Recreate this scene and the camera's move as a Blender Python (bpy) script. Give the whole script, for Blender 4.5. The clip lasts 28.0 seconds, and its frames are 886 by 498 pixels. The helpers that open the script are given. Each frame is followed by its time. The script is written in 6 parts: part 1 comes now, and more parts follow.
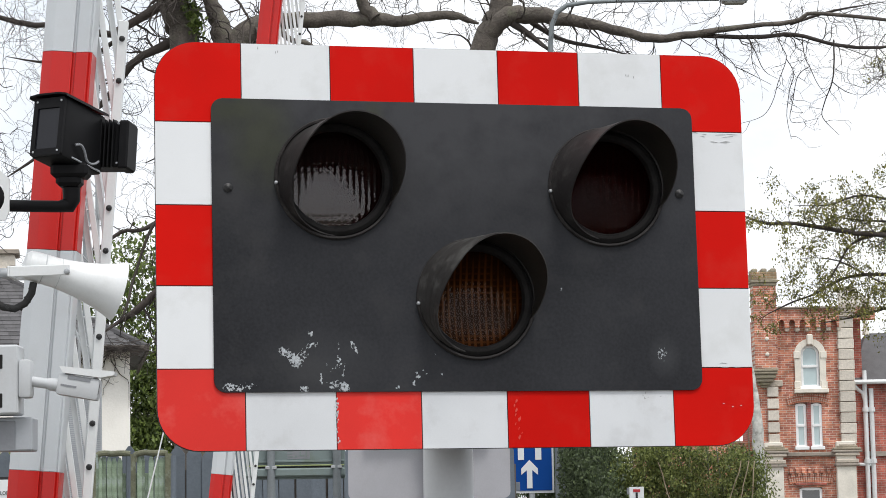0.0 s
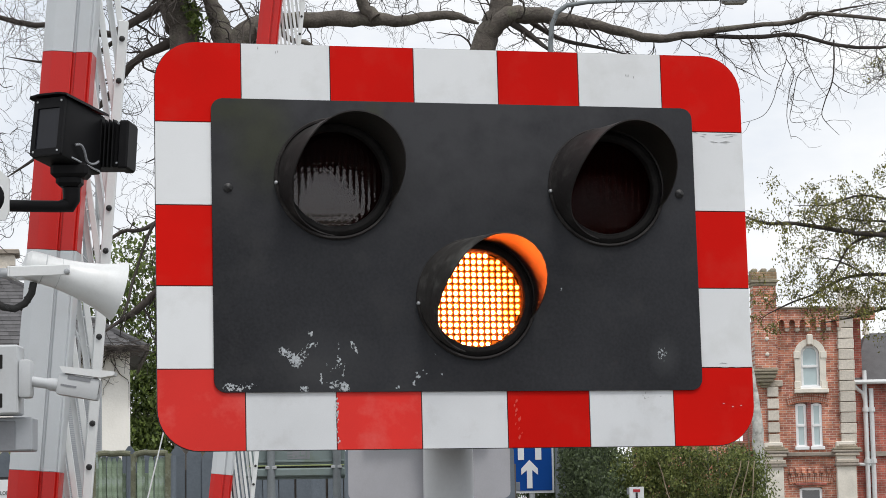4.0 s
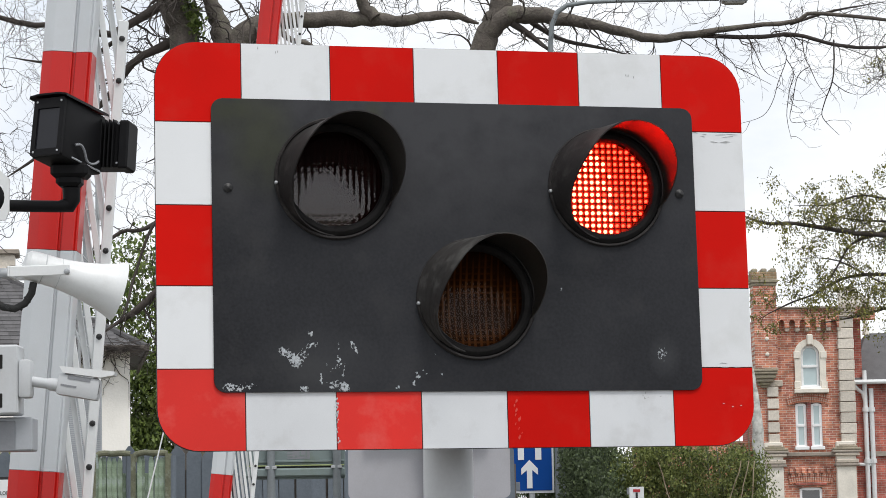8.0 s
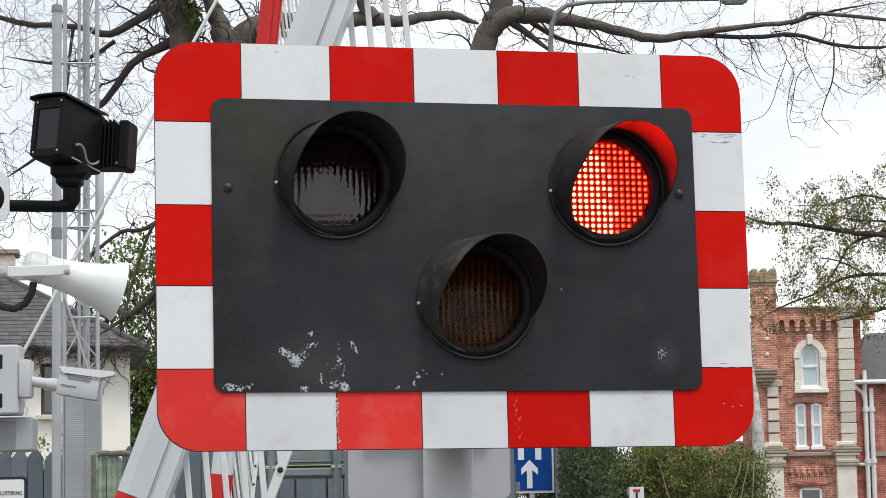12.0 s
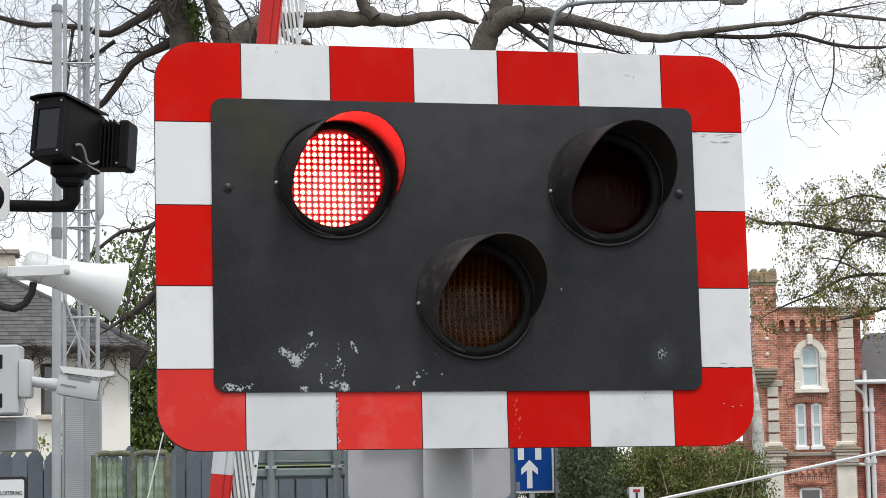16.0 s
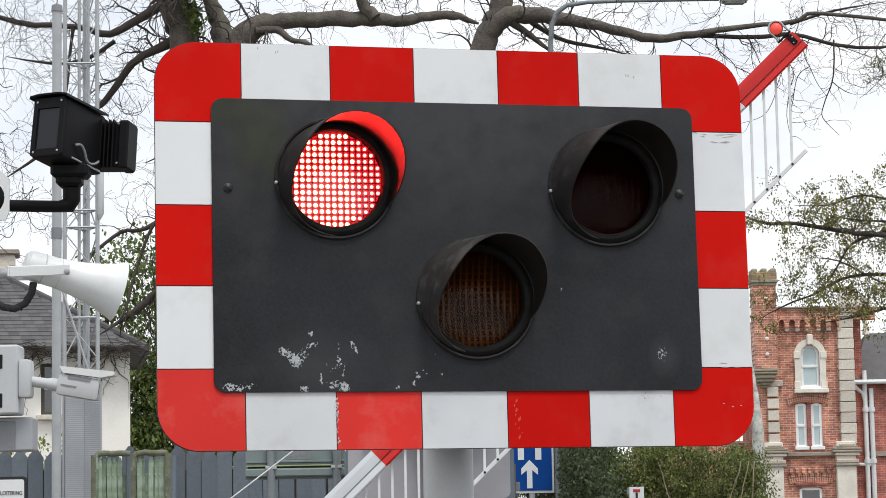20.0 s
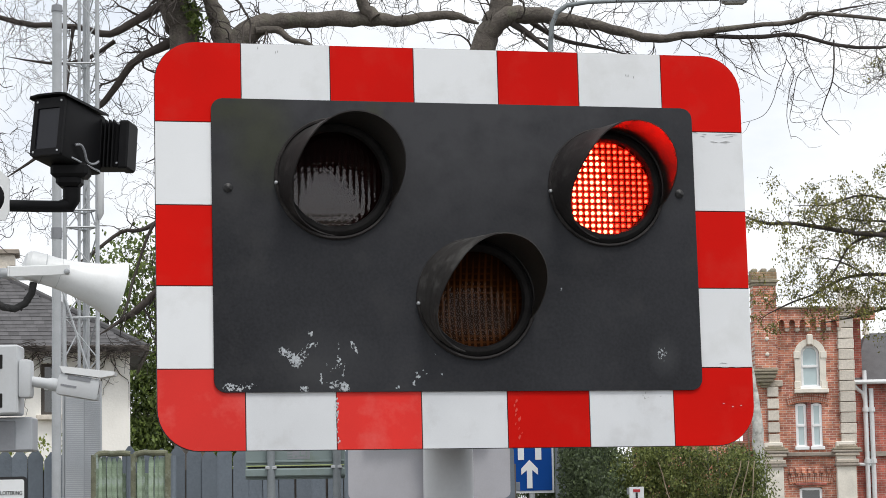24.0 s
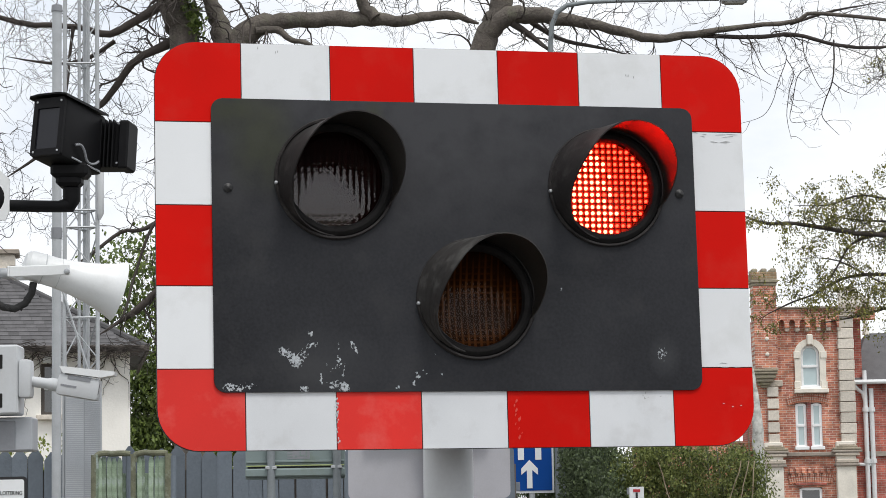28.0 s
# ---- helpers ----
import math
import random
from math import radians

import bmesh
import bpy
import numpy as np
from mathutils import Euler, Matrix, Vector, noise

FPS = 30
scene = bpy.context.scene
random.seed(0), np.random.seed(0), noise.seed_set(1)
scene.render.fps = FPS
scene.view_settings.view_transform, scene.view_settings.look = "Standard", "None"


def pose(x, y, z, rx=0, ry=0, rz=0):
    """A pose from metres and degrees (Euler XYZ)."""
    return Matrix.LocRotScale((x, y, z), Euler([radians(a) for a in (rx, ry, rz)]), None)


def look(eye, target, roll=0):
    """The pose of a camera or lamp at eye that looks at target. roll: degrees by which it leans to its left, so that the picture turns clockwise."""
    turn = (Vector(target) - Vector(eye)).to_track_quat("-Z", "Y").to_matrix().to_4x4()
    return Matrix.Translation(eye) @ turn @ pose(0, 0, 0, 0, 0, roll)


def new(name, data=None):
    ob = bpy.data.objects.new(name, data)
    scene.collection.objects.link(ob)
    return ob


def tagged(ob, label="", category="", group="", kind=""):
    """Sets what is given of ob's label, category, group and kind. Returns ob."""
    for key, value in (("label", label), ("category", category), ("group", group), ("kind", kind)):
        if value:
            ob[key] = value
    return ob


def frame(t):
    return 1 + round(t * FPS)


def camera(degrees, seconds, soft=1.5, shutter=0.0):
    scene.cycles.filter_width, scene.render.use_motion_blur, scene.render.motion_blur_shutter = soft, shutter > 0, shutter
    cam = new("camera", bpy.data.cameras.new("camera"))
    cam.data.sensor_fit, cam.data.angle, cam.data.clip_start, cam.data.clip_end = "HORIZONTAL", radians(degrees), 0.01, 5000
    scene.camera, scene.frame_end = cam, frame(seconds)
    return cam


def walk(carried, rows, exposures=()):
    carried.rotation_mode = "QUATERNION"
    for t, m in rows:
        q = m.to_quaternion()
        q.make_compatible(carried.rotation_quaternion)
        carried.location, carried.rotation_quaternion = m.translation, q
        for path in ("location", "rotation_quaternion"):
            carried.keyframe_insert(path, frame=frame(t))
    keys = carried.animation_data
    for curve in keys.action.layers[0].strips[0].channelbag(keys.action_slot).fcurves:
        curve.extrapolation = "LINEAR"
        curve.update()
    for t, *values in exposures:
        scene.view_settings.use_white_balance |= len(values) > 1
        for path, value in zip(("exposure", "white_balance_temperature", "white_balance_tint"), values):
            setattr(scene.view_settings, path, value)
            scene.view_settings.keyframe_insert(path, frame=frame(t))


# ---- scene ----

EYE = (0.0, 0.0, 2.15)
PITCH, ROLL = math.radians(6.6), -1.0
cam = camera(20.66, 28.0, soft=0.85)
STILL = look(EYE, (0.0, math.cos(PITCH), EYE[2] + math.sin(PITCH)), ROLL)
walk(cam, [(0.0, STILL), (28.0, STILL)],
     [(0.0, 0.12), (1.1, 0.12), (1.6, 0.0), (3.0, -0.10), (5.4, -0.08), (6.3, -0.03), (8.0, 0.02), (28.0, 0.02)])

# ---- sky and sun ----
SUN_ELEVATION, SUN_TURN = math.radians(63), math.radians(150)


def make_world():
    world = bpy.data.worlds.new("overcast")
    world.use_nodes = True
    scene.world = world
    nt = world.node_tree
    nt.nodes.clear()
    out = nt.nodes.new("ShaderNodeOutputWorld")
    sky = nt.nodes.new("ShaderNodeTexSky")
    sky.sky_type = "NISHITA"
    sky.sun_disc = False
    sky.sun_elevation, sky.sun_rotation = SUN_ELEVATION, SUN_TURN
    clear = nt.nodes.new("ShaderNodeBackground")
    clear.inputs["Strength"].default_value = 0.1
    nt.links.new(sky.outputs[0], clear.inputs["Color"])
    # cloud deck
    co = nt.nodes.new("ShaderNodeTexCoord")
    mp = nt.nodes.new("ShaderNodeMapping")
    mp.inputs["Scale"].default_value = (1.0, 1.0, 2.2)
    nt.links.new(co.outputs["Generated"], mp.inputs["Vector"])
    big = nt.nodes.new("ShaderNodeTexNoise")
    big.inputs["Scale"].default_value = 7.0
    big.inputs["Detail"].default_value = 6.0
    big.inputs["Roughness"].default_value = 0.55
    nt.links.new(mp.outputs[0], big.inputs["Vector"])
    ramp = nt.nodes.new("ShaderNodeValToRGB")
    ramp.color_ramp.elements[0].position, ramp.color_ramp.elements[0].color = 0.34, (0.755, 0.795, 0.86, 1)
    ramp.color_ramp.elements[1].position, ramp.color_ramp.elements[1].color = 0.60, (1.0, 1.0, 1.0, 1)
    nt.links.new(big.outputs[0], ramp.inputs[0])
    cloud = nt.nodes.new("ShaderNodeBackground")
    cloud.inputs["Strength"].default_value = 1.2
    nt.links.new(ramp.outputs[0], cloud.inputs["Color"])
    mix = nt.nodes.new("ShaderNodeMixShader")
    mix.inputs[0].default_value = 0.88
    nt.links.new(clear.outputs[0], mix.inputs[1])
    nt.links.new(cloud.outputs[0], mix.inputs[2])
    nt.links.new(mix.outputs[0], out.inputs[0])


make_world()
sun = new("sun", bpy.data.lights.new("sun", "SUN"))
sun.data.energy, sun.data.angle, sun.data.color = 1.95, math.radians(16), (1.0, 0.97, 0.92)
sun.matrix_world = look(
    (40 * math.cos(SUN_ELEVATION) * math.sin(SUN_TURN), 40 * math.cos(SUN_ELEVATION) * math.cos(SUN_TURN), 40 * math.sin(SUN_ELEVATION)),
    (0, 0, 0))


# ---- materials ----
def material(name, base, rough=0.6, metal=0.0, vary=0.15, scale=6.0, fine=60.0, bump=0.15, spread=0.0, tint=None, stain=None, spec=0.5, coat=0.0):
    """base: linear colour; vary: broad light/dark variation; scale/fine: features per metre; spread: change from piece to piece;
    stain: (colour, amount, scale)."""
    m = bpy.data.materials.new(name)
    m.use_nodes = True
    nt = m.node_tree
    b = nt.nodes["Principled BSDF"]
    b.inputs["Roughness"].default_value = rough
    b.inputs["Metallic"].default_value = metal
    b.inputs["Specular IOR Level"].default_value = spec
    b.inputs["Coat Weight"].default_value = coat
    co = nt.nodes.new("ShaderNodeTexCoord")
    n1 = nt.nodes.new("ShaderNodeTexNoise")
    n1.inputs["Scale"].default_value, n1.inputs["Detail"].default_value = scale, 5
    n2 = nt.nodes.new("ShaderNodeTexNoise")
    n2.inputs["Scale"].default_value, n2.inputs["Detail"].default_value = fine, 3
    for n in (n1, n2):
        nt.links.new(co.outputs["Object"], n.inputs["Vector"])
    add = nt.nodes.new("ShaderNodeMath")
    add.operation = "MULTIPLY_ADD"
    nt.links.new(n2.outputs[0], add.inputs[0])
    add.inputs[1].default_value = 0.45
    nt.links.new(n1.outputs[0], add.inputs[2])
    mp = nt.nodes.new("ShaderNodeMapRange")
    mp.inputs[1].default_value, mp.inputs[2].default_value = 0.4, 1.05
    mp.inputs[3].default_value, mp.inputs[4].default_value = 1 - vary, 1 + vary
    nt.links.new(add.outputs[0], mp.inputs[0])
    value = mp.outputs[0]
    if spread:
        inf = nt.nodes.new("ShaderNodeObjectInfo")
        mr = nt.nodes.new("ShaderNodeMapRange")
        mr.inputs[3].default_value, mr.inputs[4].default_value = 1 - spread, 1 + spread
        nt.links.new(inf.outputs["Random"], mr.inputs[0])
        mu = nt.nodes.new("ShaderNodeMath")
        mu.operation = "MULTIPLY"
        nt.links.new(value, mu.inputs[0])
        nt.links.new(mr.outputs[0], mu.inputs[1])
        value = mu.outputs[0]
    hs = nt.nodes.new("ShaderNodeMix")
    hs.data_type, hs.blend_type = "RGBA", "MULTIPLY"
    hs.inputs[0].default_value = 1.0
    hs.inputs[6].default_value = (*base, 1)
    nt.links.new(value, hs.inputs[7])
    colour = hs.outputs[2]
    if stain:
        n3 = nt.nodes.new("ShaderNodeTexNoise")
        n3.inputs["Scale"].default_value, n3.inputs["Detail"].default_value, n3.inputs["Roughness"].default_value = stain[2], 6, 0.65
        nt.links.new(co.outputs["Object"], n3.inputs["Vector"])
        sr = nt.nodes.new("ShaderNodeMapRange")
        sr.inputs[1].default_value, sr.inputs[2].default_value = 0.52, 0.68
        sr.inputs[3].default_value, sr.inputs[4].default_value = 0.0, stain[1]
        nt.links.new(n3.outputs[0], sr.inputs[0])
        sm = nt.nodes.new("ShaderNodeMix")
        sm.data_type = "RGBA"
        nt.links.new(sr.outputs[0], sm.inputs[0])
        nt.links.new(colour, sm.inputs[6])
        sm.inputs[7].default_value = (*stain[0], 1)
        colour = sm.outputs[2]
    nt.links.new(colour, b.inputs["Base Color"])
    if bump:
        bp = nt.nodes.new("ShaderNodeBump")
        bp.inputs["Strength"].default_value, bp.inputs["Distance"].default_value = bump, 0.5 / fine
        nt.links.new(n2.outputs[0], bp.inputs["Height"])
        nt.links.new(bp.outputs[0], b.inputs["Normal"])
    return m


def glow(name, colour, strength, shade=0.3):
    m = bpy.data.materials.new(name)
    m.use_nodes = True
    b = m.node_tree.nodes["Principled BSDF"]
    b.inputs["Base Color"].default_value = (*[shade * c for c in colour], 1)
    b.inputs["Roughness"].default_value = 0.4
    b.inputs["Emission Color"].default_value = (*colour, 1)
    b.inputs["Emission Strength"].default_value = strength
    return m


def facet_grid(name, line, cell, pitch):
    """Unlit lamp face: a fine grid of moulded facets."""
    m = bpy.data.materials.new(name)
    m.use_nodes = True
    nt = m.node_tree
    b = nt.nodes["Principled BSDF"]
    b.inputs["Roughness"].default_value, b.inputs["Specular IOR Level"].default_value = 0.7, 0.06
    co = nt.nodes.new("ShaderNodeTexCoord")
    total = None
    for axis in ("X", "Z"):
        w = nt.nodes.new("ShaderNodeTexWave")
        w.wave_type, w.bands_direction = "BANDS", axis
        w.inputs["Scale"].default_value = 0.314 / pitch
        w.inputs["Distortion"].default_value = 0.3
        nt.links.new(co.outputs["Object"], w.inputs["Vector"])
        if total is None:
            total = w.outputs["Fac"]
            w.inputs["Distortion"].default_value = 0.8
        else:
            mx = nt.nodes.new("ShaderNodeMath")
            mx.operation = "MAXIMUM"
            low = nt.nodes.new("ShaderNodeMath")
            low.operation = "MULTIPLY"
            low.inputs[1].default_value = 0.7
            nt.links.new(w.outputs["Fac"], low.inputs[0])
            nt.links.new(total, mx.inputs[0])
            nt.links.new(low.outputs[0], mx.inputs[1])
            total = mx.outputs[0]
    no = nt.nodes.new("ShaderNodeTexNoise")
    no.inputs["Scale"].default_value = 14
    nt.links.new(co.outputs["Object"], no.inputs["Vector"])
    mu = nt.nodes.new("ShaderNodeMath")
    mu.operation = "MULTIPLY"
    nt.links.new(total, mu.inputs[0])
    nt.links.new(no.outputs[0], mu.inputs[1])
    ramp = nt.nodes.new("ShaderNodeValToRGB")
    ramp.color_ramp.elements[0].position, ramp.color_ramp.elements[0].color = 0.25, (*cell, 1)
    ramp.color_ramp.elements[1].position, ramp.color_ramp.elements[1].color = 0.62, (*line, 1)
    nt.links.new(mu.outputs[0], ramp.inputs[0])
    nt.links.new(ramp.outputs[0], b.inputs["Base Color"])
    return m


def lens_glass(name, tint, rough=0.12, ripple=75.0, gloss=0.06):
    """Coloured signal lens: tinted clear body with a glossy, pillowed face."""
    m = bpy.data.materials.new(name)
    m.use_nodes = True
    nt = m.node_tree
    nt.nodes.clear()
    out = nt.nodes.new("ShaderNodeOutputMaterial")
    tr = nt.nodes.new("ShaderNodeBsdfTransparent")
    tr.inputs[0].default_value = (*tint, 1)
    gl = nt.nodes.new("ShaderNodeBsdfGlossy")
    gl.inputs["Roughness"].default_value = rough
    gl.inputs[0].default_value = (1, 0.96, 0.95, 1)
    co = nt.nodes.new("ShaderNodeTexCoord")
    waves = []
    for axis in ("X", "Z"):
        w = nt.nodes.new("ShaderNodeTexWave")
        w.wave_type, w.bands_direction = "BANDS", axis
        w.inputs["Scale"].default_value = ripple * 0.314
        w.inputs["Distortion"].default_value = 0.6
        nt.links.new(co.outputs["Object"], w.inputs["Vector"])
        waves.append(w)
    add = nt.nodes.new("ShaderNodeMath")
    add.operation = "MULTIPLY_ADD"
    nt.links.new(waves[0].outputs["Fac"], add.inputs[0])
    add.inputs[1].default_value = 2.0
    nt.links.new(waves[1].outputs["Fac"], add.inputs[2])
    bp = nt.nodes.new("ShaderNodeBump")
    bp.inputs["Strength"].default_value, bp.inputs["Distance"].default_value = 0.58, 0.0017
    nt.links.new(add.outputs[0], bp.inputs["Height"])
    lean = nt.nodes.new("ShaderNodeVectorTransform")
    lean.vector_type, lean.convert_from, lean.convert_to = "NORMAL", "OBJECT", "WORLD"
    lean.inputs[0].default_value = (0.68, -0.35, 0.64)
    part_lean = nt.nodes.new("ShaderNodeVectorMath")
    part_lean.operation = "SCALE"
    part_lean.inputs["Scale"].default_value = 0.30
    nt.links.new(lean.outputs[0], part_lean.inputs[0])
    leaned = nt.nodes.new("ShaderNodeVectorMath")
    leaned.operation = "ADD"
    nt.links.new(bp.outputs[0], leaned.inputs[0])
    nt.links.new(part_lean.outputs[0], leaned.inputs[1])
    unit = nt.nodes.new("ShaderNodeVectorMath")
    unit.operation = "NORMALIZE"
    nt.links.new(leaned.outputs[0], unit.inputs[0])
    nt.links.new(unit.outputs[0], gl.inputs["Normal"])
    mix = nt.nodes.new("ShaderNodeMixShader")
    mix.inputs[0].default_value = gloss
    nt.links.new(tr.outputs[0], mix.inputs[1])
    nt.links.new(gl.outputs[0], mix.inputs[2])
    nt.links.new(mix.outputs[0], out.inputs[0])
    return m


def pane_glass(name, base=(0.05, 0.07, 0.08)):
    return material(name, base, rough=0.04, vary=0.05, bump=0, spec=1.0, coat=0.6)


RED = material("red_reflective_sheeting", (0.58, 0.007, 0.004), 0.5, spec=0.06, vary=0.10, scale=4, fine=900, bump=0.03, spread=0.10, stain=((0.55, 0.05, 0.035), 0.22, 9))
WHITE = material("white_reflective_sheeting", (0.735, 0.755, 0.775), 0.45, vary=0.05, scale=5, fine=700, bump=0.03, spread=0.03, stain=((0.55, 0.56, 0.55), 0.35, 7))
# grey smudges, over a base darkened to carry the bottom row's shade
GRIMY_SHADED_WHITE = material("grimy_shaded_white_sheeting", (0.655, 0.675, 0.70), 0.5, vary=0.08, scale=6, fine=700, bump=0.03, spread=0.03, stain=((0.47, 0.475, 0.48), 0.5, 9))
FADED_RED = material("faded_red_sheeting", (0.68, 0.032, 0.025), 0.5, spec=0.2, vary=0.10, scale=5, fine=900, bump=0.03, spread=0.04, stain=((0.72, 0.16, 0.14), 0.4, 8))
EDGE = material("board_edge_dark", (0.03, 0.03, 0.035), 0.6)
BLACK_PANEL = material("matt_black_panel", (0.028, 0.029, 0.033), 0.6, spec=0.1, vary=0.42, scale=3.2, fine=160, bump=0.05, stain=((0.048, 0.048, 0.050), 0.5, 5.5))


def panel_smear(m, x, z, sx, sz, colour, amount):
    """A soft smear of colour on a panel, broken up by fine noise."""
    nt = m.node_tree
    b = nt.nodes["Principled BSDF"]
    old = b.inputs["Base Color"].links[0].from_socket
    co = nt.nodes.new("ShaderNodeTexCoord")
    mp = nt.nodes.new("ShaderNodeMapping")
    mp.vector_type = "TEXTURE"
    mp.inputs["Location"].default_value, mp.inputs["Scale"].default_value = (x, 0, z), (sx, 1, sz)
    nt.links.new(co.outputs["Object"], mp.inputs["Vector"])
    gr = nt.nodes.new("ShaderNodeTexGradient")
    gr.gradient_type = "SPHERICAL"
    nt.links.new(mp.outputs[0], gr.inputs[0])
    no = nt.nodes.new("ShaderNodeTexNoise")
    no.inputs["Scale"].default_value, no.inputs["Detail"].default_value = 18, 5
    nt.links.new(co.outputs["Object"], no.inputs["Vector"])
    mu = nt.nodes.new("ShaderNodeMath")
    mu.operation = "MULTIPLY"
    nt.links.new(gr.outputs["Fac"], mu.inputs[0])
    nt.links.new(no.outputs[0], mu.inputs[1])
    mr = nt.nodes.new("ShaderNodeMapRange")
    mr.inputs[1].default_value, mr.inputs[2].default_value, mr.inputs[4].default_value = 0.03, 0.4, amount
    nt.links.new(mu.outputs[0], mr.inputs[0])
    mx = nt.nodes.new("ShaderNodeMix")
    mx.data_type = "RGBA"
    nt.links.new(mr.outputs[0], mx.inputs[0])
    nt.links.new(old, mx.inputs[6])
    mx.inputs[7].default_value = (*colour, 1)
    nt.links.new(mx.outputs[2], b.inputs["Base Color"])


# broad grey smear: the panel turns paler towards its top
panel_smear(BLACK_PANEL, -0.05, 0.36, 0.85, 0.46, (0.058, 0.059, 0.064), 0.85)
# green algae
panel_smear(BLACK_PANEL, -0.415, 0.22, 0.09, 0.15, (0.050, 0.056, 0.026), 0.45)
panel_smear(BLACK_PANEL, -0.49, 0.28, 0.07, 0.06, (0.048, 0.053, 0.028), 0.5)
panel_smear(BLACK_PANEL, -0.18, 0.27, 0.03, 0.05, (0.048, 0.054, 0.028), 0.5)
# small pale grey smears
panel_smear(BLACK_PANEL, -0.30, -0.25, 0.16, 0.09, (0.058, 0.06, 0.064), 0.45)
panel_smear(BLACK_PANEL, 0.44, -0.23, 0.04, 0.06, (0.07, 0.073, 0.078), 0.4)
HOOD = material("hood_black_plastic", (0.024, 0.0215, 0.0215), 0.6, spec=0.2, vary=0.3, scale=14, fine=120, bump=0.1, stain=((0.10, 0.095, 0.09), 0.35, 18))
RING = material("ring_dull_black", (0.013, 0.012, 0.012), 0.85, spec=0.2, vary=0.4, scale=25, fine=150, bump=0.2, stain=((0.028, 0.027, 0.026), 0.5, 30))
INSIDE = material("housing_black", (0.008, 0.008, 0.008), 0.9, bump=0)
FLAKE = material("flaked_paint", (0.43, 0.46, 0.49), 0.8, vary=0.35, scale=60, fine=300)
SCREW = material("screw_steel_dark", (0.022, 0.022, 0.023), 0.5, 0.2)
ZINC = material("galvanised_steel", (0.42, 0.44, 0.46), 0.5, 0.35, vary=0.14, scale=7, fine=80, bump=0.05)
GREY_PAINT = material("grey_painted_steel", (0.36, 0.38, 0.41), 0.5, vary=0.1, scale=5, fine=120, bump=0.05)
LIGHT_GREY = material("light_grey_paint", (0.52, 0.54, 0.56), 0.5, vary=0.08, scale=4, fine=120, bump=0.05, stain=((0.40, 0.40, 0.40), 0.4, 4))
CABINET_GREY = material("cabinet_grey_paint", (0.375, 0.375, 0.405), 0.55, vary=0.1, scale=2, fine=90, bump=0.05, stain=((0.32, 0.315, 0.33), 0.4, 3))
DARK_GREY = material("dark_grey_paint", (0.22, 0.23, 0.25), 0.55, vary=0.12)
WHITE_PAINT = material("white_paint", (0.72, 0.74, 0.75), 0.4, vary=0.06, scale=9, fine=150, bump=0.04, stain=((0.5, 0.5, 0.48), 0.25, 12))
BOOM_RED = material("boom_red", (0.54, 0.008, 0.005), 0.36, spec=0.4, vary=0.12, scale=3, fine=200, bump=0.03, coat=0.12)
BOOM_WHITE = material("boom_white", (0.57, 0.60, 0.63), 0.32, vary=0.06, scale=3, fine=200, bump=0.03, coat=0.2, stain=((0.5, 0.51, 0.52), 0.3, 5))
BLACK = material("black_housing", (0.0065, 0.0065, 0.0075), 0.55, spec=0.14, vary=0.2, scale=20, fine=200, bump=0.06)
BLACK_GLASS = material("black_glass", (0.014, 0.015, 0.020), 0.12, bump=0, spec=0.3)
RUBBER = material("black_rubber", (0.014, 0.014, 0.014), 0.7)
BARK = material("beech_bark", (0.105, 0.091, 0.079), 0.9, vary=0.6, scale=5, fine=34, bump=1.0, stain=((0.135, 0.135, 0.095), 0.6, 4.5))
TWIG = material("twig_bark", (0.058, 0.048, 0.043), 0.9, vary=0.3, scale=3, fine=30, bump=0.2)
PALE_BARK = material("pale_mottled_bark", (0.50, 0.50, 0.47), 0.9, vary=0.5, scale=4, fine=9, bump=0.5, stain=((0.13, 0.13, 0.11), 0.9, 3.5))
FENCE_GREY = material("grey_stained_boards", (0.13, 0.155, 0.185), 0.75, vary=0.2, scale=3, fine=40, bump=0.25, spread=0.14)
FENCE_GREEN = material("flaking_green_paint", (0.25, 0.325, 0.235), 0.85, vary=0.4, scale=14, fine=70, bump=0.4, spread=0.3, stain=((0.38, 0.42, 0.45), 0.9, 7))
MOSS = material("mossy_timber", (0.15, 0.155, 0.105), 0.95, vary=0.45, scale=10, fine=50, bump=0.5, stain=((0.30, 0.34, 0.28), 0.7, 12))
SASH_WHITE = material("white_sash_paint", (0.86, 0.87, 0.88), 0.45, vary=0.04, bump=0)
POST_PAINT = material("pale_grey_post_paint", (0.62, 0.64, 0.67), 0.45, vary=0.08, scale=4, fine=120, bump=0.05)
SIGN_BACK = material("sign_back_grey_green", (0.185, 0.235, 0.235), 0.6, vary=0.12, scale=4, fine=90, bump=0.08, stain=((0.12, 0.15, 0.10), 0.5, 4))
YELLOW_LINE = material("faded_yellow_trim", (0.34, 0.40, 0.16), 0.6)
BLUE = material("blue_sign_face", (0.006, 0.058, 0.27), 0.5, spec=0.08, vary=0.06, bump=0)
SIGN_WHITE = material("white_sign_face", (0.735, 0.755, 0.775), 0.45, vary=0.04, bump=0)
SIGN_BLACK = material("black_sign_lettering", (0.012, 0.012, 0.014), 0.5, bump=0)
SIGN_RED = material("red_sign_bar", (0.45, 0.02, 0.03), 0.5, bump=0)
RENDER = material("white_house_render", (0.92, 0.90, 0.85), 0.9, vary=0.05, scale=2.5, fine=25, bump=0.2, stain=((0.70, 0.68, 0.62), 0.3, 1.4))
SLATE = material("slate", (0.082, 0.080, 0.084), 0.7, vary=0.25, scale=4, fine=40, bump=0.25, spread=0.3)
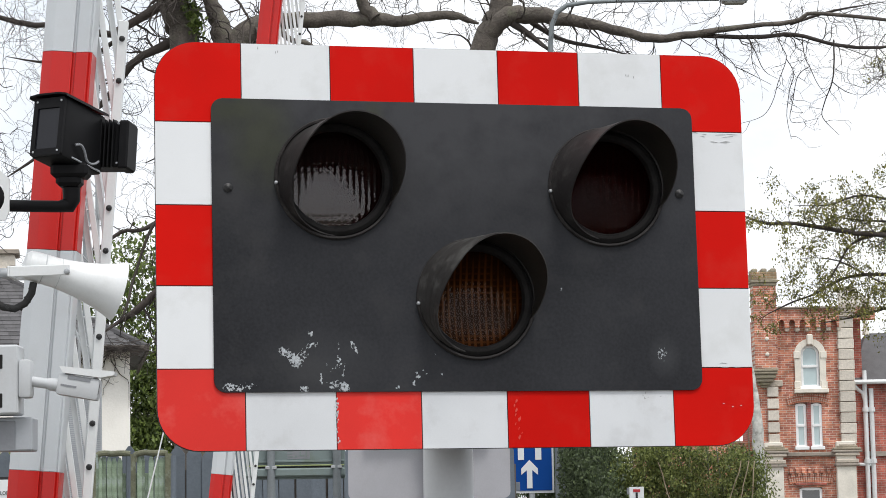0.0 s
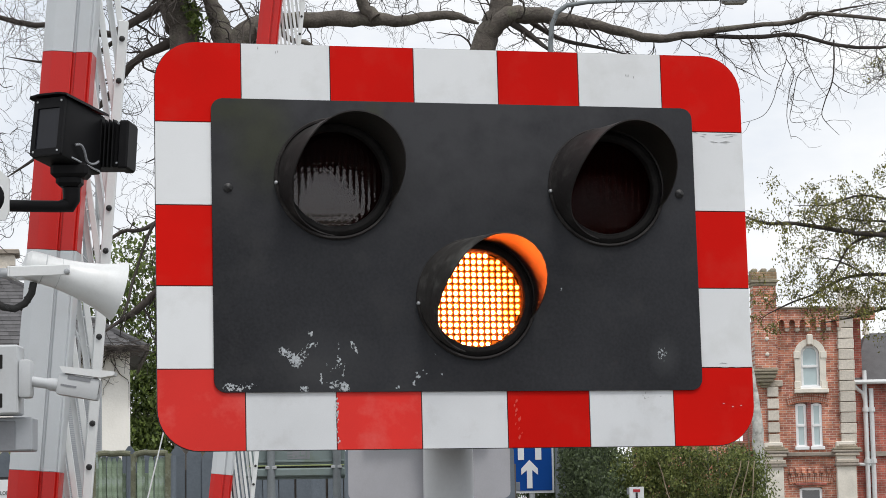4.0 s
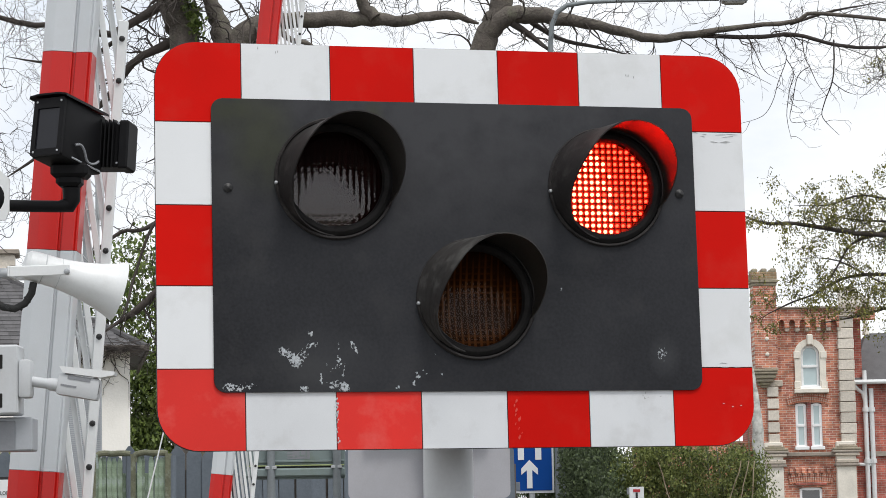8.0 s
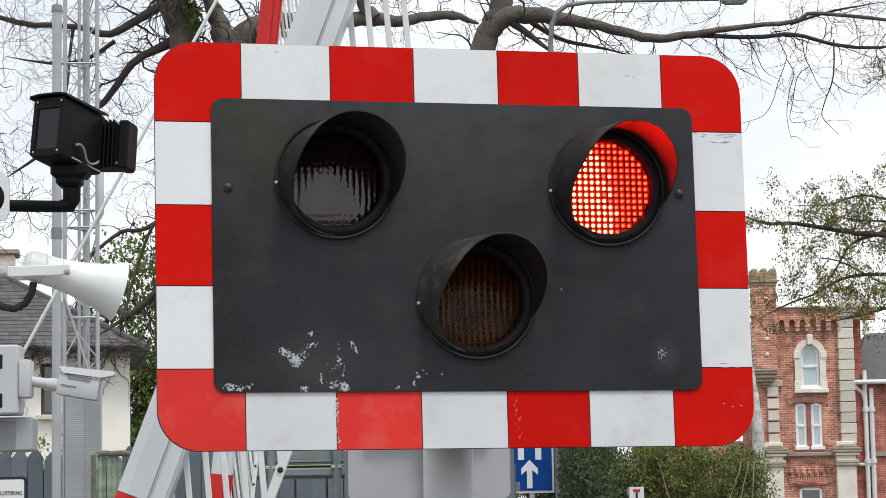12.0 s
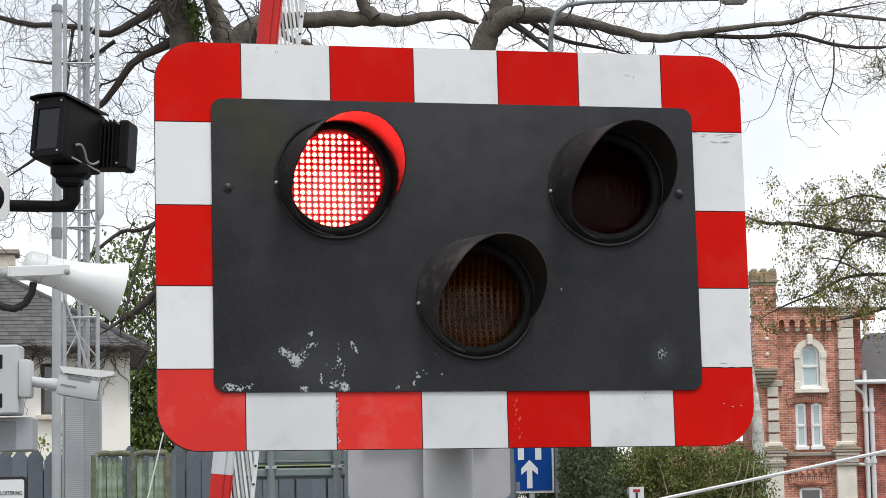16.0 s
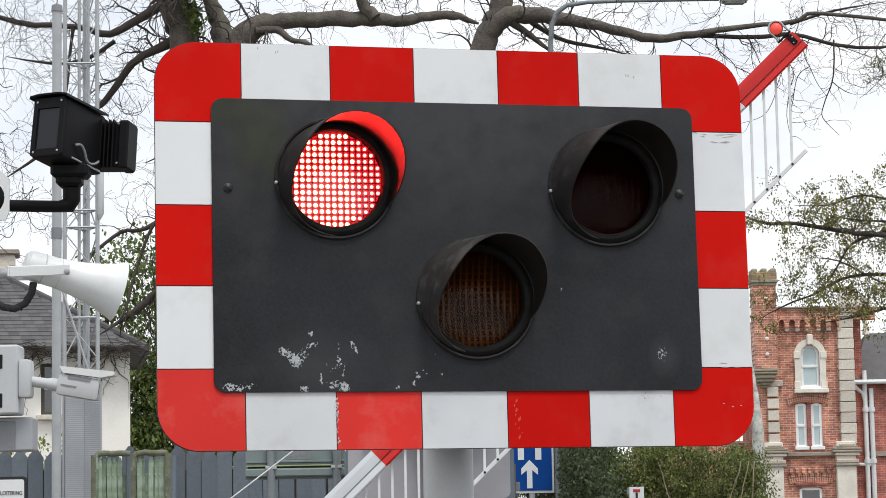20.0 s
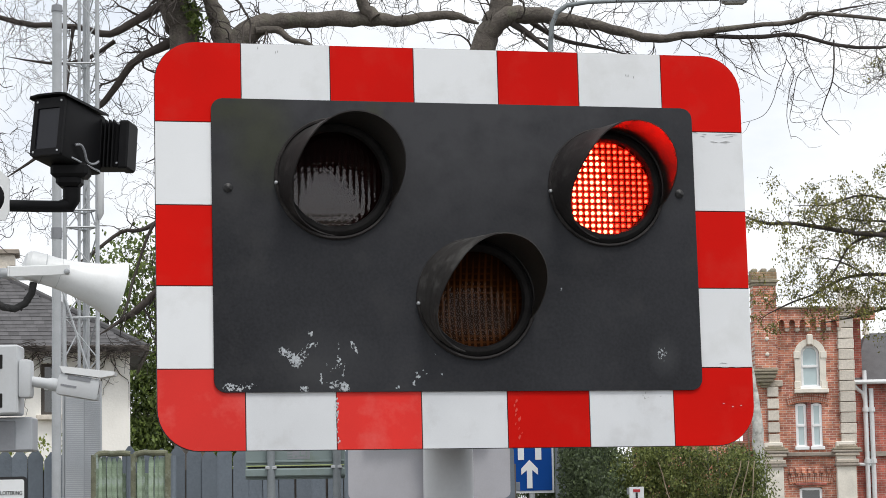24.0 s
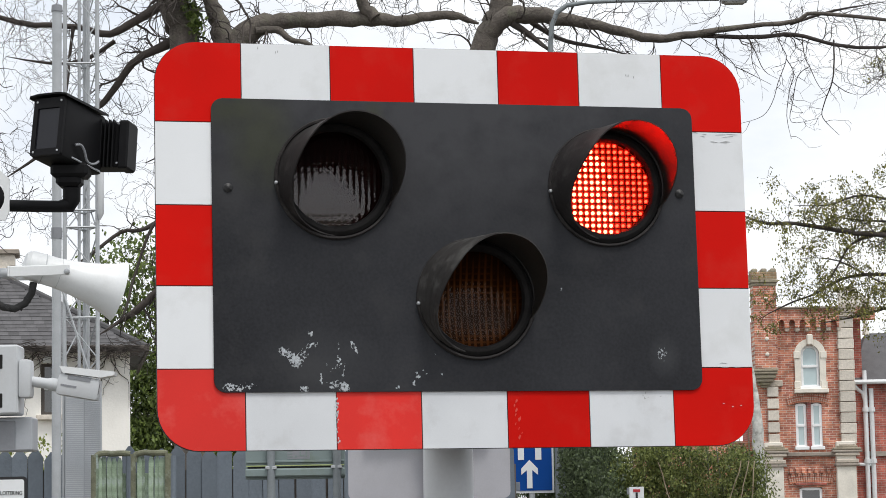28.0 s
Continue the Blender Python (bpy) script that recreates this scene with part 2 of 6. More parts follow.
TIMBER_DARK = material("dark_timber", (0.11, 0.097, 0.088), 0.8, vary=0.25)
STONE = material("weathered_stone", (0.62, 0.57, 0.50), 0.9, vary=0.35, scale=3, fine=20, bump=0.35, spread=0.15, stain=((0.40, 0.37, 0.33), 0.6, 3))
STONE_PALE = material("pale_stone", (0.76, 0.72, 0.64), 0.9, vary=0.15, scale=3, fine=20, bump=0.25)
STONE_WORN = material("worn_stone", (0.52, 0.46, 0.39), 0.9, vary=0.3, scale=4, fine=20, bump=0.35, stain=((0.28, 0.25, 0.20), 0.8, 4))
STONE_MOSSY = material("mossy_stone", (0.33, 0.29, 0.22), 0.95, vary=0.4, scale=5, fine=22, bump=0.4, stain=((0.17, 0.17, 0.09), 0.8, 5))
STONE_DARK = material("dark_stone_ledge", (0.32, 0.28, 0.24), 0.9, vary=0.25, scale=3, fine=20, bump=0.35)
GLASS = pane_glass("window_glass", (0.42, 0.53, 0.55))
GLASS_DARK = pane_glass("window_glass_dark", (0.03, 0.035, 0.04))
CURTAIN = material("net_curtain", (0.45, 0.45, 0.43), 0.9, vary=0.25, scale=8, fine=60)
GROUND = material("ground_earth", (0.11, 0.10, 0.075), 0.95, vary=0.3, scale=0.6, fine=9, bump=0.3)
ASPHALT = material("asphalt", (0.05, 0.05, 0.052), 0.9, vary=0.2, scale=1, fine=60, bump=0.3)
PAVING = material("pavement_grey", (0.22, 0.21, 0.20), 0.9, vary=0.2, scale=1.5, fine=40, bump=0.2)


def brick_material(name, c1, c2, mortar, along="X"):
    m = bpy.data.materials.new(name)
    m.use_nodes = True
    nt = m.node_tree
    b = nt.nodes["Principled BSDF"]
    b.inputs["Roughness"].default_value = 0.9
    co = nt.nodes.new("ShaderNodeTexCoord")
    sep = nt.nodes.new("ShaderNodeSeparateXYZ")
    cmb = nt.nodes.new("ShaderNodeCombineXYZ")
    nt.links.new(co.outputs["Object"], sep.inputs[0])
    nt.links.new(sep.outputs[along], cmb.inputs["X"])
    nt.links.new(sep.outputs["Z"], cmb.inputs["Y"])
    br = nt.nodes.new("ShaderNodeTexBrick")
    br.inputs["Color1"].default_value, br.inputs["Color2"].default_value, br.inputs["Mortar"].default_value = (*c1, 1), (*c2, 1), (*mortar, 1)
    br.inputs["Scale"].default_value = 1.0
    br.inputs["Brick Width"].default_value, br.inputs["Row Height"].default_value = 0.225, 0.075
    br.inputs["Mortar Size"].default_value = 0.008
    nt.links.new(cmb.outputs[0], br.inputs["Vector"])
    n1 = nt.nodes.new("ShaderNodeTexNoise")
    n1.inputs["Scale"].default_value, n1.inputs["Detail"].default_value = 2.6, 8
    nt.links.new(co.outputs["Object"], n1.inputs["Vector"])
    mp = nt.nodes.new("ShaderNodeMapRange")
    mp.inputs[1].default_value, mp.inputs[2].default_value, mp.inputs[3].default_value, mp.inputs[4].default_value = 0.3, 0.7, 0.5, 1.45
    nt.links.new(n1.outputs[0], mp.inputs[0])
    mx = nt.nodes.new("ShaderNodeMix")
    mx.data_type, mx.blend_type = "RGBA", "MULTIPLY"
    mx.inputs[0].default_value = 1
    nt.links.new(br.outputs["Color"], mx.inputs[6])
    nt.links.new(mp.outputs[0], mx.inputs[7])
    nt.links.new(mx.outputs[2], b.inputs["Base Color"])
    bp = nt.nodes.new("ShaderNodeBump")
    bp.inputs["Strength"].default_value, bp.inputs["Distance"].default_value = 0.4, 0.01
    bp.invert = True
    nt.links.new(br.outputs["Fac"], bp.inputs["Height"])
    nt.links.new(bp.outputs[0], b.inputs["Normal"])
    return m


BRICK = brick_material("orange_red_brick", (0.62, 0.245, 0.15), (0.36, 0.12, 0.085), (0.60, 0.50, 0.42))
BRICK_PURPLE = brick_material("purple_red_brick", (0.33, 0.10, 0.09), (0.24, 0.075, 0.075), (0.32, 0.22, 0.20))
BRICK_MOSSY = brick_material("mossy_brick", (0.36, 0.22, 0.13), (0.24, 0.17, 0.10), (0.30, 0.28, 0.20))
# shade put into the brick colour, for tower sides, core, wing and lintel
BRICK_SHADE = brick_material("shaded_red_brick", (0.46, 0.125, 0.09), (0.33, 0.09, 0.07), (0.38, 0.28, 0.24))


# ---- mesh helpers ----
def finish(bm, name, mat, smooth=35):
    bmesh.ops.recalc_face_normals(bm, faces=bm.faces)
    me = bpy.data.meshes.new(name)
    bm.to_mesh(me)
    bm.free()
    if smooth:
        me.shade_smooth()
        me.set_sharp_from_angle(angle=radians(smooth))
    for m in (mat if isinstance(mat, (list, tuple)) else [mat]):
        me.materials.append(m)
    return me


def part(name, bm, mat, parent, label="", at=None, smooth=35):
    ob = new(name, finish(bm, name, mat, smooth))
    if parent is not None:
        ob.parent = parent
    if at is not None:
        ob.matrix_basis = at
    return tagged(ob, label)


def piece(name, me, parent, at, label=""):
    ob = new(name, me)
    ob.parent = parent
    ob.matrix_basis = at
    return tagged(ob, label)


def thing(name, at, label, category, group="", kind=""):
    ob = new(name)
    ob.matrix_basis = at
    ob.empty_display_size = 0.2
    return tagged(ob, label, category, group, kind)


def structure(name, bm, mat, label, category, kind="structure", smooth=35):
    return tagged(new(name, finish(bm, name, mat, smooth)), label, category, kind=kind)


def box(bm, centre, size, bevel=0.0, m=None, seg=1):
    tmp = bmesh.new()
    bmesh.ops.create_cube(tmp, size=1.0, matrix=Matrix.Diagonal((*size, 1)))
    if bevel:
        bmesh.ops.bevel(tmp, geom=list(tmp.edges), offset=bevel, segments=seg, affect="EDGES", profile=0.6)
    tmp.transform(Matrix.Translation(centre) if m is None else m @ Matrix.Translation(centre))
    merge(bm, tmp)
    return bm


def merge(bm, tmp):
    me = bpy.data.meshes.new("tmp")
    tmp.to_mesh(me)
    tmp.free()
    bm.from_mesh(me)
    bpy.data.meshes.remove(me)


def outline_prism(bm, outline, y0, y1, holes=(), m=None):
    """A flat shape in XZ, with holes, given a thickness from y0 to y1."""
    tmp = bmesh.new()
    edges = []
    for loop in (outline, *holes):
        vs = [tmp.verts.new((x, y0, z)) for x, z in loop]
        edges += [tmp.edges.new((vs[i], vs[(i + 1) % len(vs)])) for i in range(len(vs))]
    bmesh.ops.triangle_fill(tmp, edges=edges, use_beauty=True, use_dissolve=False, normal=(0, -1, 0))
    res = bmesh.ops.extrude_face_region(tmp, geom=list(tmp.faces))
    bmesh.ops.translate(tmp, verts=[g for g in res["geom"] if isinstance(g, bmesh.types.BMVert)], vec=(0, y1 - y0, 0))
    if m is not None:
        tmp.transform(m)
    merge(bm, tmp)
    return bm


def round_rect(w, h, r, n=8, cx=0.0, cz=0.0):
    pts = []
    for k, (sx, sz) in enumerate(((1, 1), (-1, 1), (-1, -1), (1, -1))):
        for i in range(n + 1):
            a = math.pi / 2 * (k + i / n)
            pts.append((cx + sx * (w / 2 - r) + r * math.cos(a), cz + sz * (h / 2 - r) + r * math.sin(a)))
    return pts


def circle(r, n=32, cx=0.0, cz=0.0):
    return [(cx + r * math.cos(2 * math.pi * i / n), cz + r * math.sin(2 * math.pi * i / n)) for i in range(n)]


def tube(bm, pts, radii, n=8, caps=True):
    """A tapered round bar along a line of points."""
    pts = [Vector(p) for p in pts]
    if not isinstance(radii, (list, tuple)):
        radii = [radii] * len(pts)
    rings, ref = [], None
    for i, p in enumerate(pts):
        d = (pts[min(i + 1, len(pts) - 1)] - pts[max(i - 1, 0)]).normalized()
        if ref is None:
            ref = d.orthogonal().normalized()
        ref = (ref - d * ref.dot(d))
        ref = ref.normalized() if ref.length > 1e-6 else d.orthogonal().normalized()
        side = d.cross(ref)
        rings.append([bm.verts.new(p + (ref * math.cos(2 * math.pi * k / n) + side * math.sin(2 * math.pi * k / n)) * radii[i]) for k in range(n)])
    for a, b in zip(rings, rings[1:]):
        for k in range(n):
            bm.faces.new((a[k], a[(k + 1) % n], b[(k + 1) % n], b[k]))
    if caps and n > 2:
        bm.faces.new(rings[0])
        bm.faces.new(rings[-1])
    return bm


def lathe(bm, profile, n=32, m=None, close=False):
    """Turns (radius, along) pairs about the Y axis."""
    tmp = bmesh.new()
    rings = [[tmp.verts.new((r * math.cos(2 * math.pi * k / n), y, r * math.sin(2 * math.pi * k / n))) for k in range(n)] for r, y in profile]
    pairs = list(zip(rings, rings[1:])) + ([(rings[-1], rings[0])] if close else [])
    for a, b in pairs:
        for k in range(n):
            tmp.faces.new((a[k], a[(k + 1) % n], b[(k + 1) % n], b[k]))
    if m is not None:
        tmp.transform(m)
    merge(bm, tmp)
    return bm


# ---- ground ----
def rise(y):
    """The ground climbs gently beyond the tracks."""
    return 0.0 if y < 18 else 0.75 * min(1.0, (y - 18) / 5.0)


def make_ground():
    bm = bmesh.new()
    ys = [-400, -60, -10, 0, 6, 12, 18, 19, 20, 21, 22, 23, 30, 50, 80, 130, 300, 900]
    xs = [-900, -200, -60, -20, -6, 0, 6, 20, 60, 200, 900]
    grid = [[bm.verts.new((x, y, rise(y))) for x in xs] for y in ys]
    for a, b in zip(grid, grid[1:]):
        for i in range(len(xs) - 1):
            bm.faces.new((a[i], a[i + 1], b[i + 1], b[i]))
    structure("ground", bm, GROUND, "bare earth and grass ground round the level crossing", "ground")
    bm = bmesh.new()
    ys = [-60, 0, 6, 12, 18, 19, 20, 21, 22, 23, 30, 76]
    rows = [[bm.verts.new((x + 0.06 * y, y, rise(y) + 0.012)) for x in (0.6, 6.6)] for y in ys]
    for a, b in zip(rows, rows[1:]):
        bm.faces.new((a[0], a[1], b[1], b[0]))
    structure("road", bm, ASPHALT, "grey asphalt road that runs over the crossing", "road")
    bm = bmesh.new()
    box(bm, (-0.9, -2, 0.05), (2.8, 16, 0.11), 0.01)
    structure("pavement", bm, PAVING, "grey pavement beside the road", "pavement")


make_ground()

# ---- crossing signal ----
BOARD = pose(0.0342, 5.0588, 2.7394, -1.84, 0, 13.35) @ pose(0, 0, 0, 0, -0.085, 0)
LAMPS = (("left", -0.263, 0.139, (0.0, -0.001, 0, 12)), ("right", 0.323, 0.129, (0.0, 0.005, 1, 16)), ("amber", 0.031, -0.111, (-0.002, 0.005, 2, 17)))
HOLE = 0.123


def board_tile(parent, x0, x1, z0, z1, mat, round_at=None):
    """One square of the border; a corner square has its outer corner rounded."""
    g, r = 0.0011, 0.085
    x0, x1, z0, z1 = x0 + g, x1 - g, z0 + g, z1 - g
    pts = [(x0, z0), (x1, z0), (x1, z1), (x0, z1)]
    if round_at is not None:
        sx, sz = round_at
        k = {(-1, -1): 0, (1, -1): 1, (1, 1): 2, (-1, 1): 3}[round_at]
        cx, cz = pts[k][0] - sx * r, pts[k][1] - sz * r
        start = {0: 180, 1: 270, 2: 0, 3: 90}[k]
        arc = [(cx + r * math.cos(radians(start + 90 * i / 10)), cz + r * math.sin(radians(start + 90 * i / 10))) for i in range(11)]
        pts = pts[:k] + arc + pts[k + 1:]
    bm = outline_prism(bmesh.new(), pts, -0.0062, -0.003)
    return part("border_square", bm, mat, parent, smooth=0)


HOOD_REACH = ((0, 0.132), (30, 0.130), (50, 0.121), (65, 0.112), (78, 0.092), (90, 0.071), (102, 0.048), (115, 0.027), (130, 0.009), (145, 0.004), (180, 0.003))


def hood_mesh(ribs):
    """Signal cowl: a tube whose rim is long above and cut back below; ribs: shallow turned ridges."""
    bm = bmesh.new()
    n, ro, ri = 72, 0.1205, 0.1178
    steps = 17
    turns, reach = zip(*HOOD_REACH)

    def depth(a):
        from_top = abs((math.degrees(a) - 90 + 180) % 360 - 180)
        near = [np.interp(min(180, abs(from_top + k)), turns, reach) for k in (-6, -3, 0, 3, 6)]
        return float(sum(near) / 5) + 0.017 * max(0.0, math.cos(a)) * max(0.0, 1 - abs(from_top - 105) / 40)
    turn = [2 * math.pi * k / n for k in range(n)]
    rings = []
    for k in range(steps):
        u = k / (steps - 1)
        r = ro + (ribs * (0.0016 if k % 4 == 2 else 0.0) if 4 < k < 15 else 0.0)
        rings.append([bm.verts.new((r * math.cos(a), 0.03 - (depth(a) + 0.03) * u, r * math.sin(a))) for a in turn])
    for k in range(6):
        u = 1 - k / 5
        rings.append([bm.verts.new((ri * math.cos(a), 0.03 - (depth(a) + 0.03) * u, ri * math.sin(a))) for a in turn])
    for a, b in zip(rings, rings[1:] + rings[:1]):
        for k in range(n):
            bm.faces.new((a[k], a[(k + 1) % n], b[(k + 1) % n], b[k]))
    return bm


def hood_part(ribs):
    me = finish(hood_mesh(ribs), "hood", [HOOD_WORN if ribs else HOOD, HOOD_LINING], 40)
    for f in me.polygons:
        f.material_index = 1 if f.index // 72 >= 17 else 0
    return me


LED_PITCH = 0.0133
LED = {"left": glow("red_led_left", (1.0, 0.056, 0.036), 75.0), "right": glow("red_led_right", (1.0, 0.060, 0.028), 80.0), "amber": glow("amber_led", (1.0, 0.20, 0.050), 110.0)}
DIM_LED = {"left": glow("red_led_left_dim", (1.0, 0.032, 0.028), 55.0), "right": glow("red_led_right_dim", (1.0, 0.013, 0.006), 55.0), "amber": glow("amber_led_dim", (1.0, 0.17, 0.020), 85.0)}
FIELD = {"left": glow("red_field_left", (1.0, 0.035, 0.07), 0.7, 0.01), "right": glow("red_field_right", (1.0, 0.075, 0.025), 0.50, 0.01), "amber": glow("amber_field", (1.0, 0.26, 0.02), 0.95, 0.01)}
DARK_RED = facet_grid("unlit_red_lamp", (0.010, 0.004, 0.004), (0.003, 0.0015, 0.0015), LED_PITCH)
DARK_AMBER = facet_grid("unlit_amber_lamp", (0.095, 0.044, 0.019), (0.020, 0.011, 0.007), LED_PITCH)
LENS = {"left": lens_glass("clear_red_lens", (0.95, 0.62, 0.60), gloss=0.062),
        "right": lens_glass("red_lens", (0.95, 0.42, 0.38), gloss=0.006),
        "amber": lens_glass("amber_lens", (0.95, 0.70, 0.44), gloss=0.014)}


HOOD_WORN = material("hood_scuffed_plastic", (0.036, 0.034, 0.033), 0.65, spec=0.2, vary=0.4, scale=9, fine=120, bump=0.1, stain=((0.11, 0.11, 0.105), 0.55, 16))
HOOD_LINING = material("hood_lining_satin_black", (0.018, 0.0155, 0.013), 0.36, spec=0.85, vary=0.3, scale=14, fine=120, bump=0.1)
# near-total black for the added plates that block stray diode light
BLOCK_BLACK = material("light_block_black", (0.002, 0.002, 0.002), 0.95, spec=0.0, bump=0)
LOUVRE = material("dull_red_louvre", (0.022, 0.007, 0.006), 0.8, spec=0.1, vary=0.2, bump=0)
RUBBED_RED = material("rubbed_red", (0.56, 0.05, 0.035), 0.6, vary=0.3, scale=60, fine=300)
SCUFF = material("grey_scuff", (0.33, 0.335, 0.34), 0.7, vary=0.3, scale=60, fine=300)


def pillow_lens():
    """Round lens face with a grid of small cushions."""
    bm = bmesh.new()
    r = 0.103
    n = int(r / LED_PITCH) + 1
    k = 4
    verts = {}

    def height(x, z):
        return 0.0022 * abs(math.cos(math.pi * x / LED_PITCH) * math.cos(math.pi * z / LED_PITCH)) ** 0.6
    m = n * k
    for i in range(-m, m + 1):
        for j in range(-m, m + 1):
            x, z = i * LED_PITCH / k, j * LED_PITCH / k
            if x * x + z * z <= r * r:
                bulge = math.sqrt(0.27 ** 2 - x * x - z * z) - math.sqrt(0.27 ** 2 - r * r)
                verts[i, j] = bm.verts.new((x, -height(x, z) - bulge, z))
    for (i, j), v in list(verts.items()):
        q = [verts.get(c) for c in ((i, j), (i + 1, j), (i + 1, j + 1), (i, j + 1))]
        if all(q):
            bm.faces.new(q)
    return bm


def led_mesh(mat, r=0.0041):
    bm = bmesh.new()
    lathe(bm, [(0.0001, -0.0046), (0.54 * r, -0.0042), (0.88 * r, -0.0026), (r, 0.0)], 10)
    return finish(bm, "led", mat)


def make_signal():
    sig = thing("crossing_signal", pose(0.0342, 5.0588, 0), "red and white chequered level crossing signal with three hooded lamps", "signal")
    to_board = sig.matrix_basis.inverted() @ BOARD
    bm = tube(bmesh.new(), [(-0.03, 0.24, 0.0), (-0.03, 0.24, 3.1)], 0.0535, 28)
    part("post", bm, POST_PAINT, sig, "grey painted steel post")
    bm = bmesh.new()
    box(bm, (-0.03, 0.20, 0.03), (0.36, 0.36, 0.05), 0.008)
    part("base_plate", bm, ZINC, sig, "bolted steel base plate")
    for z in (2.55, 2.95):
        bm = bmesh.new()
        box(bm, (-0.03, 0.18, z), (0.16, 0.16, 0.05), 0.006)
        part("clamp", bm, ZINC, sig)
    holes = [circle(HOLE, 40, u, v) for _, u, v, _ in LAMPS]
    bm = outline_prism(bmesh.new(), round_rect(1.2735, 0.846, 0.085, 10), -0.003, 0.002, holes)
    board = part("backing_board", bm, EDGE, sig, "flat backing board with rounded corners", to_board, smooth=0)
    xs = (-0.63675, -0.457, -0.2695, -0.0905, 0.0925, 0.2705, 0.4565, 0.63675)
    zs = (-0.423, -0.256, -0.086, 0.081, 0.2545, 0.423)
    ix, iz = 0.5208, 0.3043
    for i in range(7):
        red = i % 2 == 0
        for top in (0, 1):
            if i in (0, 6):
                continue
            faded = not top and i == 2
            z0, z1 = (iz - 0.012, zs[5]) if top else (zs[0], -iz + 0.012)
            board_tile(board, xs[i], xs[i + 1], z0, z1, (FADED_RED if faded else RED) if red else (WHITE if top else GRIMY_SHADED_WHITE))
    for side in (-1, 1):
        x0, x1 = (xs[0], -ix + 0.012) if side < 0 else (ix - 0.012, xs[7])
        for j in range(1, 4):
            board_tile(board, x0, x1, zs[j], zs[j + 1], RED if j == 2 else WHITE)
        for top in (0, 1):
            ex = (xs[0], xs[1]) if side < 0 else (xs[6], xs[7])
            ez = (zs[4], zs[5]) if top else (zs[0], zs[1])
            # corner squares reach round the panel's corner
            board_tile(board, *ex, *ez, FADED_RED if (side < 0 and not top) else RED, (side, 1 if top else -1))
    bm = outline_prism(bmesh.new(), round_rect(1.0417, 0.6087, 0.024, 6), -0.011, -0.0062, holes)
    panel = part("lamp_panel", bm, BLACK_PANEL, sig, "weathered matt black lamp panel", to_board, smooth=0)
    for u, v in ((-0.488, 0.117), (0.486, 0.117)):
        bm = bmesh.new()
        lathe(bm, [(0.0001, -0.0165), (0.006, -0.0155), (0.0095, -0.013), (0.0095, -0.011)], 16)
        box(bm, (0, -0.0166, 0), (0.016, 0.0012, 0.0022), m=pose(0, 0, 0, 0, 25, 0))
        part("bolt", bm, SCREW, panel, "dark slotted bolt", pose(u, 0, v))
    # scuffs on the border
    rng = random.Random(4)
    for u, v, w, h, a in ((0.60, 0.248, 0.045, 0.0022, -4), (0.575, 0.238, 0.03, 0.003, 8), (0.545, 0.246, 0.02, 0.002, 12), (-0.40, 0.405, 0.003, 0.014, 0), (0.38, 0.372, 0.003, 0.012, 6),
                          (0.39, -0.315, 0.003, 0.012, -8), (0.40, -0.322, 0.005, 0.003, 0), (0.575, -0.258, 0.03, 0.003, 2), (0.60, -0.335, 0.008, 0.004, 0)):
        h *= 0.42
        w *= 0.55
        for k in range(3):
            bm = outline_prism(bmesh.new(), [(-w / 2, -h * rng.uniform(0.2, 0.5)), (w * rng.uniform(0.1, 0.5), -h / 2), (w / 2, h * rng.uniform(0, 0.4)), (-w * rng.uniform(0.1, 0.3), h / 2)], -0.0070, -0.0061)
            part("scuff", bm, FLAKE if v < -0.3 and u > 0.5 else SCUFF, board, "", pose(u + rng.gauss(0, 0.014), 0, v + rng.gauss(0, 0.005), 0, a + rng.gauss(0, 4), 0), smooth=0)
    # flaked patches where the black has come off
    rng = random.Random(5)
    def flake(u, v, ru, rv, lean, cover):
        """A patch of bared metal: small cells kept where the paint has gone."""
        bm, q, seed = bmesh.new(), 0.0011, rng.uniform(0, 90)
        for i in range(-int(ru / q) - 1, int(ru / q) + 2):
            for j in range(-int(rv / q) - 1, int(rv / q) + 2):
                a, b = i * q / ru, j * q / rv
                gone = 1 - a * a - b * b + 1.1 * noise.noise((seed + i * 0.23, seed - j * 0.23, 0.0)) + 0.55 * noise.noise((seed + i * 0.7, j * 0.7, 4.0))
                if gone < 1.15 - cover:
                    continue
                x, z = i * q * math.cos(lean) - j * q * math.sin(lean), i * q * math.sin(lean) + j * q * math.cos(lean)
                if v + z < -0.3035:
                    continue
                k = q * 0.5 * min(1.0, 0.62 + gone - 1.15 + cover)
                y = -0.0112 - 0.00025 * noise.noise((i * 0.31, j * 0.31, seed)) - 0.0002
                bm.faces.new([bm.verts.new((x + sx * k + rng.gauss(0, 0.00012), y, z + sz * k + rng.gauss(0, 0.00012))) for sx, sz in ((-1, -1), (1, -1), (1, 1), (-1, 1))])
        part("flaked_patch", bm, FLAKE, panel, "", pose(u, 0, v), smooth=0)
